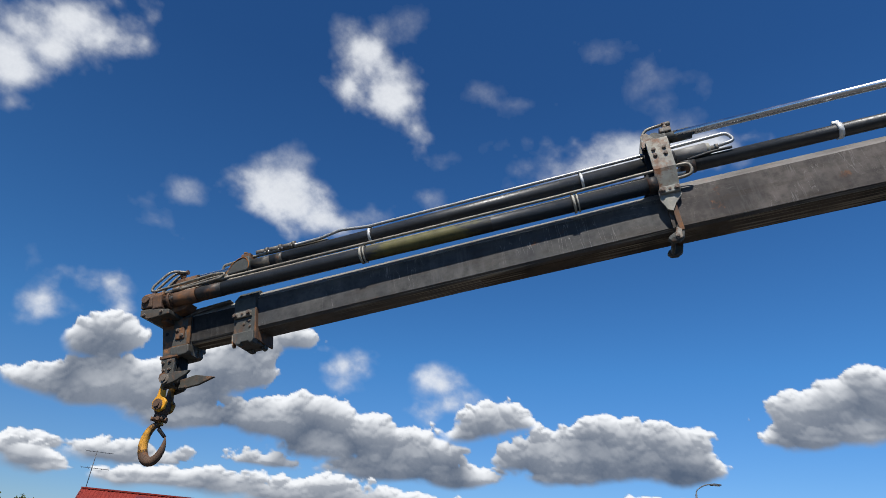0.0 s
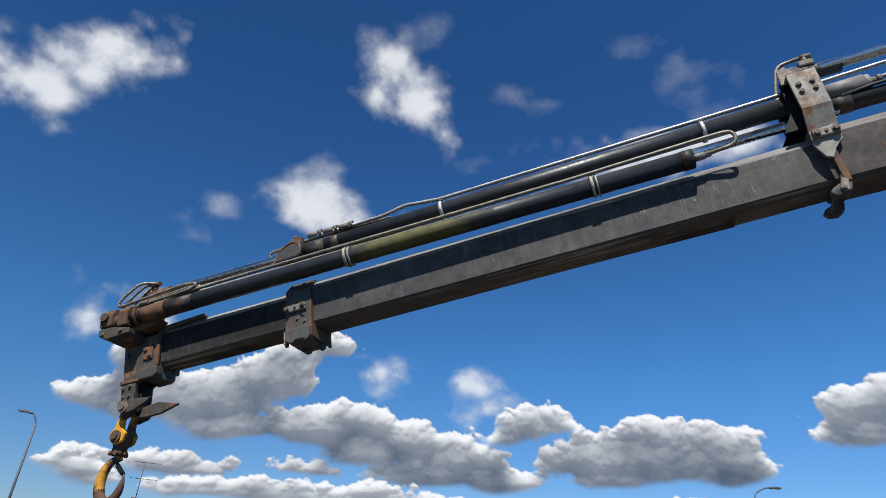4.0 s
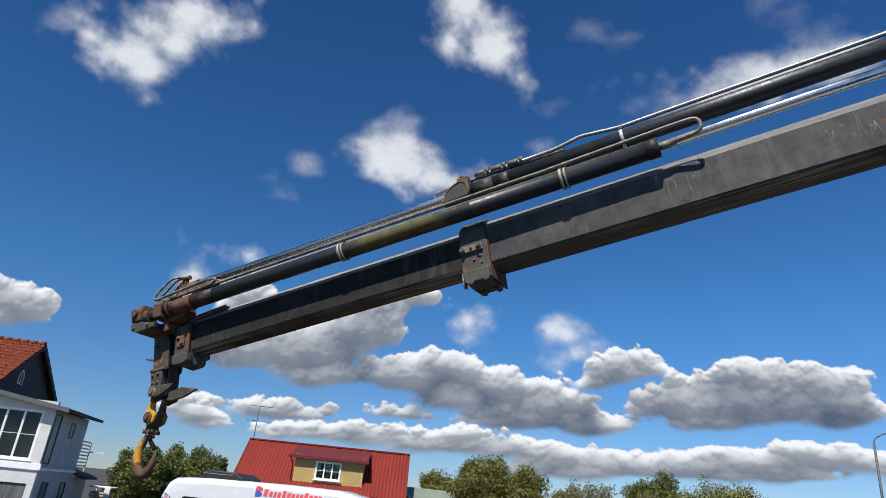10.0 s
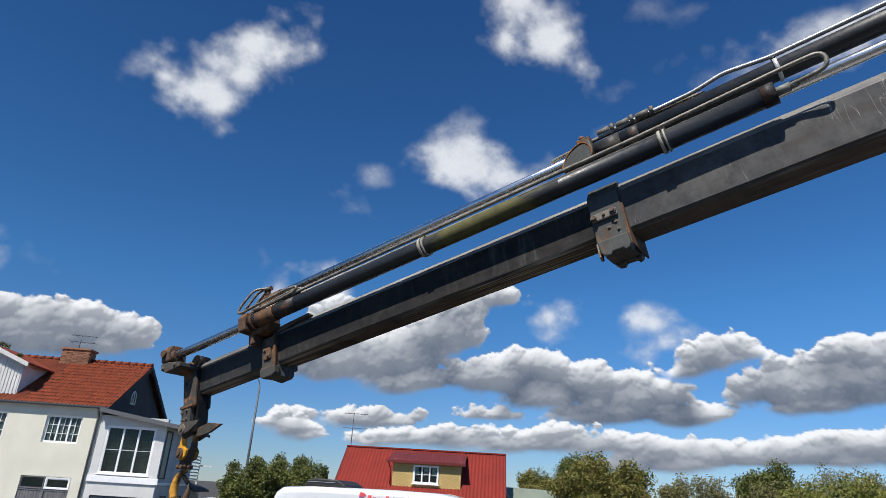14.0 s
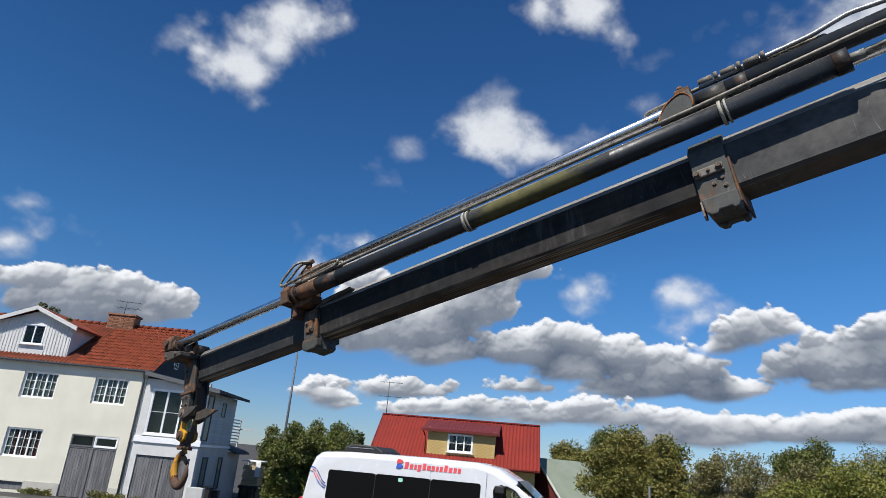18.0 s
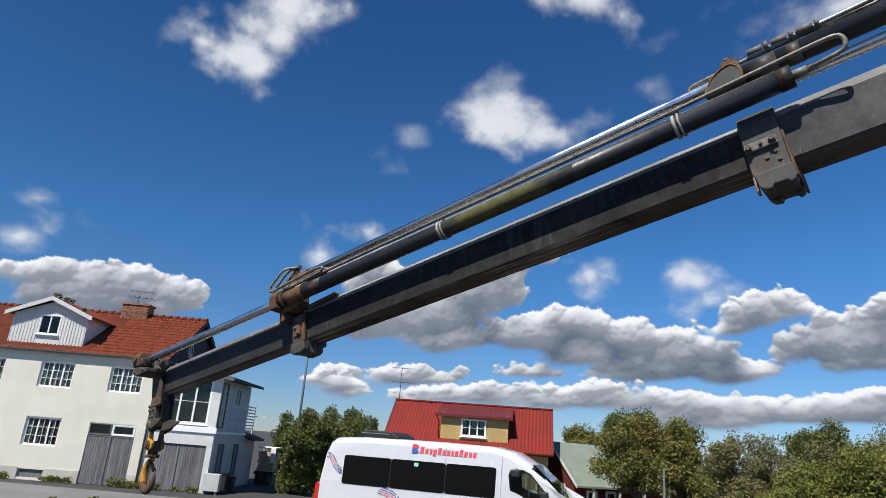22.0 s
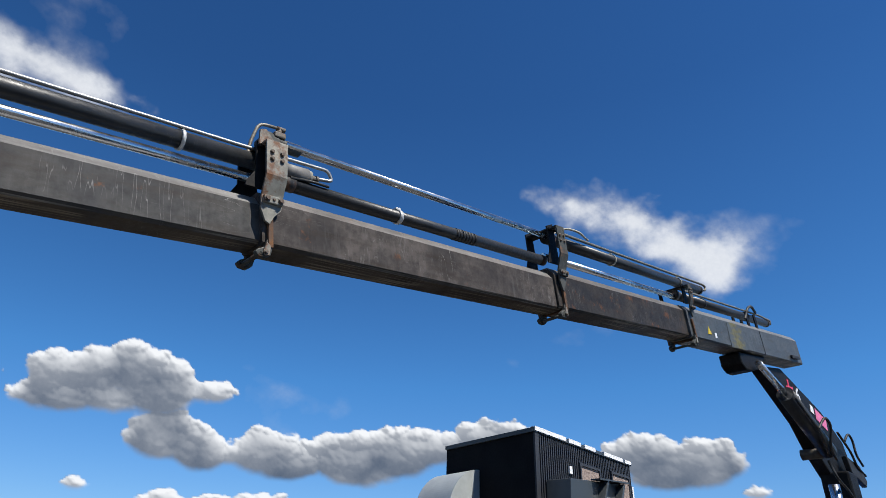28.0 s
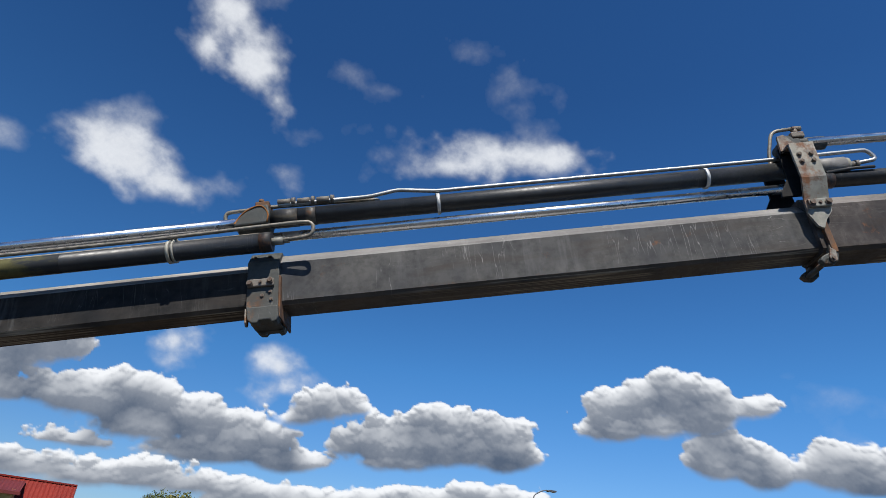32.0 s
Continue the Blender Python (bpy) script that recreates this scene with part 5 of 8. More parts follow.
box(bm, 0.25, 0.50, -0.72, -0.68, 1.1, 1.81, 0.01)
box(bm, -0.46, -0.42, 0.6, 0.66, 1.6, 1.82)
part("cover", bm, WHITE_PAINT, pl)

# ---- yellow brick house with red sheet roof ----
red = thing("brick_house", pose(-14.52, 29.94, 0, 0, 0, 12.8), "yellow brick house with corrugated red roof and wide dormer", "house")
ridged_roof("sheet_roof", -0.05, 7.50, (-2.35, 2.58), (0.0, 4.62), 0.16, 0.022, 0.0, SHEET_R, red, "corrugated red sheet roof", 1)
ridged_roof("sheet_roof", -0.05, 7.50, (2.35, 2.58), (0.0, 4.62), 0.16, 0.022, 0.0, SHEET_R, red, "corrugated red sheet roof", 1)
bm = B()
box(bm, -0.1, 7.55, -0.1, 0.1, 4.60, 4.66)
part("ridge_cap", bm, SHEET_R, red)
bm = B()
box(bm, 0.12, 7.34, -1.95, 1.95, 0, 2.75)
prism(bm, [(-1.95, 2.75), (0, 4.50), (1.95, 2.75)], "x", 0.12, 7.34)
part("wall", bm, BRICKY, red, "yellow brick wall")
bm = B()
for x in (-0.1, 7.50):
    prism(bm, [(-2.38, 2.50), (0.0, 4.54), (0.0, 4.66), (-2.38, 2.62)], "x", x, x + 0.05)
tube(bm, [(-0.1, -2.42, 2.55), (7.55, -2.42, 2.53)], 0.05, 6)
part("eaves_trim", bm, SHEET_D, red)
bm = B()
wall_with_holes(bm, 2.50, 5.54, 2.78, 4.02, -1.95, -1.83, [(3.42, 4.56, 3.08, 3.86)])
box(bm, 2.50, 2.62, -1.83, -0.3, 2.98, 4.1)
box(bm, 5.42, 5.54, -1.83, -0.3, 2.98, 4.1)
dm = part("dormer", bm, BRICKY, red, "yellow brick dormer")
bm = B()
box(bm, 0, 0.237, -0.006, 0, 0, 0.064)
_b = part("brick", bm, BRICKY, dm, at=pose(2.51, -1.95, 2.80))
for r in range(16):
    x = 2.51 - (0.12 if r % 2 else 0)
    while x < 5.30:
        z = 2.80 + r * 0.073
        if x > 2.45 and not (3.08 < x + 0.235 and x < 4.62 and 2.94 < z + 0.06 and z < 3.86 and 3.10 < x + 0.235 - 0.2 + 0.0 and x < 4.6) and (r or x > 2.52):
            twin(_b, pose(max(x, 2.505), -1.95, z))
        x += 0.246
window(dm, 3.42, 4.56, 3.08, 3.86, -1.93, 3, 1, 2, "window", 0.05)
bm = B()
for xx in (3.4, 3.83, 4.2):
    box(bm, xx + 0.06, xx + 0.26, -1.87, -1.86, 3.42, 3.80)
part("curtain", bm, CURTAIN, dm)
ridged_roof("dormer_roof", 2.25, 5.72, (-2.14, 3.99), (-0.25, 4.50), 0.13, 0.02, 0.0, SHEET_D, dm, "brown-red sheet roof", 1)
bm = B()
box(bm, 2.22, 5.75, -2.18, -2.12, 3.90, 4.01)
box(bm, 2.55, 5.5, -2.1, -1.94, 3.955, 3.985)
tube(bm, [(2.3, -2.18, 3.94), (2.34, -2.05, 3.8), (2.42, -1.99, 3.6), (2.42, -1.99, 3.0)], 0.03, 6)
part("eaves_board", bm, SHEET_D, dm)
window(red, 5.9, 6.9, 1.0, 2.0, -1.93, 2, 1, 2, "window", 0.05)
yagi(red, 0.06, 0.0, 4.55, 1.65, 1.1, 8)

# ---- red barn with grey-green roof ----
barn = thing("barn", pose(-6.69, 32.63, 0, 0, 0, 48), "dark red boarded barn with grey-green roof", "barn")
bm = B()
box(bm, -0.9, 5.4, -1.75, 1.75, 0, 1.55)
prism(bm, [(-1.75, 1.55), (0, 3.05), (1.75, 1.55)], "x", -0.9, 5.4)
part("wall", bm, FALU, barn, "dark red board wall")
for s in (-1, 1):
    bm = B()
    prism(bm, [(s * 2.05, 1.30), (0, 3.12), (0, 3.20), (s * 2.05, 1.38)], "x", -0.97, 5.6)
    part("roof", bm, GREENR, barn, "weathered grey-green roof")
bm = B()
prism(bm, [(-2.07, 1.28), (0, 3.10), (0, 3.22), (-2.07, 1.39)], "x", -1.01, -0.97)
prism(bm, [(2.07, 1.28), (0, 3.10), (0, 3.22), (2.07, 1.39)], "x", -1.01, -0.97)
part("barge_board", bm, WHITEWD, barn)
for x in (0.0, 1.5, 3.0, 4.5):
    bm = B()
    box(bm, x, x + 0.1, -2.0, -1.9, 0, 1.3)
    part("porch_post", bm, WHITEWD, barn)
bm = B()
for y in (-1.15, -0.75):
    box(bm, -0.93, -0.9, y, y + 0.06, 0.5, 1.42)
box(bm, -0.93, -0.9, -1.15, -0.69, 1.36, 1.42)
box(bm, -0.93, -0.9, -0.98, -0.94, 0.5, 1.42)
part("gable_window_frame", bm, WHITEWD, barn)
for x in (-0.2, 0.9, 2.6):
    window(barn, x, x + 0.6, 0.4, 1.2, -1.74, 1, 1, 2, "window", 0.06, None, None, False)
bm = B()
box(bm, 2.9, 3.25, -0.2, 0.2, 2.8, 3.65)
part("chimney", bm, BRICKR, barn)
far = thing("far_house", pose(16.2, 58.3, 0, 0, 0, 10), "distant house with a red roof", "house")
bm = B()
box(bm, -3, 5, -2.5, 2.5, 0, 2.6)
part("wall", bm, WHITEWD, far)
bm = B()
prism(bm, [(-3, 2.4), (0, 4.3), (3, 2.4)], "x", -3.3, 5.3)
part("roof", bm, TILE, far)


# ---- street lamps and a bare post ----
def street_lamp(x, y, h, turn, arm=1.1):
    t = thing("street_lamp", pose(x, y, 0, 0, 0, turn), "slim grey street lamp with a short angled arm", "street lamp", "street lamps")
    bm = B()
    tube(bm, [(0, 0, -0.1), (0, 0, h * 0.5), (0, 0, h - 0.55)], [0.075, 0.06, 0.045], 10)
    part("post", bm, LAMPGREY, t)
    bm = B()
    tube(bm, bend([(0, 0, h - 0.56), (0.05, 0, h - 0.35), (arm * 0.6, 0, h - 0.08), (arm, 0, h - 0.02)], 0.2), 0.03, 8)
    part("arm", bm, LAMPGREY, t)
    bm = B()
    prism(bm, [(arm - 0.1, h - 0.05), (arm + 0.1, h + 0.03), (arm + 0.5, h + 0.03), (arm + 0.52, h - 0.03), (arm + 0.0, h - 0.09)], "y", -0.09, 0.09, 0.015)
    hd = part("lamp_head", bm, LAMPGREY, t)
    bm = B()
    box(bm, arm + 0.05, arm + 0.45, -0.06, 0.06, h - 0.075, h - 0.05)
    part("lens", bm, CURTAIN, hd)
    return t


street_lamp(-18.9, 28.2, 7.7, 195, 0.35)
street_lamp(13.4, 31.9, 7.35, 12, 0.9)
street_lamp(26.1, 23.3, 5.1, -45, 1.0)
bm = B()
tube(bm, [(0, 0, 0), (0.02, 0, 2.45)], 0.035, 8)
solid("post", bm, LAMPGREY, "thin grey metal post in the hedge", "post", m=pose(-2.0, 24.87, 0))
bm = B()
tube(bm, [(0, 0, 0), (0, 0, 4.7)], 0.03, 6)
tube(bm, [(-0.3, 0, 4.4), (0.3, 0, 4.4)], 0.015, 5)
solid("mast", bm, GALV, "thin distant aerial mast", "mast", m=pose(25.5, 24.0, 0))
from mathutils.bvhtree import BVHTree

# ---- minibus: x forwards along its near side, y away, z up ----
BUSW = flat("bus_white", (0.63, 0.635, 0.64), 0.22, 0, 0.015, 3, 0.6)
BUSGREY = flat("bus_grey_plastic", (0.055, 0.057, 0.06), 0.55, 0, 0.1, 20)
CLEAR = pane("clear_door_glass")
TINT = glass("dark_tinted_glass", (0.002, 0.0022, 0.0026), 0.015)
REDLENS = flat("red_lens", (0.55, 0.02, 0.015), 0.2, 0, 0.05, 20, 0.5)
ORANGE = flat("orange_lens", (0.85, 0.25, 0.02), 0.25, 0, 0.05, 20, 0.5)
LIV_R = flat("coral_red_print", (0.72, 0.09, 0.10), 0.3)
LIV_B = flat("navy_blue_print", (0.035, 0.05, 0.20), 0.3)
LIV_M = flat("mid_blue_print", (0.06, 0.12, 0.50), 0.3)
LIV_G = flat("mint_sticker", (0.35, 0.68, 0.55), 0.4)
bus = thing("minibus", pose(-9.7, 16.7, 0, 0, 0, 5.6), "white minibus with dark windows and blue and red wave print", "minibus")
# side outline (x, z) with the roof curve and nose
SIDE = [(-0.84, 0.42), (-0.86, 0.95), (-0.80, 1.55), (-0.70, 2.20), (-0.60, 2.52), (-0.42, 2.64), (0.4, 2.70), (2.6, 2.72), (3.9, 2.70), (4.45, 2.60), (4.95, 2.33), (5.40, 1.95), (5.78, 1.60), (6.20, 1.54), (6.42, 1.45), (6.55, 1.20), (6.58, 0.70), (6.56, 0.42)]


def bus_body():
    bm = B()
    rings = []
    # the shell leans in towards the roof and the nose
    for y, inset in ((0.30, 0.0), (0.12, 0.03), (0.035, 0.10), (0.0, 0.22)):
        ring = []
        for x, z in SIDE:
            k = inset if z > 1.5 else inset * 0.25
            ring.append(bm.verts.new((x - (0.6 * k if x > 4.4 else (-0.4 * k if x < -0.5 else 0)), y if z < 2.0 else y + 0.06 * (z - 2.0), z - (k * 0.75 if z > 2.3 else k * 0.15 if z > 1 else 0))))
        rings.append(ring)
    far = [[bm.verts.new((v.co.x, 2.0 - v.co.y, v.co.z)) for v in r] for r in rings]
    seq = rings[::-1] + far
    n = len(SIDE)
    for a, b in zip(seq[:-1], seq[1:]):
        for i in range(n):
            f = bm.faces.new((a[i], a[(i + 1) % n], b[(i + 1) % n], b[i]))
            f.smooth = True
    ends = [bm.faces.new(seq[0]), bm.faces.new(seq[-1])]
    bmesh.ops.triangulate(bm, faces=ends)
    bmesh.ops.recalc_face_normals(bm, faces=bm.faces)
    return bm


def carve(ob, bm, mat):
    """Takes a hollow out of a mesh; its sides get their own material."""
    me = bpy.data.meshes.new("hollow")
    bmesh.ops.recalc_face_normals(bm, faces=bm.faces)
    bm.to_mesh(me)
    bm.free()
    me.materials.append(mat)
    tool = new("hollow", me)
    tool.matrix_world = bus.matrix_basis
    md = ob.modifiers.new("carve", "BOOLEAN")
    md.object, md.operation, md.solver = tool, "DIFFERENCE", "EXACT"
    md.material_mode = "TRANSFER"
    bpy.context.view_layer.update()
    got = bpy.data.meshes.new_from_object(ob.evaluated_get(bpy.context.evaluated_depsgraph_get()))
    ob.modifiers.clear()
    ob.data = got
    bpy.data.objects.remove(tool)


body = part("body", bus_body(), BUSW, bus, "glossy white bodywork")
DOOR_PANE = [(4.41, 1.70), (4.36, 2.05), (4.40, 2.17), (4.70, 2.19), (4.90, 2.11), (5.34, 1.64), (5.50, 1.47), (5.05, 1.48), (4.85, 1.52)]
skin = BVHTree.FromPolygons([v.co.copy() for v in body.data.vertices], [tuple(p.vertices) for p in body.data.polygons])
bm = B()
box(bm, 3.3, 5.25, 0.07, 1.93, 1.0, 2.22)
carve(body, bm, BUSGREY)
bm = B()
prism(bm, DOOR_PANE, "y", -0.3, 2.3)
carve(body, bm, BUSGREY)


def decal(name, outline, mat, parent, y=-0.006, t=0.008):
    bm = B()
    prism(bm, outline, "y", y, y + t)
    return part(name, bm, mat, parent)


def rounded(x0, x1, z0, z1, r=0.08, skew=0.0):
    out = []
    for cx, cz, a0 in ((x1 - r, z1 - r, 0), (x0 + r, z1 - r, 90), (x0 + r, z0 + r, 180), (x1 - r, z0 + r, 270)):
        for k in range(4):
            a = radians(a0 + 30 * k)
            z = cz + r * math.sin(a)
            out.append((cx + r * math.cos(a) + skew * (z - z0), z))
    return out


for x0, x1 in ((-0.12, 1.205), (1.225, 2.70), (2.72, 4.02)):
    w = decal("side_window", rounded(x0, x1, 1.47, 2.20, 0.06, 0.02), TINT, bus, -0.008, 0.02)
for y in (0.012, 1.98):
    decal("door_window", DOOR_PANE, CLEAR, bus, y, 0.006)
    bm = B()
    tube(bm, [Vector((x, y - 0.004, z)) for x, z in DOOR_PANE], 0.018, 6, True)
    part("window_seal", bm, RUBBER, bus)
    bm = B()
    box(bm, 4.86, 4.885, y - 0.006, y + 0.012, 1.52, 2.12)
    part("window_bar", bm, RUBBER, bus)
for y in (0.42, 1.40):
    bm = B()
    box(bm, 3.98, 4.16, y - 0.22, y + 0.22, 1.02, 1.78, 0.05)
    box(bm, 3.98, 4.10, y - 0.12, y + 0.12, 1.76, 1.98, 0.05)
    part("cab_seat", bm, BUSGREY, bus)
decal("rubber_sill", rounded(-0.85, 5.9, 0.72, 0.93, 0.04), BUSGREY, bus, -0.012, 0.03)
for x in (1.215, 2.71):
    decal("window_pillar", [(x - 0.008, 1.46), (x + 0.008, 1.46), (x + 0.022, 2.2), (x + 0.006, 2.2)], RUBBER, bus, -0.010, 0.01)
for pts in (((4.16, 0.75), (4.17, 2.5), (4.175, 2.5), (4.165, 0.75)), ((2.70, 2.22), (2.705, 2.6), (2.71, 2.6), (2.705, 2.22)), ((5.62, 0.8), (5.58, 1.42), (5.585, 1.42), (5.625, 0.8)), ((2.66, 0.75), (2.665, 1.46), (2.67, 1.46), (2.665, 0.75))):
    decal("door_seam", list(pts), BUSGREY, bus, -0.004, 0.006)
for x in (4.0, 4.45):
    bm = B()
    box(bm, x - 0.12, x + 0.12, -0.035, -0.005, 1.30, 1.335, 0.012)
    part("door_handle", bm, BUSGREY, bus)
bm = B()
box(bm, 4.44, 4.66, -0.24, -0.08, 2.02, 2.20, 0.03)
box(bm, 4.53, 4.59, -0.12, 0.02, 2.16, 2.22, 0.01)
part("mirror", bm, RUBBER, bus, "black door mirror")
bm = B()
box(bm, 5.16, 5.36, -0.20, -0.04, 1.42, 1.74, 0.03)
box(bm, 5.24, 5.34, -0.06, 0.03, 1.44, 1.50, 0.01)
part("mirror", bm, RUBBER, bus, "black door mirror")
bm = B()
prism(bm, [(-0.875, 0.95), (-0.86, 1.42), (-0.80, 1.46), (-0.74, 1.40), (-0.76, 0.95)], "y", -0.015, 0.16, 0.01)
part("tail_light", bm, REDLENS, bus, "red tail light")
bm = B()
prism(bm, [(0.12, 2.70), (0.25, 2.86), (0.45, 2.90), (1.05, 2.88), (1.28, 2.76), (1.3, 2.68)], "y", 0.25, 1.75, 0.03)
rf = part("roof_unit", bm, RUBBER, bus, "black roof air conditioner")
bm = B()
box(bm, 0.2, 1.0, 0.235, 0.25, 2.80, 2.815)
part("trim_strip", bm, GALV, rf)
bm = B()
prism(bm, [(4.93, 2.345), (4.975, 2.345), (5.425, 1.965), (5.80, 1.605), (5.76, 1.58), (5.38, 1.93)], "y", 0.085, 1.915, 0.006)
part("windscreen", bm, TINT, bus)
bm = B()
prism(bm, [(6.14, 1.32), (6.50, 1.26), (6.58, 1.02), (6.28, 1.04)], "y", -0.01, 0.30, 0.03)
part("headlight", bm, TINT, bus)
for x in (1.08, 5.55):
    wh = None
    for y in (0.14, 1.86):
        bm = B()
        cyl(bm, (x, y - 0.12, 0.35), (x, y + 0.12, 0.35), 0.35, 28)
        wh = part("wheel", bm, RUBBER, bus)
        bm = B()
        cyl(bm, (x, y - 0.13, 0.35), (x, y + 0.13, 0.35), 0.21, 20)
        part("rim", bm, GALV, wh)
    bm = B()
    tube(bm, [Vector((x + 0.43 * math.cos(a), -0.012, 0.36 + 0.43 * math.sin(a))) for a in np.linspace(-0.1, math.pi + 0.1, 19)], 0.03, 6)
    part("wheel_arch", bm, BUSGREY, bus)
    # black disc in place of the shaded hollow of the arch
    bm = B()
    pts = [(x + 0.41 * math.cos(a), 0.36 + 0.41 * math.sin(a)) for a in np.linspace(0, 2 * math.pi, 25)[:-1]]
    prism(bm, pts, "y", -0.008, 0.01)
    part("arch_shadow_gap", bm, RUBBER, bus)
# printed name and sign on the cant rail
bm = B()
x = 1.98
for wide, low, high in ((0.125, 0.0, 0.205), (0.105, 0.0, 0.15), (0.08, 0.0, 0.15), (0.11, -0.055, 0.15), (0.105, 0.0, 0.205), (0.105, 0.0, 0.15), (0.10, 0.0, 0.15), (0.08, 0.0, 0.15), (0.10, 0.0, 0.15), (0.11, 0.0, 0.205), (0.11, 0.0, 0.15), (0.095, 0.0, 0.15), (0.095, 0.0, 0.15)):
    prism(bm, [(x, low * 0.8), (x + wide * 0.8, low * 0.8), (x + wide * 0.8, high * 0.8), (x, high * 0.8)], "y", 0.0, 0.004)
    x += wide + 0.017
for v in bm.verts:
    # the bars follow the curve of the cant rail
    z = 2.395 + v.co.z
    px_ = v.co.x + 0.12 * v.co.z
    spot = skin.ray_cast(Vector((px_, -1.0, z)), Vector((0, 1, 0)))[0]
    v.co = (px_, (spot.y if spot else 0.05) - 0.012 + v.co.y, z)
lt = part("lettering", bm, LIV_R, bus)
lt["label"] = "row of plain red bars on the roof edge"
for dz, mat in ((0.12, LIV_R), (0.0, LIV_M)):
    bm = B()
    pts = [(1.76, 2.385 + dz), (1.86, 2.385 + dz), (1.93, 2.41 + dz), (1.94, 2.45 + dz), (1.90, 2.49 + dz), (1.78, 2.50 + dz)]
    prism(bm, pts, "y", 0.014 + dz * 0.1, 0.03 + dz * 0.1)
    part("sign_shape", bm, mat, bus)
decal("sticker", rounded(1.86, 1.98, 2.06, 2.15, 0.02), LIV_G, bus, -0.012, 0.004)
decal("sticker", rounded(3.98, 4.06, 1.03, 1.10, 0.01), ORANGE, bus, -0.012, 0.004)
decal("sticker", rounded(3.98, 4.06, 0.94, 1.01, 0.01), LIV_G, bus, -0.012, 0.004)


def wave(name, line, n, lanes, w=0.021):
    """Dashed bands that follow a wavy line on the side."""
    line = [Vector((x, 0, z)) for x, z in line]
    fine = bend(line, 0.4, 8)
    cum = [0.0]
    for a, b in zip(fine[:-1], fine[1:]):
        cum.append(cum[-1] + (b - a).length)
    rs = random.Random(7)

    def at(s):
        for i in range(len(fine) - 1):
            if cum[i + 1] >= s:
                t = (s - cum[i]) / max(1e-6, cum[i + 1] - cum[i])
                d = (fine[i + 1] - fine[i]).normalized()
                return fine[i].lerp(fine[i + 1], t), Vector((-d.z, 0, d.x))
        return fine[-1], Vector((0, 0, 1))
    for lane in range(lanes):
        s = rs.uniform(0, 0.1)
        off = (lane - (lanes - 1) / 2) * 0.056
        mats = (LIV_B, LIV_R, LIV_M, LIV_B)
        k = 0
        while s < cum[-1] - 0.05:
            ln = rs.uniform(0.10, 0.24)
            pts = []
            for q in range(5):
                p_, nrm = at(min(s + ln * q / 4, cum[-1]))
                pts.append((p_ + nrm * (off + w / 2), p_ + nrm * (off - w / 2)))
            outline = [(p_[0].x, p_[0].z) for p_ in pts] + [(p_[1].x, p_[1].z) for p_ in pts[::-1]]
            decal("print_dash", outline, mats[(lane + k * (1 if rs.random() < 0.4 else 0)) % 4], bus, -0.0105 if outline[0][1] < 2.0 else 0.0, 0.006)
            s += ln + rs.uniform(0.025, 0.05)
            k += 1


wave("tail", [(-0.66, 2.18), (-0.50, 2.15), (-0.38, 1.95), (-0.22, 1.80), (-0.14, 1.78)], 1, 3)
wave("side", [(0.92, 1.42), (1.15, 1.36), (1.38, 1.30), (1.62, 1.02), (1.95, 1.04), (2.35, 1.26), (2.75, 1.24), (3.15, 1.06), (3.5, 1.20), (3.85, 1.22), (4.15, 1.12), (4.5, 0.98), (5.1, 1.02), (5.9, 1.04), (6.3, 1.06)], 1, 4)

# ---- depot and its roof unit ----
BLACKW = surface("black_sheet_wall", (0.006, 0.0065, 0.008), (0.010, 0.0105, 0.012), 1.5, 30, 0.8, 0, 0.2)
BLACKW.node_tree.nodes["Principled BSDF"].inputs["Specular IOR Level"].default_value = 0.15
DARKRIB = surface("dark_ribbed_sheet", (0.035, 0.037, 0.042), (0.050, 0.052, 0.058), 1.5, 30, 0.5, 0, 0.1)
PEEL, _nt, _p = nodes_of("tarred_wall_with_flakes")
_v = coords(_nt, (1, 1, 0.5))
_f = noise_at(_nt, _v, 12.0, 6.0, 0.72)
_nt.links.new(mixc(_nt, ramp(_nt, _f, 0.61, 0.63), (0.004, 0.004, 0.0045), (0.45, 0.45, 0.44)), _p.inputs["Base Color"])
_p.inputs["Roughness"].default_value = 0.85
_p.inputs["Specular IOR Level"].default_value = 0.1
STONE = surface("exposed_pebble_panel", (0.36, 0.29, 0.25), (0.20, 0.15, 0.13), 22, 60, 0.9, 0, 0.6, blend=(0.45, 0.55), dist=0.006)
GREYM = flat("grey_hood_paint", (0.42, 0.45, 0.44), 0.45, 0.2, 0.06, 6)
GREYD = flat("dark_grey_duct", (0.065, 0.075, 0.08), 0.45, 0.3, 0.08, 6)
PARA = flat("pale_blue_grey_parapet", (0.26, 0.31, 0.35), 0.55, 0.1, 0.06, 3)
depot = thing("depot", pose(12.3, 5.0, 0, 0, 0, -24), "low flat-roofed depot with black flaking walls", "building")
bm = B()
box(bm, 0.0, 0.25, -22, 3.2, 0, 3.71)
box(bm, 0.0, 0.25, 3.2, 5.6, 0, 3.56)
box(bm, 0.25, 14, 5.35, 5.6, 0, 3.56)
part("wall", bm, PEEL, depot, "black wall with white flakes")
bm = B()
box(bm, 0.25, 14, -22, 5.35, 3.3, 3.5)
part("flat_roof", bm, BLACKW, depot)
bm = B()
box(bm, -0.04, 0.30, -22, 3.2, 3.71, 3.74)
part("coping", bm, DARKRIB, depot)
bm = B()
for k in range(60):
    y = -0.5 - random.uniform(0, 10)
    w = random.uniform(0.05, 0.3)
    box(bm, -0.06, 0.02 - 0.0, y, y + w, 3.705 + random.uniform(-0.03, 0.0), 3.75 + random.uniform(0, 0.03))
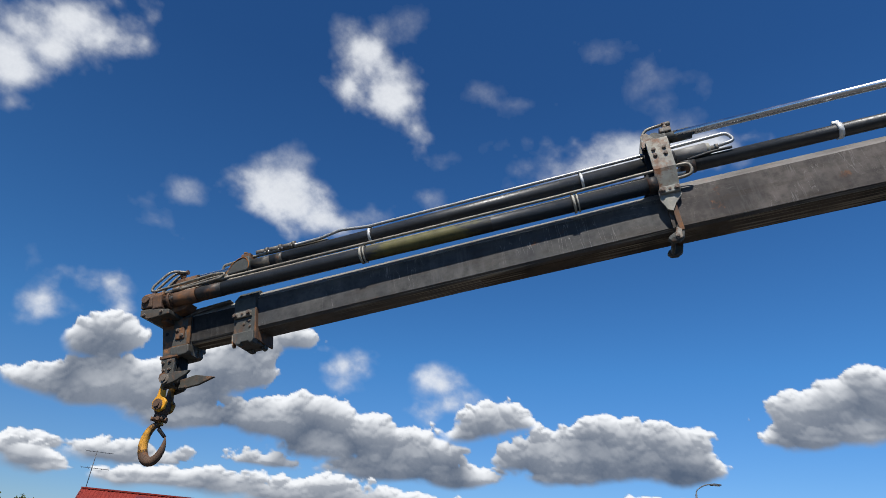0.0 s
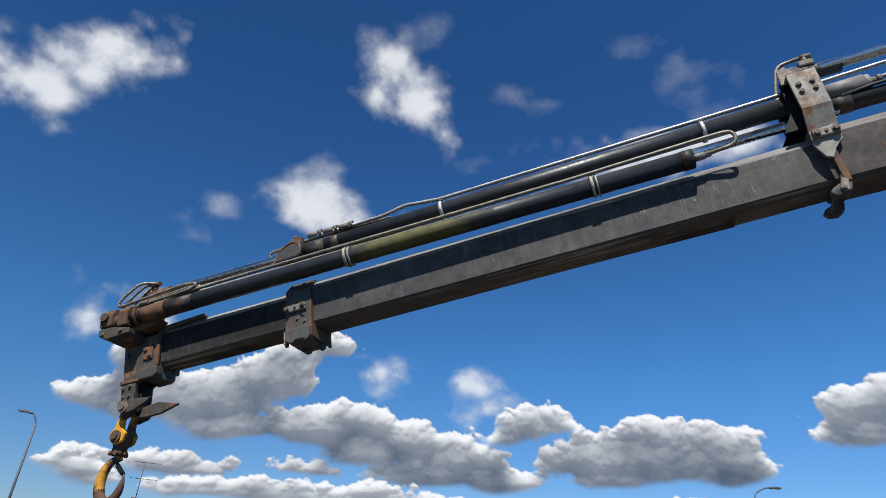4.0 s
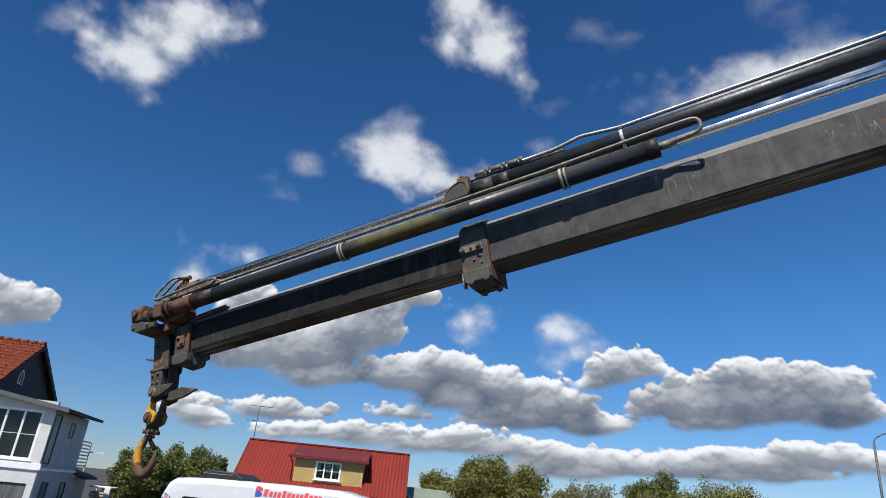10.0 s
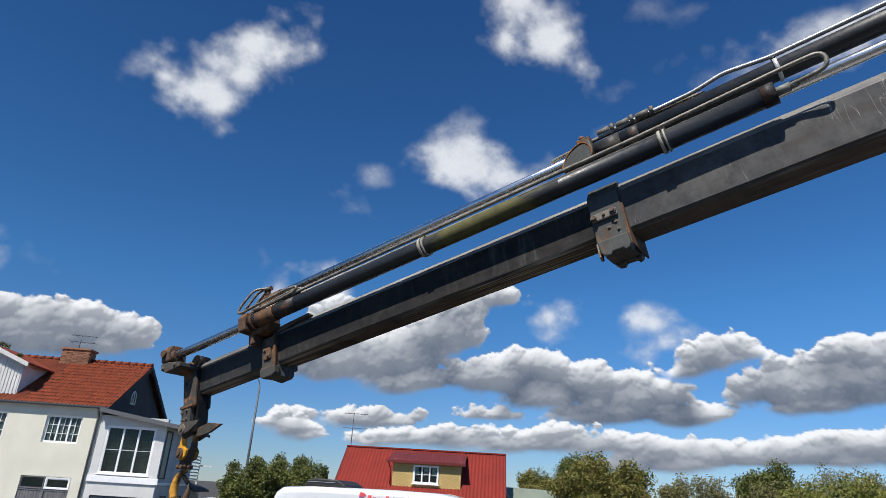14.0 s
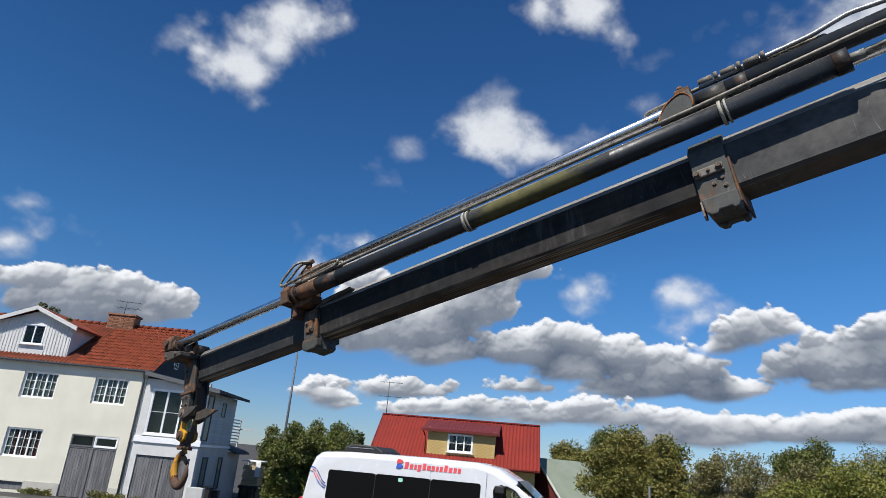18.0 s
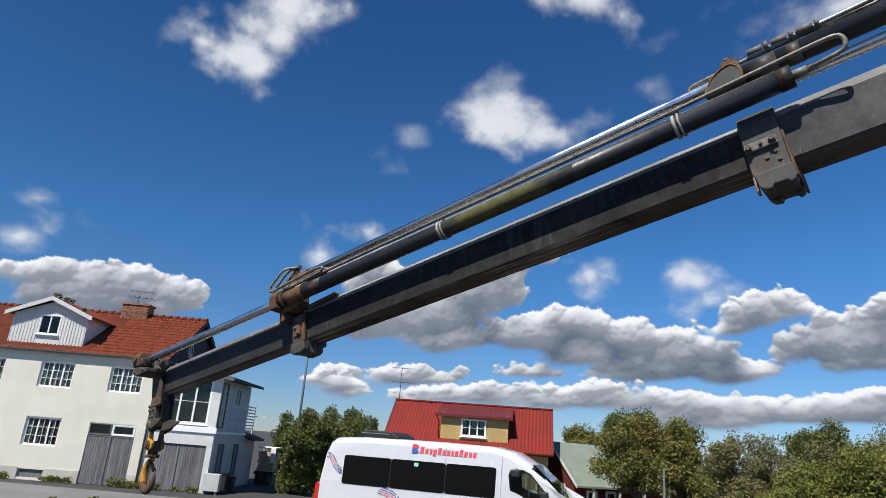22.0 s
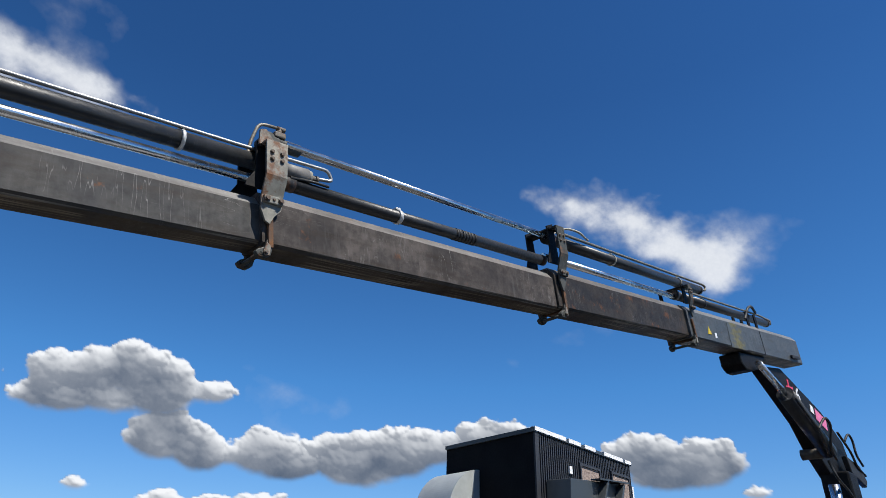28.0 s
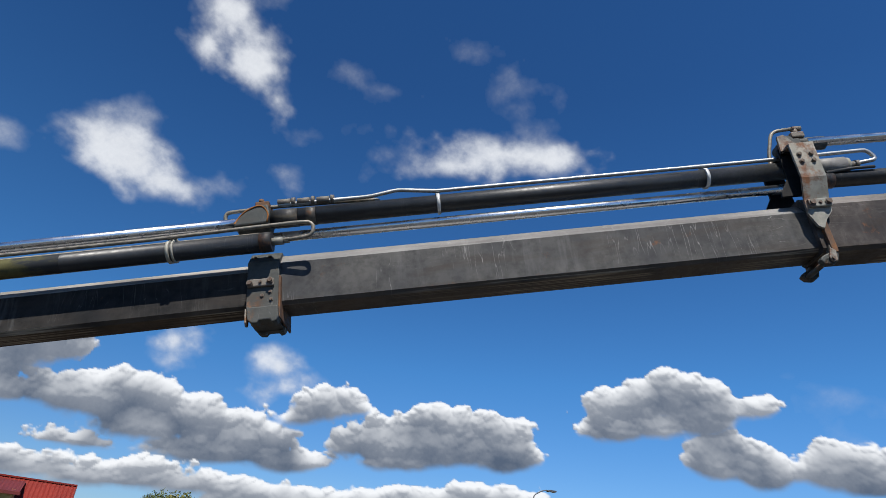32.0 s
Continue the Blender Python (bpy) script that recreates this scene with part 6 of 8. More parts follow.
tagged(part("torn_roofing_felt", bm, KERBM, depot), kind="stuff")
bm = B()
box(bm, 1.6, 1.75, -16, -3.9, 3.5, 4.02)
box(bm, 1.56, 1.80, -16, -3.9, 4.02, 4.06)
part("parapet", bm, PARA, depot, "pale blue-grey parapet")
bm = B()
box(bm, 1.57, 1.61, -6.7, -6.1, 3.62, 3.86)
part("parapet_vent", bm, GREYD, depot)
bm = B()
box(bm, 2.2, 4.5, -2.35, -1.9, 3.5, 4.35, 0.02)
box(bm, 2.2, 4.5, -4.3, -3.7, 3.5, 4.12, 0.02)
part("pale_duct", bm, WHITEWD, depot)
# roof unit: x along its lit side, y along its dark end
unit = thing("roof_cabin", pose(12.51, 5.14, 0, 0, 0, -12), "black ribbed plant room on the depot roof", "building")
e1 = Matrix.Rotation(radians(78), 4, "Z")
END = 2.91
bm = B()
# footprint: lit side 4.75 long, dark end 2.9 long leaning back
ux, uy = math.cos(radians(77.95)), math.sin(radians(77.95))
foot = [(0, 0), (4.75, 0), (4.75 + END * ux, END * uy), (END * ux, END * uy)]
prism(bm, foot, "z", 3.45, 5.90)
part("wall", bm, BLACKW, unit, "black sheet walls")
bm = B()
for k in range(53):
    box(bm, 0.02 + k * 0.09, 0.06 + k * 0.09, -0.03, 0.0, 3.7, 5.86)
part("rib", bm, DARKRIB, unit)
bm = B()
box(bm, -0.02, 0.14, -0.04, 0.0, 3.7, 5.9)
part("corner_flashing", bm, DARKRIB, unit)
bm = B()
for k, (a, b) in enumerate(((-0.04, 1.30), (1.42, 2.0), (2.2, 2.75), (3.2, 4.3), (4.4, 4.79))):
    box(bm, a, b, -0.07, 0.03, 5.88, 5.97)
part("white_edge_trim", bm, WHITE_PAINT, unit, "broken white edge trim")
bm = B()
box(bm, -0.04, 4.79, -0.06, 0.02, 5.86, 5.94)
prism(bm, [(-0.06, -0.06), (-0.0, -0.06), (END * ux, END * uy), (END * ux - 0.06, END * uy)], "z", 5.86, 5.95)
part("roof_edge", bm, GREYD, unit)
for a, b, z0, z1 in ((1.93, 2.85, 3.8, 5.45), (3.56, 4.50, 3.8, 5.50)):
    bm = B()
    box(bm, a, b, -0.05, 0.0, z0, z1)
    pn = part("pebble_panel", bm, STONE, unit, "exposed pebble panel")
    bm = B()
    for p_, q, c, d in ((a - 0.05, b + 0.05, z1, z1 + 0.06), (a - 0.05, a, z0, z1), (b, b + 0.05, z0, z1)):
        box(bm, p_, q, -0.08, 0.0, c, d)
    part("panel_frame", bm, DARKRIB, pn)
bm = B()
box(bm, 4.72, 4.80, -0.05, 0.3, 3.7, 5.35)
part("pale_corner_post", bm, WHITE_PAINT, unit)
# louvred duct on the lit side
bm = B()
prism(bm, [(0.30, 4.28), (0.36, 4.92), (2.75, 5.10), (2.35, 4.36)], "y", -0.62, -0.05, 0.01)
duct = part("duct_box", bm, GREYD, unit, "dark grey duct box with open louvres")
for a in (1.35, 2.15):
    bm = B()
    prism(bm, [(a, 4.40), (a + 0.38, 5.06), (a + 0.46, 5.06), (a + 0.08, 4.40)], "y", -0.80, -0.62, 0.006)
    part("louvre", bm, GREYD, duct)
    bm = B()
    box(bm, a + 0.2, a + 0.85, -0.75, -0.73, 4.66, 4.70)
    part("cross_bar", bm, GALV, duct)
bm = B()
prism(bm, [(1.30, 5.00), (2.77, 5.10), (2.77, 5.13), (1.30, 5.03)], "y", -0.82, -0.6)
part("hood_lip", bm, GREYD, duct)
bm = B()
tube(bm, [(0.9, -0.3, 4.3), (0.95, -0.25, 3.75)], 0.05, 8)
tube(bm, bend([(2.3, -0.3, 4.4), (2.2, -0.3, 4.1), (2.0, -0.2, 3.75)], 0.1), 0.03, 8)
part("duct_leg", bm, RUBBER, duct)
bm = B()
box(bm, 1.38, 1.50, -0.07, -0.03, 5.2, 5.36)
part("white_plate", bm, WHITE_PAINT, unit)
# curved intake hood on the dark end
hood = new("intake_hood")
hood.parent = unit
hood.matrix_basis = pose(0, 0, 0, 0, 0, 77.95)
arc = [(0.90 * math.sin(a), 4.22 + 1.05 * math.cos(a)) for a in np.linspace(0, radians(84), 28)]
bm = B()
prism(bm, [(y_, z_) for y_, z_ in arc] + [(0.90, 4.16), (0.0, 4.16)], "x", 1.72, 2.95)
part("hood_shell", bm, GREYM, hood, "pale grey curved intake hood")

# ---- blue truck with stake body: y forwards, x away ----
BLUE = flat("cab_blue", (0.004, 0.070, 0.27), 0.22, 0, 0.05, 6, 0.2)
BLUE_W = worn_steel("faded_blue_steel", (0.12, 0.19, 0.27), (0.18, 0.26, 0.33), 0.35, 0.6, 0.3, (0.2, 0.22, 0.22))
PLANK = surface("old_bed_planks", (0.42, 0.34, 0.25), (0.33, 0.26, 0.19), 4, 30, 0.85, 0, 0.4, (1, 0.4, 4), vary=0.15)
SLING = flat("green_sling", (0.02, 0.30, 0.12), 0.8, 0, 0.2, 60)
truck = thing("truck", pose(6.02, -0.39, 0, 0, 0, -24), "blue flatbed truck with sleeper cab, beacons and upright stakes", "truck")
CX0, CX1 = 0.35, 2.75
bm = B()
prism(bm, [(0.98, 0.9), (0.96, 3.17), (1.02, 3.25), (1.32, 3.31), (1.66, 3.37), (2.1, 3.41), (2.75, 3.42), (3.14, 3.36), (3.28, 3.10), (3.42, 2.3), (3.45, 0.9)], "x", CX0, CX1, 0.06)
cab = part("cab", bm, BLUE, truck, "glossy blue sleeper cab")
bm = B()
prism(bm, [(2.50, 2.35), (2.47, 3.12), (2.56, 3.20), (3.02, 3.22), (3.10, 3.12), (3.22, 2.35)], "x", CX0 - 0.012, CX0 + 0.02, 0.008)
part("side_window", bm, TINT, cab)
bm = B()
prism(bm, [(2.44, 2.3), (2.41, 3.16), (2.52, 3.26), (3.06, 3.27), (3.16, 3.14), (3.29, 2.3)], "x", CX0 - 0.006, CX0 + 0.01)
part("window_seal", bm, RUBBER, cab)
# rounded corner fairing with the meshed wedge in front of it
bm = B()
prism(bm, [(1.62, 2.2), (1.63, 3.28), (1.67, 3.42), (1.76, 3.52), (1.86, 3.545), (1.99, 3.54), (2.0, 3.30), (1.93, 2.2)], "x", CX0 - 0.03, CX0 + 0.45, 0.04)
part("side_fairing", bm, BUSGREY, cab, "dark grey rounded corner fairing")
bm = B()
prism(bm, [(1.80, 2.2), (1.82, 3.40), (1.86, 3.45), (1.90, 3.40), (1.86, 2.2)], "x", CX0 - 0.038, CX0 - 0.02, 0.01)
part("fairing_groove", bm, RUBBER, cab)
bm = B()
prism(bm, [(1.98, 3.30), (1.98, 3.535), (2.10, 3.525), (2.34, 3.42), (2.54, 3.33), (2.52, 3.30)], "x", CX0 - 0.02, CX0 + 0.5, 0.01)
vis = part("grille_cover", bm, RUBBER, cab, "black meshed wedge on the cab roof")
for k in range(11):
    bm = B()
    top = 3.515 - max(0, k - 2) * 0.0205
    box(bm, CX0 - 0.028, CX0 - 0.02, 2.01 + k * 0.045, 2.025 + k * 0.045, 3.315, top)
    part("grille_slat", bm, BUSGREY, vis)
for y0, y1, z0, z1, x0, x1 in ((2.52, 2.88, 3.43, 3.56, 0.55, 0.85), (2.06, 2.36, 3.55, 3.68, 0.75, 1.2)):
    bm = B()
    prism(bm, [(y0, z0), (y0 + 0.02, z1), (y1 - 0.06, z1 - 0.02), (y1, z0)], "x", x0, x1, 0.02)
    bc = part("beacon", bm, ORANGE, cab, "orange warning beacon")
    bm = B()
    box(bm, x0 - 0.01, x1 + 0.01, y0 - 0.02, y1 + 0.02, z0 - 0.05, z0 - 0.002, 0.01)
    part("beacon_base", bm, GALV, bc)
bm = B()
prism(bm, [(2.40, 3.42), (2.42, 3.50), (2.50, 3.535), (2.51, 3.42)], "x", 0.56, 0.84, 0.01)
part("beacon_cover", bm, WHITE_PAINT, cab)
bm = B()
prism(bm, [(1.72, 3.45), (1.73, 3.56), (1.92, 3.63), (2.04, 3.66), (2.05, 3.45)], "x", 0.75, 1.0, 0.02)
part("roof_box", bm, WHITE_PAINT, cab, "white housing behind the beacon")
bm = B()
tube(bm, [(0.8, 3.06, 3.33), (0.78, 2.98, 3.72)], 0.006, 5)
part("aerial", bm, RUBBER, cab)
bm = B()
box(bm, CX0 - 0.02, CX0 + 0.06, 0.945, 1.02, 3.06, 3.20, 0.01)
part("marker_light", bm, REDLENS, cab, "red marker light")
bm = B()
box(bm, CX0 - 0.015, CX0 + 0.05, 0.95, 1.015, 2.95, 3.055, 0.01)
part("marker_light", bm, ORANGE, cab, "orange marker light")
bm = B()
prism(bm, [(3.09 + 0.075 * math.cos(k * 0.5236), 3.28 + 0.10 * math.sin(k * 0.5236)) for k in range(12)], "x", CX0 - 0.24, CX0 - 0.17, 0.015)
box(bm, CX0 - 0.2, CX0 + 0.02, 3.07, 3.10, 3.18, 3.21)
part("cab_mirror", bm, RUBBER, cab, "round black mirror")
# dark strips draw the shade line of the folds in the bodywork
bm = B()
prism(bm, [(1.02, 2.90), (1.02, 2.92), (1.55, 3.02), (1.55, 3.00)], "x", CX0 - 0.004, CX0 + 0.01)
prism(bm, [(1.05, 3.05), (1.05, 3.065), (1.50, 3.15), (1.50, 3.135)], "x", CX0 - 0.004, CX0 + 0.01)
part("body_crease", bm, DARKSTEEL, cab)
bm = B()
cyl(bm, (0.06, 0.69, 3.33), (0.06, 0.69, 3.71), 0.046, 20)
st = part("exhaust_pipe", bm, CHROME, truck, "polished upright exhaust pipe")
bm = B()
cyl(bm, (0.06, 0.69, 1.2), (0.06, 0.69, 3.34), 0.10, 20)
part("muffler", bm, RUBBER, st)
# chassis, bed, headboard
bm = B()
box(bm, 0.7, 1.8, -6.0, 3.2, 0.75, 1.05)
part("chassis", bm, DARKSTEEL, truck)
for y in (2.6, -3.6, -4.9):
    for x in (0.35, 2.25):
        bm = B()
        cyl(bm, (x - 0.17, y, 0.52), (x + 0.17, y, 0.52), 0.52, 28)
        wh = part("wheel", bm, RUBBER, truck)
        bm = B()
        cyl(bm, (x - 0.18, y, 0.52), (x + 0.18, y, 0.52), 0.28, 20)
        part("rim", bm, GALV, wh)
bm = B()
box(bm, 0.0, 2.5, -6.2, 0.5, 1.10, 1.30)
part("bed_floor", bm, PLANK, truck)
hb = new("headboard")
hb.parent = truck
bm = B()
for x in (-0.02, 0.54):
    prism(bm, [(0.62, 3.38), (0.56, 3.38), (0.30, 2.6), (0.36, 2.6)], "x", x, x + 0.06, 0.005)
box(bm, -0.02, 0.60, 0.56, 0.63, 3.31, 3.38, 0.008)
part("headboard_frame", bm, BLUE_W, hb, "faded blue toothed headboard frame")
bm = B()
for k in range(11):
    prism(bm, [(-0.01 + k * 0.056, 3.375), (0.017 + k * 0.056, 3.425), (0.040 + k * 0.056, 3.375)], "y", 0.58, 0.61)
part("tooth", bm, BLUE_W, hb)
for k, (z0, z1) in enumerate(((2.72, 2.90), (2.91, 3.09))):
    bm = B()
    box(bm, -0.03, 0.03, -6.2, 0.52, z0, z1, 0.006)
    part("side_board", bm, PLANK if k else BLUE_W, truck, "worn wooden side board" if k else "faded blue side board")
bm = B()
box(bm, -0.045, 0.045, -6.2, 0.54, 3.09, 3.15, 0.008)
part("side_rail", bm, BLUE_W, truck)
bm = B()
box(bm, 0.0, 0.06, -6.2, 0.5, 1.3, 2.72)
box(bm, 2.44, 2.5, -6.2, 0.5, 1.3, 3.0)
part("side_panel", bm, BLUE_W, truck)
for k in range(5):
    bm = B()
    tube(bm, bend([(-0.05, 0.45 - k * 0.07, 3.16), (-0.07, 0.44 - k * 0.07, 2.95), (-0.05, 0.42 - k * 0.07, 2.8)], 0.08), 0.012, 6)
    part("rope_hook", bm, RUBBER, truck)
bm = B()
tube(bm, bend([(-0.06, 0.28, 3.12), (-0.10, 0.26, 2.95), (-0.06, 0.16, 2.85), (-0.09, 0.22, 2.7)], 0.08), 0.035, 8)
part("sling", bm, SLING, truck, "green lifting sling")
# stakes
STAKETIP = surface("scuffed_zinc", (0.36, 0.355, 0.33), (0.25, 0.245, 0.23), 9, 40, 0.6, 0.2, 0.2)
STAKEM = surface("weathered_zinc", (0.40, 0.395, 0.37), (0.27, 0.265, 0.25), 6, 40, 0.65, 0.2, 0.2)
for x, y, top, brown in ((0.0, 0.02, 4.08, 0), (2.4, 0.23, 4.20, 1), (2.4, -0.02, 4.10, 0), (0.0, -1.22, 4.08, 0), (2.4, -1.09, 4.22, 1), (2.4, -1.9, 4.15, 0)):
    bm = B()
    cyl(bm, (x, y, 1.2), (x, y, top), 0.028 if not brown else 0.025, 14)
    sk = part("stake", bm, RUSTY if brown else STAKEM, truck, "rusty brown stake with a loop" if brown else "pale galvanised steel stake")
    bm = B()
    if brown:
        tube(bm, bend([(x, y - 0.045, top - 0.1), (x, y - 0.045, top + 0.10), (x, y + 0.045, top + 0.10), (x, y + 0.045, top - 0.1)], 0.04), 0.012, 8)
        part("loop", bm, RUSTY, sk)
    else:
        cyl(bm, (x, y, top - 0.14), (x, y, top + 0.005), 0.0285, 14)
        part("stake_tip", bm, STAKETIP, sk)


# ---- loader crane: x runs along the boom towards its elbow, y away from the viewer, z up ----
CRANE_POSE = pose(-0.842, 2.707, 3.541, 0, -10.375, -18.47)
crane = thing("loader_crane", CRANE_POSE, "worn dark grey telescopic loader crane mounted behind a truck cab", "crane")


def section_outline(y0, y1, z0, z1, top, low=0.012):
    """Boom box with chamfered upper edges and slightly broken lower ones."""
    return [(y0, z0 + low), (y0, z1 - top), (y0 + top * 0.8, z1), (y1 - top * 0.8, z1), (y1, z1 - top), (y1, z0 + low), (y1 - low, z0), (y0 + low, z0)]


def boom_section(name, x0, x1, y0, y1, z0, z1, top, mat, parent, label, wall=0.008):
    bm = B()
    prism(bm, section_outline(y0, y1, z0, z1, top), "x", x0, x1)
    return part(name, bm, mat, parent, label)


def bolt_mesh(r=0.007, h=0.008):
    bm = B()
    cyl(bm, (0, 0, 0), (0, -h * 0.4, 0), r * 1.35, 12)
    cyl(bm, (0, -h * 0.4, 0), (0, -h, 0), r, 6)
    return bm


def clamp_ring(name, x, y, z, r, parent, mat=TIE, w=0.012):
    bm = B()
    cyl(bm, (x - w / 2, y, z), (x + w / 2, y, z), r + 0.004, 24)
    box(bm, x - w * 0.7, x + w * 0.7, y - 0.012, y + 0.012, z + r + 0.002, z + r + 0.014, 0.002)
    return part(name, bm, mat, parent)


def bracket(x, y0, y1, zt, parent, scale=1.0, mat=BRACKET, wide=1.0):
    """Bent strap plate that guides the cylinders, with its lug and foot."""
    s, w = scale, scale * wide
    fr = y0 - 0.012
    out = 0.030 * s
    fold = zt - 0.150 * s
    bm = B()
    prism(bm, [(x - 0.040 * w, zt - 0.002), (x + 0.050 * w, zt), (x + 0.046 * w, fold), (x - 0.042 * w, fold)], "y", fr - 0.010 - out, fr - out, 0.0015)
    low = B()
    prism(low, [(x - 0.042 * w, fold), (x + 0.046 * w, fold), (x + 0.040 * w, zt - 0.235 * s), (x + 0.036 * w, zt - 0.272 * s), (x + 0.006 * w, zt - 0.304 * s), (x - 0.012 * w, zt - 0.335 * s), (x - 0.030 * w, zt - 0.326 * s), (x - 0.048 * w, zt - 0.278 * s), (x - 0.046 * w, zt - 0.225 * s)], "y", fr - 0.010, fr)
    # the lower half folds back to the boom
    for v in low.verts:
        v.co.y -= out * max(0.0, 1 - (fold - v.co.z) / (0.085 * s))
    tmp = bpy.data.meshes.new("fold")
    low.to_mesh(tmp)
    low.free()
    bm.from_mesh(tmp)
    bpy.data.meshes.remove(tmp)
    box(bm, x - 0.040 * w, x + 0.048 * w, fr - out, fr + 0.06, zt - 0.010, zt - 0.001)
    plate = part("strap_plate", bm, mat, parent, "grey strap plate with rust and rivets")
    b = part("bolt", bolt_mesh(), BOLT, plate, at=pose(x - 0.018 * w, fr - 0.010 - out, zt - 0.052 * s))
    for dx, dz in ((0.024, -0.052), (-0.018, -0.082), (0.024, -0.082)):
        twin(b, pose(x + dx * w, fr - 0.010 - out, zt + dz * s))
    bm = B()
    box(bm, x - 0.042 * w, x + 0.038 * w, fr - 0.024, fr - 0.008, zt - 0.258 * s, zt - 0.226 * s, 0.004)
    part("keeper_bar", bm, mat, plate)
    for dx in (-0.030, 0.026):
        twin(b, pose(x + dx * w, fr - 0.024, zt - 0.242 * s) @ Matrix.Diagonal((1.35, 1.2, 1.35, 1)), plate)
    twin(b, pose(x - 0.002 * w, fr - 0.022, zt - 0.242 * s) @ Matrix.Diagonal((0.8, 0.8, 0.8, 1)), plate)
    # cheeks that hold the barrels
    bm = B()
    for ya, yb in ((fr + 0.012, fr + 0.022), (y1 - 0.01, y1)):
        prism(bm, [(x - 0.098 * w, zt - 0.190 * s), (x - 0.094 * w, zt - 0.172 * s), (x - 0.056 * w, zt - 0.115 * s), (x - 0.052 * w, zt + 0.01 * s), (x + 0.02 * w, zt + 0.03 * s), (x + 0.03 * w, zt - 0.190 * s)], "y", ya, yb, 0.001)
    box(bm, x - 0.05 * w, x + 0.035 * w, fr, y1, zt - 0.016, zt - 0.002, 0.002)
    part("cheek_plate", bm, DARKSTEEL, parent)
    if wide == 1.0:
        bm = B()
        prism(bm, [(x - 0.052 * w, zt - 0.01 * s), (x - 0.046 * w, zt + 0.056 * s), (x - 0.02 * w, zt + 0.064 * s), (x + 0.02 * w, zt + 0.01 * s)], "y", fr - 0.004, fr + 0.006, 0.001)
        part("ear_plate", bm, mat, parent)
    return plate


def lug(x, y0, y1, z0, parent, s=1.0):
    """Collar rim round the section with the hook-shaped stop under it."""
    bm = B()
    prism(bm, [(y0 - 0.016, z0 - 0.012), (y0 - 0.016, z0 + 0.12 * s), (y0 - 0.001, z0 + 0.12 * s), (y0 - 0.001, z0 + 0.003), (y1 + 0.001, z0 + 0.003), (y1 + 0.001, z0 + 0.12 * s), (y1 + 0.016, z0 + 0.12 * s), (y1 + 0.016, z0 - 0.012)], "x", x - 0.006, x + 0.014, 0.002)
    rim = part("collar_rim", bm, RUSTY, parent, "rusty collar rim")
    k = 0.88 * s
    hook = [(x + 0.016 * k, z0 + 0.05), (x + 0.016 * k, z0 - 0.014 * k), (x + 0.006 * k, z0 - 0.046 * k), (x - 0.018 * k, z0 - 0.062 * k), (x - 0.050 * k, z0 - 0.058 * k), (x - 0.064 * k, z0 - 0.040 * k), (x - 0.052 * k, z0 - 0.026 * k), (x - 0.020 * k, z0 - 0.012 * k), (x - 0.006 * k, z0 + 0.03)]
    bm = B()
    prism(bm, hook, "y", y0 - 0.012, y0 + 0.012, 0.004)
    prism(bm, hook, "y", y1 - 0.03, y1 - 0.006, 0.004)
    cyl(bm, (x - 0.040 * k, y0 - 0.012, z0 - 0.046 * k), (x - 0.040 * k, y1 - 0.025, z0 - 0.046 * k), 0.009, 12)
    part("stop_lug", bm, COLLAR, parent)
    bm = B()
    prism(bm, [(x - 0.014, z0 + 0.005), (x + 0.002, z0 - 0.008), (x - 0.004, z0 - 0.05 * k), (x - 0.022, z0 - 0.056 * k), (x - 0.028, z0 - 0.036 * k)], "y", y0 - 0.020, y0 - 0.013, 0.002)
    latch = part("lug_cheek", bm, BRACKET, parent, "bare grey worn cheek")
    part("bolt", bolt_mesh(0.006, 0.006), BOLT, latch, at=pose(x - 0.018, y0 - 0.020, z0 - 0.040 * k))
    return rim


def barrel(name, x0, x1, y, z, r, parent, label, cap=0.05, mat=CYL):
    bm = B()
    cyl(bm, (x0, y, z), (x1, y, z), r, 28)
    body = part(name, bm, mat, parent, label)
    bm = B()
    cyl(bm, (x0 - 0.012, y, z), (x0 + cap, y, z), r + 0.003, 28)
    part("gland", bm, RUST_FADE, body)
    bm = B()
    cyl(bm, (x1 - cap * 0.6, y, z), (x1 + 0.008, y, z), r + 0.0015, 28)
    part("end_cap", bm, RUST_FADE, body)
    return body


def rod(x0, x1, y, z, r, parent):
    bm = B()
    cyl(bm, (x0, y, z), (x1, y, z), r, 24)
    return part("piston_rod", bm, CHROME, parent, "polished chrome piston rod")


def pipe(name, pts, r, parent, mat=PIPE, radius=0.02, seg=8):
    bm = B()
    tube(bm, bend(pts, radius), r, seg)
    return part(name, bm, mat, parent)


TO_CRANE = CRANE_POSE.inverted()
# fixed sections, from the elbow outwards; the outermost one droops a little in its guide
jib = boom_section("jib_section", 5.36, 7.93, -0.03, 0.165, -0.045, 0.210, 0.05, JIB, crane, "dark blue-grey jib box with a faded yellow smear")
for v in jib.data.vertices:
    if v.co.x > 7 and v.co.z < 0.1:
        v.co.z -= 0.040
boom_section("boom_section", 3.70, 5.45, -0.012, 0.152, -0.036, 0.212, 0.05, BOOM_DARK, crane, "dark grey boom section with brown rust near its end")
boom_section("boom_section", 1.87, 3.80, 0.0, 0.145, -0.040, 0.184, 0.045, BOOM_BROWN, crane, "scratched dark grey boom section")
DROOP = pose(0, 0, -0.018, 0, -1.17, 0)
outer = boom_section("boom_section", 0.0, 2.05, 0.02, 0.145, -0.048, 0.147, 0.042, BOOM, crane, "scuffed grey boom section with bright scratches")
outer.matrix_basis = DROOP
lug(1.893, 0.0, 0.145, -0.040, crane)
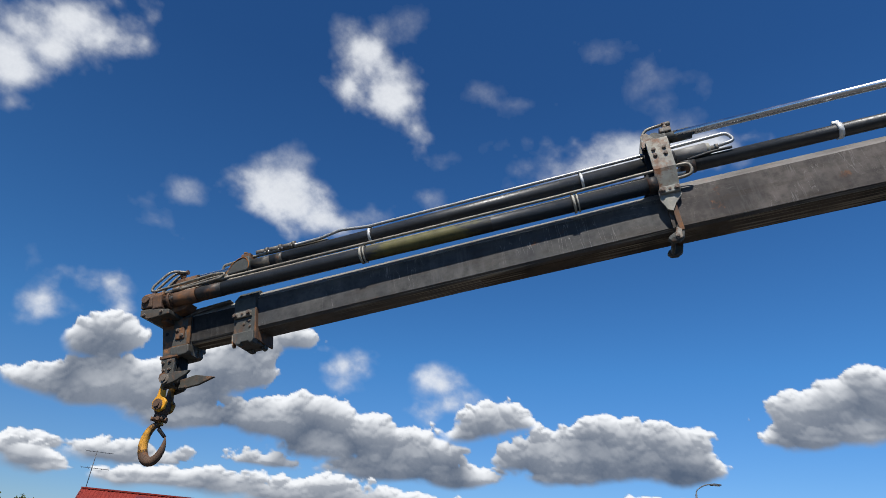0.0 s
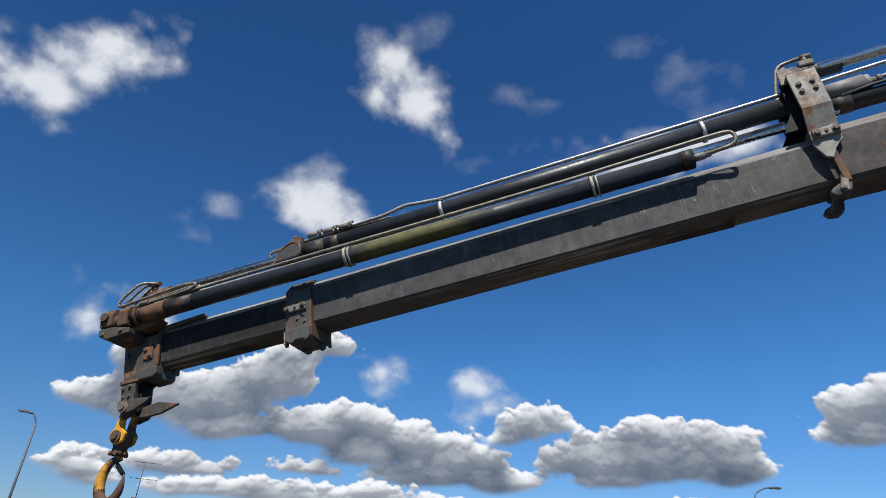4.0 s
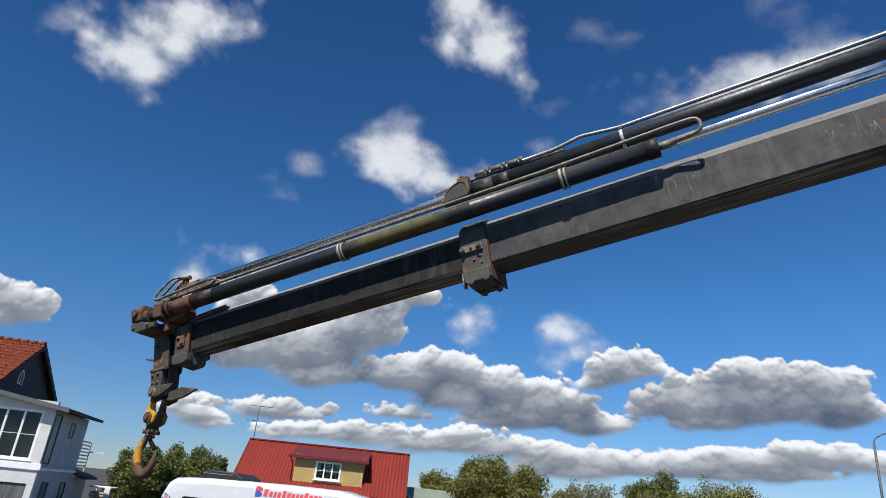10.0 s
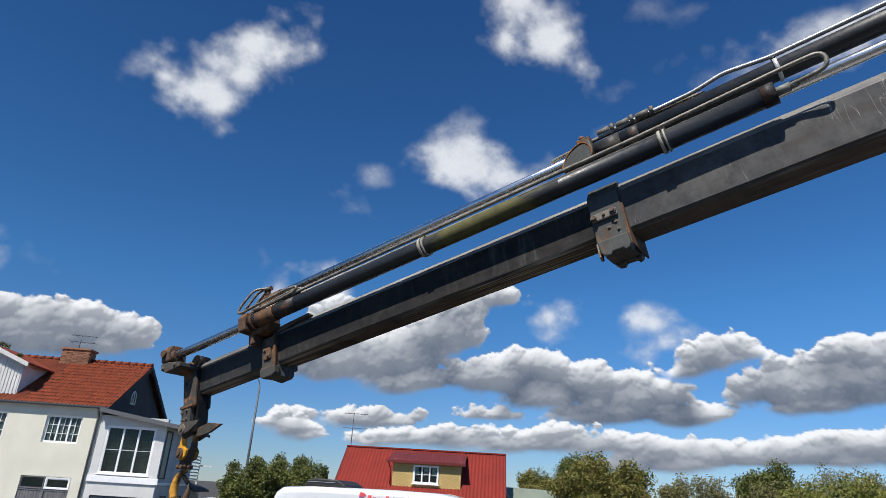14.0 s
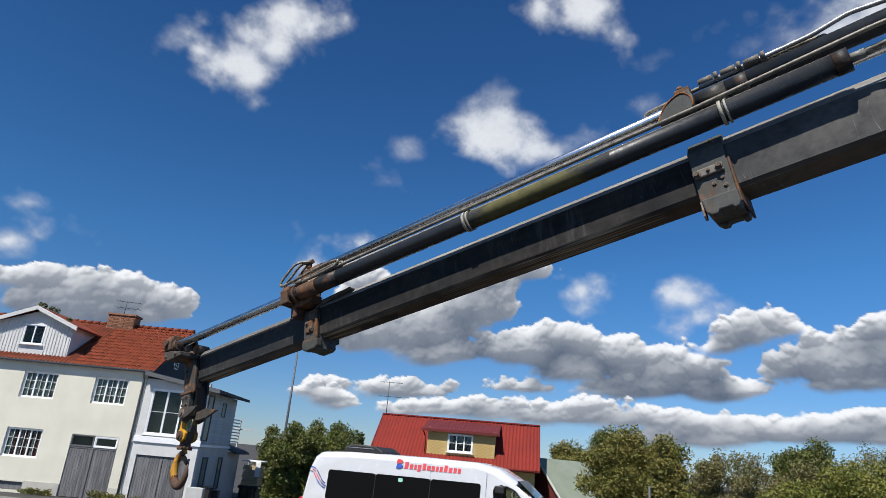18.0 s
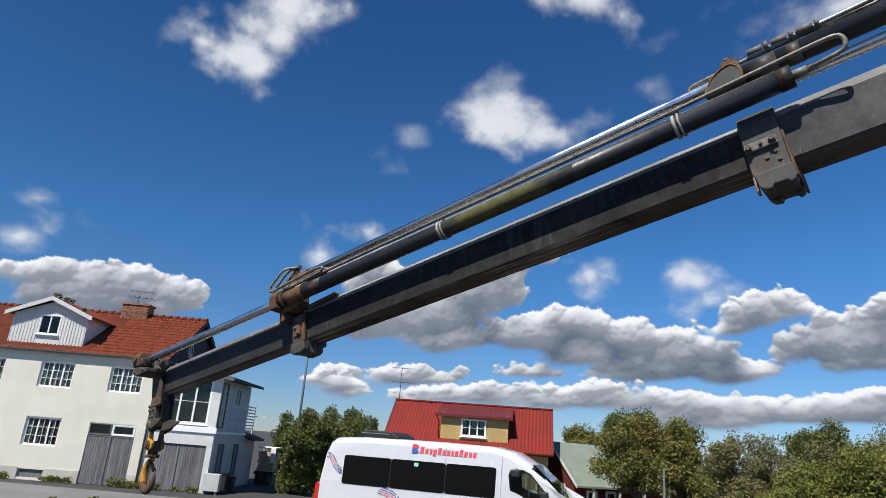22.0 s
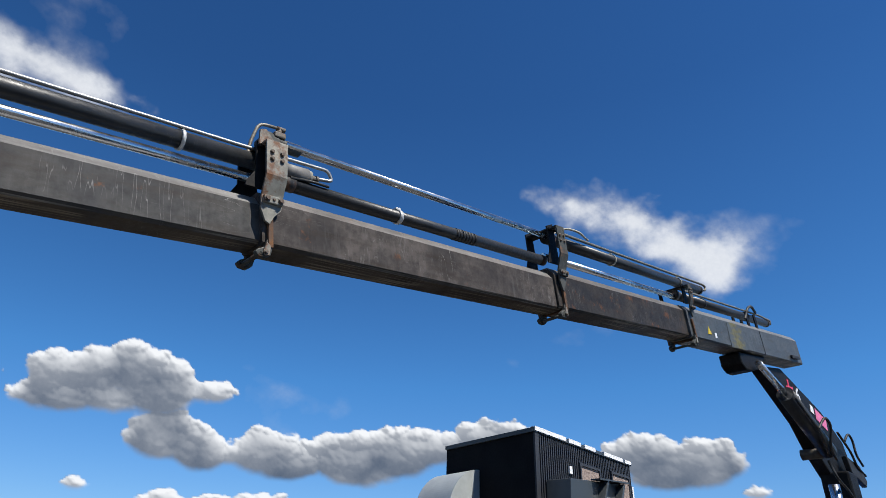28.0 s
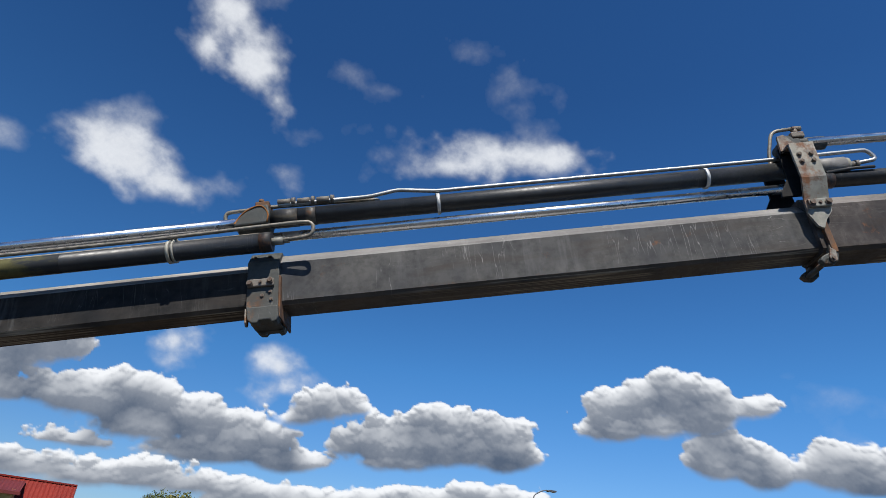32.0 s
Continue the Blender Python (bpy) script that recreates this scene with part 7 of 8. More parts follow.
lug(3.748, -0.012, 0.152, -0.036, crane, 1.1)
lug(5.405, -0.03, 0.165, -0.050, crane, 1.2)
bracket(1.900, 0.0, 0.145, 0.372, crane)
bracket(3.76, -0.012, 0.152, 0.455, crane, 1.18, COLLAR, 0.72)
bracket(5.43, -0.03, 0.165, 0.36, crane, 0.75, COLLAR, 0.8)

# collar of the outermost fixed section
bm = B()
prism(bm, section_outline(0.004, 0.161, -0.064, 0.158, 0.050, 0.004), "x", -0.060, 0.046, 0.003)
collar = part("boom_collar", bm, COLLAR, crane, "grey collar with rusty bolts", at=DROOP)
bm = B()
NOTCH = [(-0.054, -0.062), (-0.050, -0.104), (-0.036, -0.118), (-0.018, -0.120), (-0.012, -0.110), (0.024, -0.110), (0.030, -0.120), (0.044, -0.116), (0.050, -0.102), (0.048, -0.062)]
prism(bm, NOTCH, "y", -0.012, 0.030, 0.004)
prism(bm, NOTCH, "y", 0.09, 0.125, 0.004)
box(bm, -0.048, 0.044, 0.03, 0.09, -0.108, -0.06)
part("wear_pad_box", bm, COLLAR, collar)
bm = B()
prism(bm, [(-0.008, -0.066), (-0.006, -0.112), (0.004, -0.124), (0.022, -0.118), (0.030, -0.066)], "x", -0.060, -0.054, 0.002)
part("edge_strip", bm, BRACKET, collar, "bare bright edge strip")
bm = B()
box(bm, 0.046, 0.053, 0.0, 0.158, -0.10, 0.05, 0.002)
part("end_flange", bm, RUSTY, collar)
bm = B()
box(bm, -0.056, 0.032, -0.008, 0.004, 0.012, 0.040, 0.004)
part("bolt_plate", bm, BOLT, collar, "rusty bolt plate")
_b = part("bolt", bolt_mesh(0.0065, 0.010), BOLT, collar, at=pose(-0.046, -0.008, 0.024) @ Matrix.Diagonal((1.3, 1.2, 1.3, 1)))
twin(_b, pose(0.020, -0.008, 0.029) @ Matrix.Diagonal((1.3, 1.2, 1.3, 1)))
twin(_b, pose(-0.012, -0.008, 0.027) @ Matrix.Diagonal((0.7, 0.6, 0.7, 1)))
for px, pz in ((-0.008, -0.018), (0.018, -0.006), (0.022, -0.034)):
    twin(_b, pose(px, 0.004, pz) @ Matrix.Diagonal((0.8, 0.5, 0.8, 1)))
for px in (-0.040, 0.010):
    twin(_b, pose(px, 0.024, 0.133, 45, 0, 0) @ Matrix.Diagonal((0.8, 0.6, 0.8, 1)))

# upper cylinder of the outermost fixed section, with its pipes
bA = barrel("cylinder_barrel", -0.06, 1.97, 0.05, 0.299, 0.033, crane, "black hydraulic cylinder barrel with scuffed end")
bA.matrix_basis = DROOP
bm = B()
prism(bm, [(-0.118, 0.258), (-0.112, 0.284), (-0.090, 0.308), (-0.062, 0.326), (-0.03, 0.338), (0.0, 0.338), (0.008, 0.30), (0.0, 0.262)], "y", 0.004, 0.096, 0.006)
cl = part("clevis_block", bm, COLLAR, bA, "grey clevis block")
bm = B()
tube(bm, bend([(-0.114, 0.006, 0.268), (-0.090, 0.004, 0.306), (-0.058, 0.003, 0.327), (-0.02, 0.003, 0.336), (0.004, 0.006, 0.30), (-0.002, 0.006, 0.266)], 0.02), 0.003, 8)
part("weld_bead", bm, ORUST, cl, "orange rusty weld bead")
bm = B()
cyl(bm, (1.972, 0.05, 0.299), (2.105, 0.05, 0.299), 0.0325, 28)
part("worn_barrel_end", bm, BARE, bA, "bare grey worn barrel end")
bm = B()
cyl(bm, (2.100, 0.05, 0.299), (2.120, 0.05, 0.299), 0.028, 20)
part("end_plug", bm, BRACKET, bA)
for x0, x1, r in ((0.02, 0.10, 0.0345), (0.13, 0.165, 0.0338)):
    bm = B()
    cyl(bm, (x0, 0.05, 0.299), (x1, 0.05, 0.299), r, 28)
    part("scuffed_band", bm, BARE_PATCH, bA, "band of rubbed-off paint")
for cx in (0.605, 1.585):
    clamp_ring("pipe_clamp", cx, 0.05, 0.299, 0.035, bA, WHITE_TIE)
pipe("hydraulic_pipe", [(0.03, 0.03, 0.345), (0.36, 0.03, 0.345), (0.46, 0.03, 0.362), (0.60, 0.03, 0.342), (1.80, 0.03, 0.340), (2.20, 0.03, 0.345), (2.222, 0.03, 0.30), (2.10, 0.04, 0.292)], 0.0075, bA)
pipe("hydraulic_pipe", [(-0.11, 0.06, 0.30), (-0.165, 0.06, 0.305), (-0.165, 0.05, 0.345), (0.02, 0.05, 0.352), (0.34, 0.05, 0.345), (0.40, 0.05, 0.338), (0.30, 0.05, 0.328)], 0.007, bA, PIPE_DULL)
pipe("hydraulic_pipe", [(2.02, 0.035, 0.266), (2.12, 0.03, 0.272), (2.20, 0.03, 0.270)], 0.006, bA, RUBBER)
bm = B()
cyl(bm, (0.03, 0.03, 0.354), (0.075, 0.03, 0.354), 0.014, 6)
cyl(bm, (0.080, 0.03, 0.354), (0.092, 0.03, 0.354), 0.017, 6)
_f = part("pipe_fitting", bm, BOLT, bA)
for fx, fy, fz in ((0.07, 0, -0.002), (0.14, 0, -0.004), (2.06, 0.01, -0.061)):
    twin(_f, pose(fx, fy, fz))
bm = B()
box(bm, -0.05, 0.0, 0.02, 0.08, 0.330, 0.362, 0.004)
cyl(bm, (-0.03, 0.03, 0.36), (-0.03, 0.03, 0.372), 0.010, 8)
part("port_block", bm, RUSTY, bA)

# lower cylinder of the next section inwards
bZ = barrel("cylinder_barrel", 1.99, 3.72, 0.062, 0.273, 0.029, crane, "black hydraulic cylinder barrel")
clamp_ring("pipe_clamp", 2.60, 0.062, 0.273, 0.030, bZ, WHITE_TIE, 0.020)
bm = B()
cyl(bm, (-0.008, 0, 0), (0.008, 0, 0), 0.0315, 20)
_w = part("rubber_ring", bm, RUBBER, bZ, at=pose(2.98, 0.062, 0.273, 0, 0, 3))
for k in range(1, 7):
    twin(_w, pose(2.98 + k * 0.022, 0.062, 0.273, 0, random.uniform(-3, 3), random.uniform(-6, 6)))
rod(-0.05, 2.0, 0.062, 0.230, 0.018, crane).matrix_basis = DROOP
# upper rod between the first and second bracket
bm = B()
cyl(bm, (1.945, 0.06, 0.438), (2.07, 0.06, 0.438), 0.026, 20)
cyl(bm, (1.915, 0.02, 0.432), (1.915, 0.10, 0.432), 0.024, 16)
box(bm, 1.90, 1.97, 0.03, 0.09, 0.37, 0.45, 0.006)
part("rod_eye", bm, COLLAR, crane, "dark rod eye with rust")
bm = B()
box(bm, 1.945, 1.995, 0.03, 0.07, 0.455, 0.480, 0.005)
cyl(bm, (1.975, 0.05, 0.475), (1.975, 0.05, 0.505), 0.010, 8)
cyl(bm, (1.965, 0.05, 0.505), (2.00, 0.05, 0.505), 0.011, 6)
part("port_block", bm, BOLT, crane)
rod(2.0, 3.80, 0.05, 0.438, 0.018, crane)
pipe("hydraulic_pipe", [(1.84, 0.06, 0.34), (1.850, 0.06, 0.40), (1.885, 0.05, 0.500), (1.99, 0.05, 0.508)], 0.007, crane, PIPE_DULL, 0.03)
# cylinders further inwards
bY = barrel("cylinder_barrel", 3.80, 5.95, 0.06, 0.432, 0.035, crane, "black hydraulic cylinder barrel with thin pipe")
pipe("hydraulic_pipe", [(3.85, 0.03, 0.478), (5.98, 0.03, 0.478), (6.03, 0.03, 0.47), (6.02, 0.03, 0.43), (5.96, 0.04, 0.43)], 0.009, bY, PIPE_DULL)
for cx in (4.55, 5.55):
    clamp_ring("pipe_clamp", cx, 0.06, 0.432, 0.036, bY)
pipe("hydraulic_hose", [(3.82, 0.02, 0.45), (3.90, -0.02, 0.49), (4.05, -0.02, 0.50), (4.2, 0.01, 0.485)], 0.007, bY, TIE, 0.05)
rod(3.72, 5.42, 0.06, 0.300, 0.02, crane)
bX = barrel("cylinder_barrel", 5.42, 7.45, 0.06, 0.315, 0.035, crane, "black hydraulic cylinder barrel over the jib")
pipe("hydraulic_pipe", [(5.5, 0.03, 0.360), (7.2, 0.03, 0.360), (7.5, 0.03, 0.34), (7.48, 0.03, 0.30)], 0.009, bX, PIPE_DULL)
for cx in (5.95, 6.9):
    clamp_ring("pipe_clamp", cx, 0.06, 0.315, 0.036, bX, CYL)
bm = B()
box(bm, 6.75, 6.80, 0.0, 0.012, 0.19, 0.33, 0.003)
_w = part("cylinder_support", bm, DARKSTEEL, bX)
for dx, dy in ((0.2, 0), (0, 0.12), (0.2, 0.12)):
    twin(_w, pose(dx, dy, 0))
pipe("hydraulic_hose", [(6.7, 0.0, 0.26), (6.75, -0.03, 0.36), (6.9, -0.02, 0.40), (7.1, 0.02, 0.37)], 0.012, bX, RUBBER, 0.06)

# elbow, main boom, its ram and pillar
bm = B()
prism(bm, [(6.32, -0.07), (6.32, -0.17), (6.39, -0.22), (6.50, -0.23), (6.75, -0.19), (6.95, -0.07)], "y", 0.0, 0.18, 0.015)
part("elbow_link", bm, DARKSTEEL, crane)
bm = B()
box(bm, 7.58, 7.80, -0.055, -0.034, -0.045, -0.012, 0.006)
part("grab_handle", bm, RUBBER, crane)
bm = B()
prism(bm, [(6.95, -0.14), (7.45, -0.13), (8.36, -0.53), (8.80, -0.84), (8.88, -1.22), (8.55, -1.30), (8.12, -1.20), (7.84, -0.94), (7.62, -0.64)], "y", 0.05, 0.17, 0.015)
main_boom = part("main_boom", bm, DARKSTEEL, crane, "black painted main boom with stickers")
bm = B()
cyl(bm, (6.55, -0.05, -0.16), (7.10, -0.05, -0.44), 0.030, 16)
cyl(bm, (6.60, -0.05, -0.22), (7.10, -0.05, -0.50), 0.012, 8)
part("piston_rod", bm, CHROME, main_boom, "bright ram rod")
bm = B()
cyl(bm, (7.02, -0.05, -0.41), (7.80, -0.05, -0.92), 0.075, 20)
ram = part("ram_barrel", bm, CYL, main_boom, "black lifting ram")
for k, pts in enumerate(([(6.95, -0.14, -0.46), (7.15, -0.15, -0.62), (7.40, -0.14, -0.75), (7.60, -0.10, -0.95)],
                         [(7.35, -0.15, -0.72), (7.45, -0.20, -0.62), (7.65, -0.18, -0.70), (7.62, -0.12, -0.90), (7.80, -0.10, -1.0)],
                         [(7.45, -0.12, -1.0), (7.40, -0.16, -1.15), (7.60, -0.16, -1.25), (7.95, -0.10, -1.35)],
                         [(8.52, -0.04, -0.84), (8.66, -0.06, -0.76), (8.76, -0.06, -0.84), (8.70, -0.06, -0.98), (8.84, -0.06, -1.10)],
                         [(8.35, -0.04, -0.75), (8.50, -0.07, -0.95), (8.60, -0.06, -1.1), (8.90, -0.04, -1.2)])):
    pipe("hydraulic_hose", pts, 0.012, main_boom, RUBBER, 0.08)
bm = B()
prism(bm, [(8.36, -0.98), (8.76, -1.10), (8.86, -1.26), (8.78, -1.31), (8.40, -1.14)], "y", -0.05, 0.0, 0.01)
part("valve_block", bm, RUBBER, main_boom)
# stickers: crossed bars, one readable numeral, plain bars
STK_W = flat("sticker_white", (0.75, 0.75, 0.75), 0.4)
STK_R = flat("sticker_red", (0.65, 0.05, 0.10), 0.4)
STK_P = flat("sticker_pink", (0.70, 0.16, 0.30), 0.4)


def sticker(pts, mat, y=0.046):
    bm = B()
    prism(bm, pts, "y", y, y + 0.003)
    return part("sticker", bm, mat, main_boom)


def along(u, v, a=(7.45, -0.16), b=(8.42, -0.58)):
    """A spot on the main boom's side: share along its upper edge, metres below it."""
    d = Vector((b[0] - a[0], b[1] - a[1]))
    n = Vector((d.y, -d.x)).normalized()
    p = Vector(a) + d * u + n * v
    return (p.x, p.y)


sticker([along(0.10, 0.03), along(0.13, 0.03), along(0.16, 0.17), along(0.13, 0.17)], STK_R)
sticker([along(0.06, 0.12), along(0.22, 0.06), along(0.22, 0.09), along(0.06, 0.15)], STK_R, 0.044)
cu = bpy.data.curves.new("numeral", "FONT")
cu.body, cu.size, cu.extrude = "6", 0.22, 0.002
tx = new("sticker", cu)
me = bpy.data.meshes.new_from_object(tx)
bpy.data.objects.remove(tx)
me.materials.clear()
me.materials.append(STK_W)
six = new("sticker", me)
six.parent = main_boom
six.matrix_basis = pose(7.66, 0.046, -0.43, 90, 0, 0) @ pose(0, 0, 0, 0, 0, -20)
sticker([along(0.62, 0.04), along(0.70, 0.04), along(0.70, 0.12), along(0.62, 0.12)], STK_W)
sticker([along(0.74, 0.03), along(1.02, 0.03), along(1.02, 0.15), along(0.74, 0.15)], STK_P)
bm = B()
for k in range(3):
    cyl(bm, (7.80 + k * 0.0, -0.01, -0.93), (7.80, 0.19, -0.93), 0.05, 16)
part("ram_pin", bm, BOLT, main_boom)
# warning triangle and yellow smear on the jib
YEL = flat("warning_yellow", (0.62, 0.46, 0.03), 0.45)
bm = B()
prism(bm, [(5.675, 0.01), (5.745, 0.01), (5.71, 0.070)], "y", -0.034, -0.031)
part("warning_sticker", bm, YEL, crane, "yellow warning triangle")
bm = B()
prism(bm, [(5.80, -0.01), (5.84, -0.01), (5.84, 0.03), (5.80, 0.03)], "y", -0.034, -0.031)
part("warning_sticker", bm, STK_W, crane)
SMEAR = patch_paint("faded_yellow_smear", (0.175, 0.155, 0.060), (0.074, 0.088, 0.096), 6.27, 0.10)
bm = B()
prism(bm, [(6.10, -0.055), (6.44, -0.06), (6.43, 0.157), (6.12, 0.157)], "y", -0.0325, -0.0305)
part("paint_smear", bm, SMEAR, crane)
bm = B()
box(bm, 6.88, 6.89, -0.032, -0.0305, -0.07, 0.155)
part("weld_seam", bm, DARKSTEEL, crane)
# pillar down to the chassis, plumb
bm = B()
box(bm, -0.13, 0.13, -0.13, 0.13, -2.75, 0.1, 0.02)
pillar = part("pillar", bm, DARKSTEEL, crane, "black slewing pillar", at=TO_CRANE @ pose(6.99, 0.12, 3.80, 0, 0, -18.5))
bm = B()
cyl(bm, (-0.20, -0.10, -2.7), (-0.20, -0.10, -0.25), 0.05, 14)
part("lift_ram", bm, CYL, pillar)

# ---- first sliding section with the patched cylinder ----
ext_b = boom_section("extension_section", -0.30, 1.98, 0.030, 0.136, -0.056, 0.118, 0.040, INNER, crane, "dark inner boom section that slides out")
bm = B()
prism(bm, section_outline(0.016, 0.150, -0.070, 0.085, 0.012, 0.004), "x", -0.335, -0.245, 0.004)
ec = part("end_collar", bm, COLLAR, ext_b, "rust-stained end collar")
bm = B()
SHOE = [(-0.332, -0.066), (-0.330, -0.104), (-0.312, -0.114), (-0.252, -0.112), (-0.236, -0.102), (-0.238, -0.066)]
prism(bm, SHOE, "y", 0.002, 0.034, 0.005)
prism(bm, SHOE, "y", 0.09, 0.12, 0.005)
box(bm, -0.318, -0.245, 0.034, 0.09, -0.108, -0.066)
part("wear_pad_box", bm, COLLAR, ec)
bm = B()
box(bm, -0.256, -0.240, 0.008, 0.018, -0.064, 0.070, 0.002)
box(bm, -0.332, -0.248, 0.008, 0.016, -0.068, -0.060, 0.002)
part("rusty_strip", bm, RUST_STAIN, ec, "rusty strip")
bm = B()
box(bm, -0.318, -0.272, 0.008, 0.018, -0.030, 0.030, 0.006)
part("guide_plate", bm, RUSTY, ec)
_gb = part("bolt", bolt_mesh(0.007, 0.008), BOLT, ec, at=pose(-0.305, 0.008, 0.014))
twin(_gb, pose(-0.284, 0.008, -0.014))
# bent strip left on the top plate
bm = B()
prism(bm, [(-0.262, 0.092), (-0.250, 0.116), (-0.06, 0.126), (-0.055, 0.119)], "y", 0.034, 0.062, 0.001)
part("top_strip", bm, BARE, ext_b, "bent bare top strip")
PY, PZ = -0.036, 0.150
bP = barrel("cylinder_barrel", -0.34, 1.90, PY, PZ, 0.033, ext_b, "black cylinder barrel with an olive patch and rusty end", 0.05)
bm = B()
prism(bm, [(PY - 0.040, PZ - 0.042), (PY - 0.044, PZ + 0.02), (PY - 0.026, PZ + 0.046), (PY + 0.05, PZ + 0.050), (PY + 0.06, PZ - 0.03), (PY + 0.02, PZ - 0.046)], "x", -0.392, -0.345, 0.005)
box(bm, -0.372, -0.336, PY + 0.004, 0.13, 0.05, PZ - 0.028, 0.006)
prism(bm, [(-0.37, PZ - 0.03), (-0.350, 0.098), (-0.31, 0.088), (-0.25, 0.096), (-0.225, PZ - 0.028)], "y", PY + 0.004, 0.03, 0.004)
cyl(bm, (-0.345, PY, PZ), (-0.18, PY, PZ), 0.036, 28)
cyl(bm, (-0.325, PY, PZ), (-0.312, PY, PZ), 0.041, 28)
part("cylinder_head", bm, RUSTY, bP, "brown rusty cylinder head")
bm = B()
cyl(bm, (-0.18, PY, PZ), (-0.05, PY, PZ), 0.0336, 28)
part("rust_band", bm, RUST_FADE, bP, "black paint flaking to brown rust")
bm = B()
cyl(bm, (0.66, PY, PZ), (1.22, PY, PZ), 0.0332, 28, None, False)
part("paint_patch", bm, OLIVE, bP, "olive green paint patch")
for cx in (0.63, 1.57):
    clamp_ring("pipe_clamp", cx, PY, PZ, 0.035, bP, TIE, 0.010)
    clamp_ring("pipe_clamp", cx + 0.016, PY, PZ, 0.035, bP, TIE, 0.006)
pipe("hydraulic_pipe", [(-0.30, PY - 0.012, PZ + 0.046), (0.3, PY - 0.018, PZ + 0.044), (1.5, PY - 0.020, PZ + 0.044), (1.98, PY - 0.024, PZ + 0.052), (2.050, PY - 0.024, PZ + 0.050), (2.050, PY - 0.020, PZ - 0.002), (1.93, PY, PZ)], 0.0068, bP, PIPE_DULL, 0.030)
pipe("hydraulic_pipe", [(-0.28, PY + 0.012, PZ + 0.046), (1.90, PY + 0.012, PZ + 0.040)], 0.0065, bP, PIPE_DULL)
bm = B()
cyl(bm, (1.905, PY, PZ), (1.945, PY, PZ), 0.015, 6)
part("pipe_fitting", bm, BRACKET, bP)
bm = B()
cyl(bm, (1.945, PY, PZ), (1.965, PY, PZ), 0.011, 6)
part("pipe_nut", bm, BRACKET, bP)
rod(-0.30, 2.1, 0.05, 0.288, 0.019, ext_b)
bm = B()
cyl(bm, (-0.37, 0.05, 0.276), (-0.24, 0.05, 0.276), 0.032, 20)
box(bm, -0.36, -0.30, 0.01, 0.09, 0.10, 0.29, 0.006)
cyl(bm, (-0.32, 0.03, 0.29), (-0.32, 0.03, 0.325), 0.013, 10)
cyl(bm, (-0.335, 0.03, 0.328), (-0.295, 0.03, 0.328), 0.012, 6)
part("rod_eye", bm, RUSTY, ext_b, "rusty rod eye")
for k, dy in enumerate((-0.05, -0.022, 0.01)):
    pipe("hydraulic_pipe", [(-0.30, 0.03, 0.328), (-0.345, dy + 0.02, 0.318), (-0.425, dy, 0.240 - 0.006 * k), (-0.425, dy, 0.212 - 0.004 * k), (-0.10, dy - 0.008, 0.226), (-0.03, dy - 0.008, 0.218), (-0.05, dy - 0.01, 0.196), (-0.34, dy - 0.008, 0.184)], 0.0065, ext_b, PIPE_DULL, 0.03)
for ya in (-0.06, -0.036):
    bm = B()
    cyl(bm, (-0.30, ya, 0.190), (-0.262, ya, 0.192), 0.011, 6)
    part("pipe_fitting", bm, BOLT, ext_b)

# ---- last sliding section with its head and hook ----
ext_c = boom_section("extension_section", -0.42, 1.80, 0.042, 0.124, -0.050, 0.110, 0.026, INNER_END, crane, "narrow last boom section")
rod(-0.50, 1.5, PY, PZ, 0.021, ext_c)
bm = B()
prism(bm, [(PY - 0.038, PZ - 0.028), (PY - 0.042, PZ + 0.018), (PY - 0.022, PZ + 0.054), (PY + 0.034, PZ + 0.058), (PY + 0.060, PZ + 0.03), (PY + 0.060, PZ - 0.034)], "x", -0.512, -0.452, 0.006)
cyl(bm, (-0.47, PY, PZ), (-0.425, PY, PZ), 0.030, 24)
cyl(bm, (-0.484, PY - 0.052, PZ + 0.012), (-0.484, PY - 0.040, PZ + 0.012), 0.018, 16)
anchor = part("rod_anchor", bm, RUSTY, ext_c, "brown rusty rod anchor")
bm = B()
prism(bm, [(-0.512, PZ - 0.032), (-0.512, PZ - 0.064), (-0.47, PZ - 0.086), (-0.36, PZ - 0.080), (-0.36, PZ - 0.058), (-0.45, PZ - 0.036)], "y", PY - 0.036, 0.115, 0.004)
part("anchor_foot", bm, HEADM, anchor, "dark flange with rust at its edges")
for bx in (-0.49, -0.40):
    part("bolt", bolt_mesh(0.007, 0.008), BOLT, anchor, at=pose(bx, PY - 0.036, PZ - 0.062))
PLATE = [(-0.458, 0.08), (-0.446, 0.118), (-0.41, 0.124), (-0.372, 0.085), (-0.350, 0.010), (-0.350, -0.108), (-0.364, -0.118), (-0.366, -0.246), (-0.418, -0.256), (-0.438, -0.100)]
for y in (0.020, 0.098):
    bm = B()
    prism(bm, PLATE, "y", y, y + 0.013, 0.003)
    hp = part("head_plate", bm, HEADM, ext_c, "grey steel head plate with rust")
    bm = B()
    cyl(bm, (-0.425, y - 0.002, 0.012), (-0.425, y + 0.015, 0.012), 0.008, 12)
    part("pin_hole", bm, DARKSTEEL, hp)
bm = B()
cyl(bm, (-0.385, 0.034, 0.118), (-0.385, 0.098, 0.118), 0.034, 20)
cyl(bm, (-0.385, 0.030, 0.118), (-0.385, 0.034, 0.118), 0.016, 12)
part("top_roller", bm, DARKSTEEL, ext_c)
bm = B()
prism(bm, [(-0.434, -0.104), (-0.362, -0.102), (-0.364, -0.240), (-0.412, -0.250)], "y", 0.006, 0.020, 0.003)
_hp = part("cheek_plate", bm, HEADM, ext_c, "rust-stained bolted cheek plate")
bm = B()
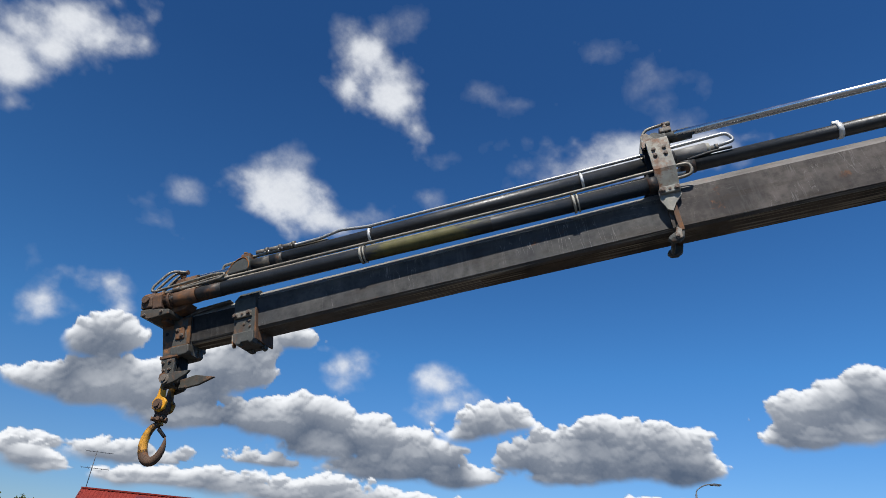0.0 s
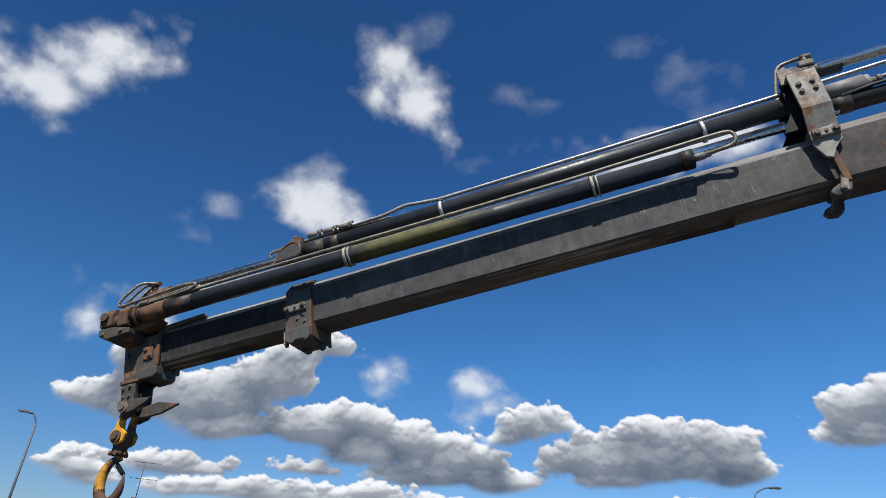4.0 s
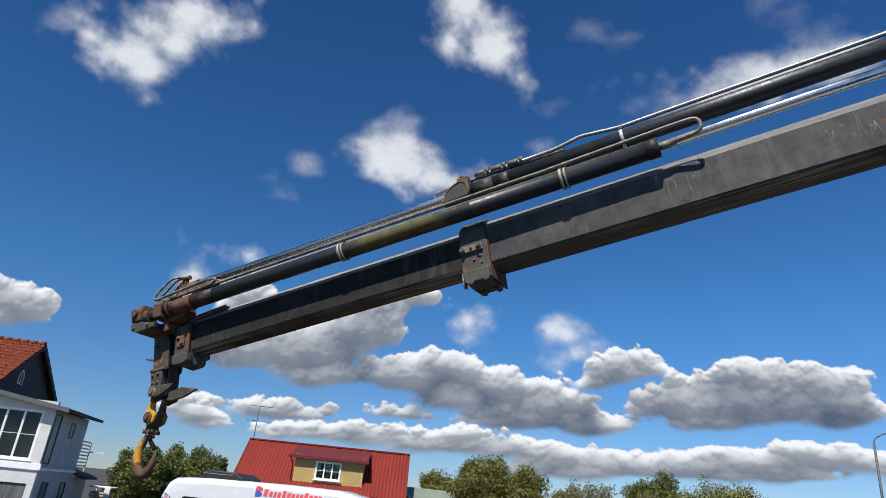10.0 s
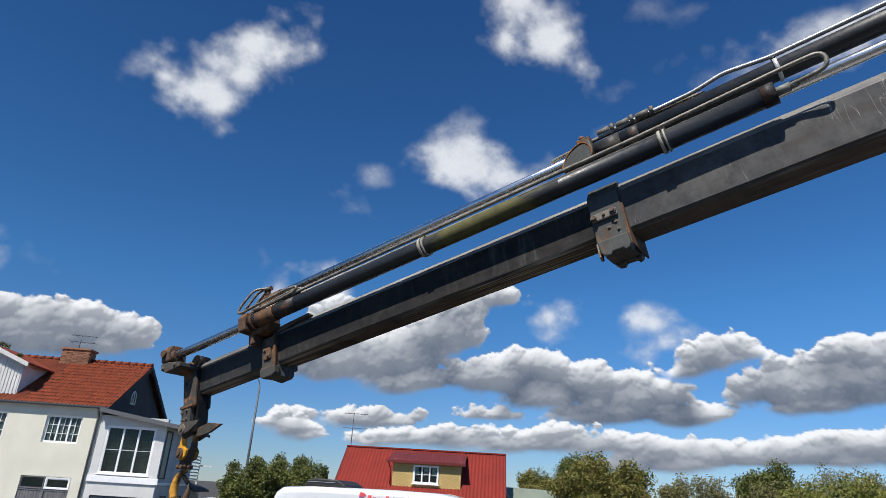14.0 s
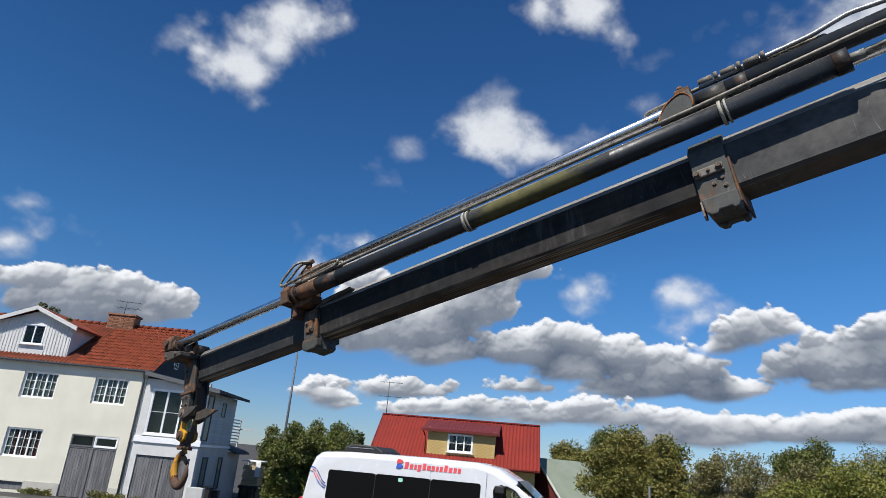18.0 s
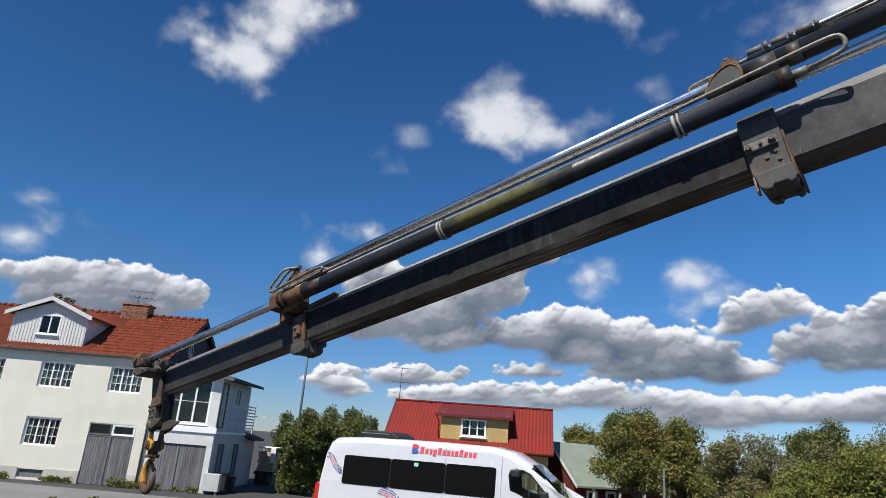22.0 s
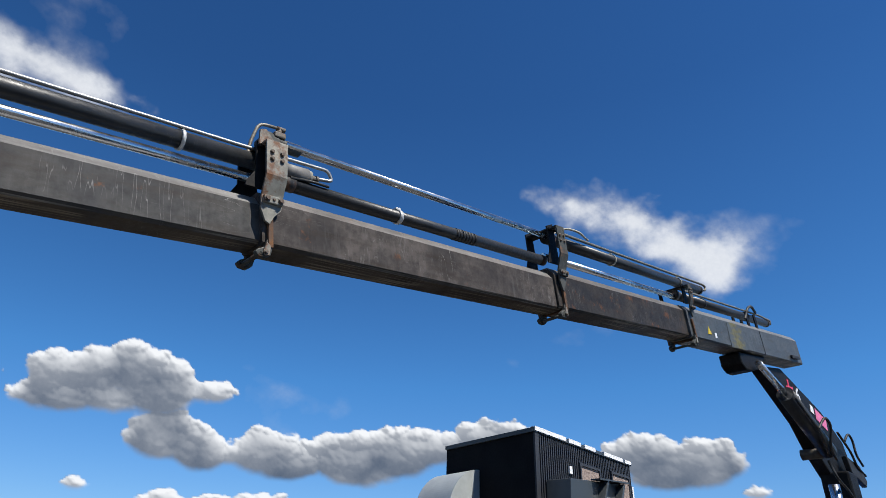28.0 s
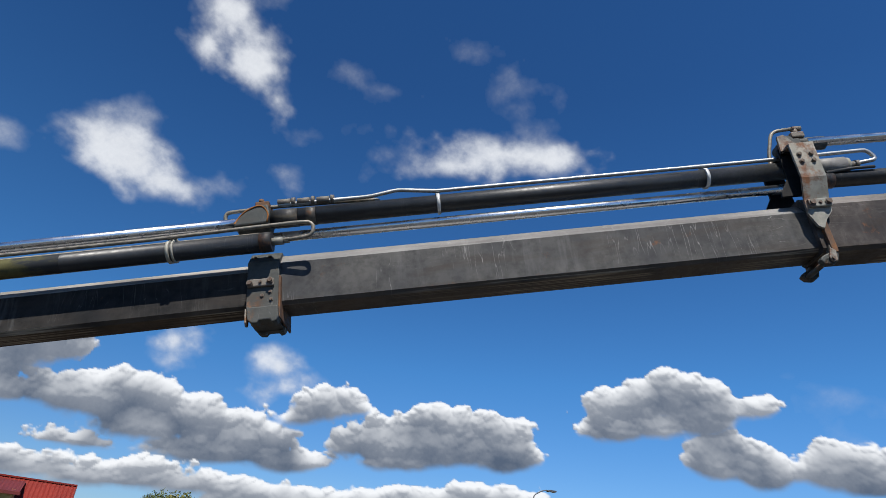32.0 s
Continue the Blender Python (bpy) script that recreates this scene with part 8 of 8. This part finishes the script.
box(bm, -0.438, -0.346, 0.002, 0.020, -0.116, -0.102, 0.002)
part("cheek_rim", bm, RUSTY, _hp)
_hb = part("bolt", bolt_mesh(0.006, 0.009), BOLT, _hp, at=pose(-0.418, 0.006, -0.135))
for bx, bz in ((-0.385, -0.130), (-0.412, -0.172), (-0.384, -0.170)):
    twin(_hb, pose(bx, 0.006, bz))
bm = B()
box(bm, -0.43, -0.350, 0.033, 0.098, -0.10, 0.09, 0.006)
box(bm, -0.410, -0.350, 0.034, 0.092, -0.235, -0.09, 0.008)
part("head_block", bm, DARKSTEEL, ext_c)
bm = B()
prism(bm, [(-0.402, -0.200), (-0.375, -0.188), (-0.270, -0.198), (-0.285, -0.212), (-0.345, -0.236), (-0.395, -0.244), (-0.412, -0.226)], "y", -0.006, 0.006, 0.003)
part("claw_plate", bm, HEADM, ext_c, "pointed guard plate")
bm = B()
prism(bm, [(-0.36, -0.215), (-0.275, -0.205), (-0.178, -0.232), (-0.262, -0.254), (-0.36, -0.258)], "y", 0.046, 0.060, 0.003)
part("claw_plate", bm, HEADM, ext_c, "pointed guard plate")
bm = B()
cyl(bm, (-0.395, -0.012, -0.216), (-0.395, 0.13, -0.216), 0.022, 20)
cyl(bm, (-0.395, -0.018, -0.216), (-0.395, -0.012, -0.216), 0.012, 6)
part("hook_pin", bm, BOLT, ext_c)
# hook hanging plumb under the head
HUNG = pose(-0.418, 0.062, -0.212, 0, 10.4, 4) @ Matrix.Diagonal((0.92, 0.92, 1.0, 1))
for sy in (-0.034, 0.034):
    bm = B()
    prism(bm, [(-0.017, 0.03), (0.012, 0.034), (0.024, 0.012), (0.014, -0.03), (0.020, -0.070), (0.040, -0.090), (0.034, -0.122), (0.004, -0.138), (-0.030, -0.124), (-0.038, -0.096), (-0.020, -0.068), (-0.016, -0.02)], "y", sy - 0.009, sy + 0.009, 0.005)
    part("shackle_arm", bm, HOOK_Y, ext_c, "chipped yellow shackle arm", at=HUNG)
bm = B()
cyl(bm, (0, -0.056, 0.012), (0, 0.056, 0.012), 0.016, 12)
cyl(bm, (0, 0.056, 0.012), (0, 0.070, 0.012), 0.024, 6)
cyl(bm, (0, -0.066, 0.012), (0, -0.056, 0.012), 0.022, 6)
part("shackle_bolt", bm, RUSTY, ext_c, at=HUNG)
bm = B()
cyl(bm, (0, -0.052, -0.106), (0, 0.052, -0.106), 0.024, 16)
cyl(bm, (0, -0.060, -0.106), (0, -0.052, -0.106), 0.014, 6)
part("swivel_pin", bm, RUSTY, ext_c, at=HUNG)
bm = B()
prism(bm, [(-0.028, -0.085), (-0.032, -0.125), (-0.018, -0.150), (0.018, -0.150), (0.032, -0.125), (0.028, -0.085)], "y", -0.022, 0.022, 0.006)
part("swivel", bm, RUSTY, ext_c, "rusty swivel block", at=HUNG)
bm = B()
cyl(bm, (0, 0, -0.172), (0, 0, -0.146), 0.030, 16)
for a in range(5):
    cyl(bm, (0.028 * math.cos(a * 1.26), 0.028 * math.sin(a * 1.26), -0.164), (0.040 * math.cos(a * 1.26), 0.040 * math.sin(a * 1.26), -0.164), 0.009, 8)
part("swivel_nut", bm, RUSTY, ext_c, at=HUNG)
# the hook opens to one side; its back is yellow, its bowl worn brown
ring = []
for k in range(31):
    a = radians(75 + k * 10.2)
    ring.append(Vector((0.054 * math.cos(a) + 0.004, 0, -0.264 + 0.078 * math.sin(a))))
fat = [0.010 + 0.012 * math.sin(math.pi * min(1.0, k / 30)) ** 0.9 - (0.008 * max(0, k - 26) / 4) for k in range(31)]
bm = B()
tube(bm, [Vector((0, 0, -0.165))] + ring[:15], [0.016] + fat[:15], 14)
part("hook_back", bm, HOOK_W, ext_c, "chipped yellow hook back", at=HUNG)
bm = B()
tube(bm, ring[13:], fat[13:], 14)
part("hook_bowl", bm, RUSTY, ext_c, "worn brown hook bowl", at=HUNG)
bm = B()
prism(bm, [(0.010, -0.196), (0.054, -0.232), (0.050, -0.244), (0.008, -0.212)], "y", -0.010, 0.010, 0.002)
part("safety_latch", bm, DARKSTEEL, ext_c, at=HUNG)


# ---- sliding sections: seconds, slide along the boom, sag, lift ----
SLIDE_B = [
    (0.0, -0.046, 0.85, -0.0040), (0.5, -0.072, 0.88, -0.0050), (1.0, -0.106, 0.90, -0.0060), (1.5, -0.135, 0.92, -0.0070),
    (2.0, -0.161, 0.95, -0.0080), (2.5, -0.197, 0.96, -0.0075), (3.0, -0.267, 0.97, -0.0070), (3.5, -0.337, 0.99, -0.0065),
    (4.0, -0.401, 1.00, -0.0060), (4.5, -0.466, 1.04, -0.0056), (6.5, -0.727, 1.20, -0.0040), (7.5, -0.860, 1.27, -0.0028),
    (8.5, -0.993, 1.34, -0.0016), (9.5, -1.122, 1.39, -0.0004), (10.5, -1.251, 1.41, 0.0009), (11.0, -1.282, 1.42, 0.0015),
    (11.5, -1.289, 1.42, 0.0021), (12.0, -1.297, 1.43, 0.0027), (13.0, -1.316, 1.45, 0.0040), (14.0, -1.336, 1.48, 0.0043),
    (14.5, -1.345, 1.50, 0.0045), (16.5, -1.385, 1.57, 0.0052), (17.0, -1.421, 1.58, 0.0053), (18.0, -1.492, 1.62, 0.0057),
    (19.0, -1.557, 1.65, 0.0060), (20.0, -1.621, 1.75, 0.0065), (21.0, -1.699, 1.85, 0.0070), (22.0, -1.782, 1.95, 0.0075),
    (22.5, -1.823, 2.00, 0.0077), (23.0, -1.855, 2.05, 0.0080), (23.5, -1.872, 2.07, 0.0080), (24.0, -1.885, 2.08, 0.0080),
    (24.5, -1.877, 2.10, 0.0080), (25.5, -1.855, 2.05, 0.0010), (26.5, -1.848, 2.00, -0.0060), (32.0, -1.875, 2.00, -0.0100)]
SLIDE_C = [
    (0.0, 0.011, 0.85, -0.0040), (0.5, -0.022, 0.88, -0.0050), (1.0, -0.046, 0.90, -0.0060), (1.5, -0.081, 0.92, -0.0070),
    (2.0, -0.111, 0.95, -0.0080), (2.5, -0.149, 0.96, -0.0075), (3.0, -0.225, 0.97, -0.0070), (3.5, -0.304, 0.99, -0.0065),
    (4.0, -0.372, 1.00, -0.0060), (4.5, -0.443, 1.04, -0.0056), (6.5, -0.729, 1.20, -0.0040), (7.5, -0.872, 1.27, -0.0028),
    (8.5, -1.020, 1.34, -0.0016), (9.5, -1.149, 1.39, -0.0004), (10.5, -1.287, 1.41, 0.0009), (11.0, -1.355, 1.42, 0.0015),
    (11.5, -1.418, 1.42, 0.0021), (12.0, -1.497, 1.43, 0.0027), (13.0, -1.641, 1.45, 0.0040), (14.0, -1.792, 1.48, 0.0043),
    (14.5, -1.862, 1.50, 0.0045), (16.5, -2.089, 1.57, 0.0052), (17.0, -2.166, 1.58, 0.0053), (18.0, -2.316, 1.62, 0.0057),
    (19.0, -2.465, 1.65, 0.0060), (20.0, -2.611, 1.75, 0.0065), (21.0, -2.751, 1.85, 0.0070), (22.0, -2.911, 1.95, 0.0075),
    (22.5, -3.000, 2.00, 0.0077), (23.0, -3.067, 2.05, 0.0080), (23.5, -3.136, 2.07, 0.0080), (24.0, -3.206, 2.08, 0.0080),
    (24.5, -3.296, 2.10, 0.0080), (25.5, -3.416, 2.05, 0.0010), (32.0, -3.439, 2.00, -0.0100)]
YAW = 0.6


def slide_rows(rows):
    return [(t, pose(0, 0, up, 0, -sag, YAW) @ pose(s, 0, 0)) for t, s, sag, up in rows]


def drift_rows():
    """The clouds turn slowly round the sky."""
    axis = Vector((0.0000884, -0.0015057, -0.0001652))
    return [(t, Matrix.Rotation(axis.length * t, 4, axis.normalized())) for t in (0.0, 8.0, 16.0, 24.0, 32.0)]


def motions():
    walk(ext_b, slide_rows(SLIDE_B))
    walk(ext_c, slide_rows(SLIDE_C))
    walk(clouds, drift_rows())


motions()
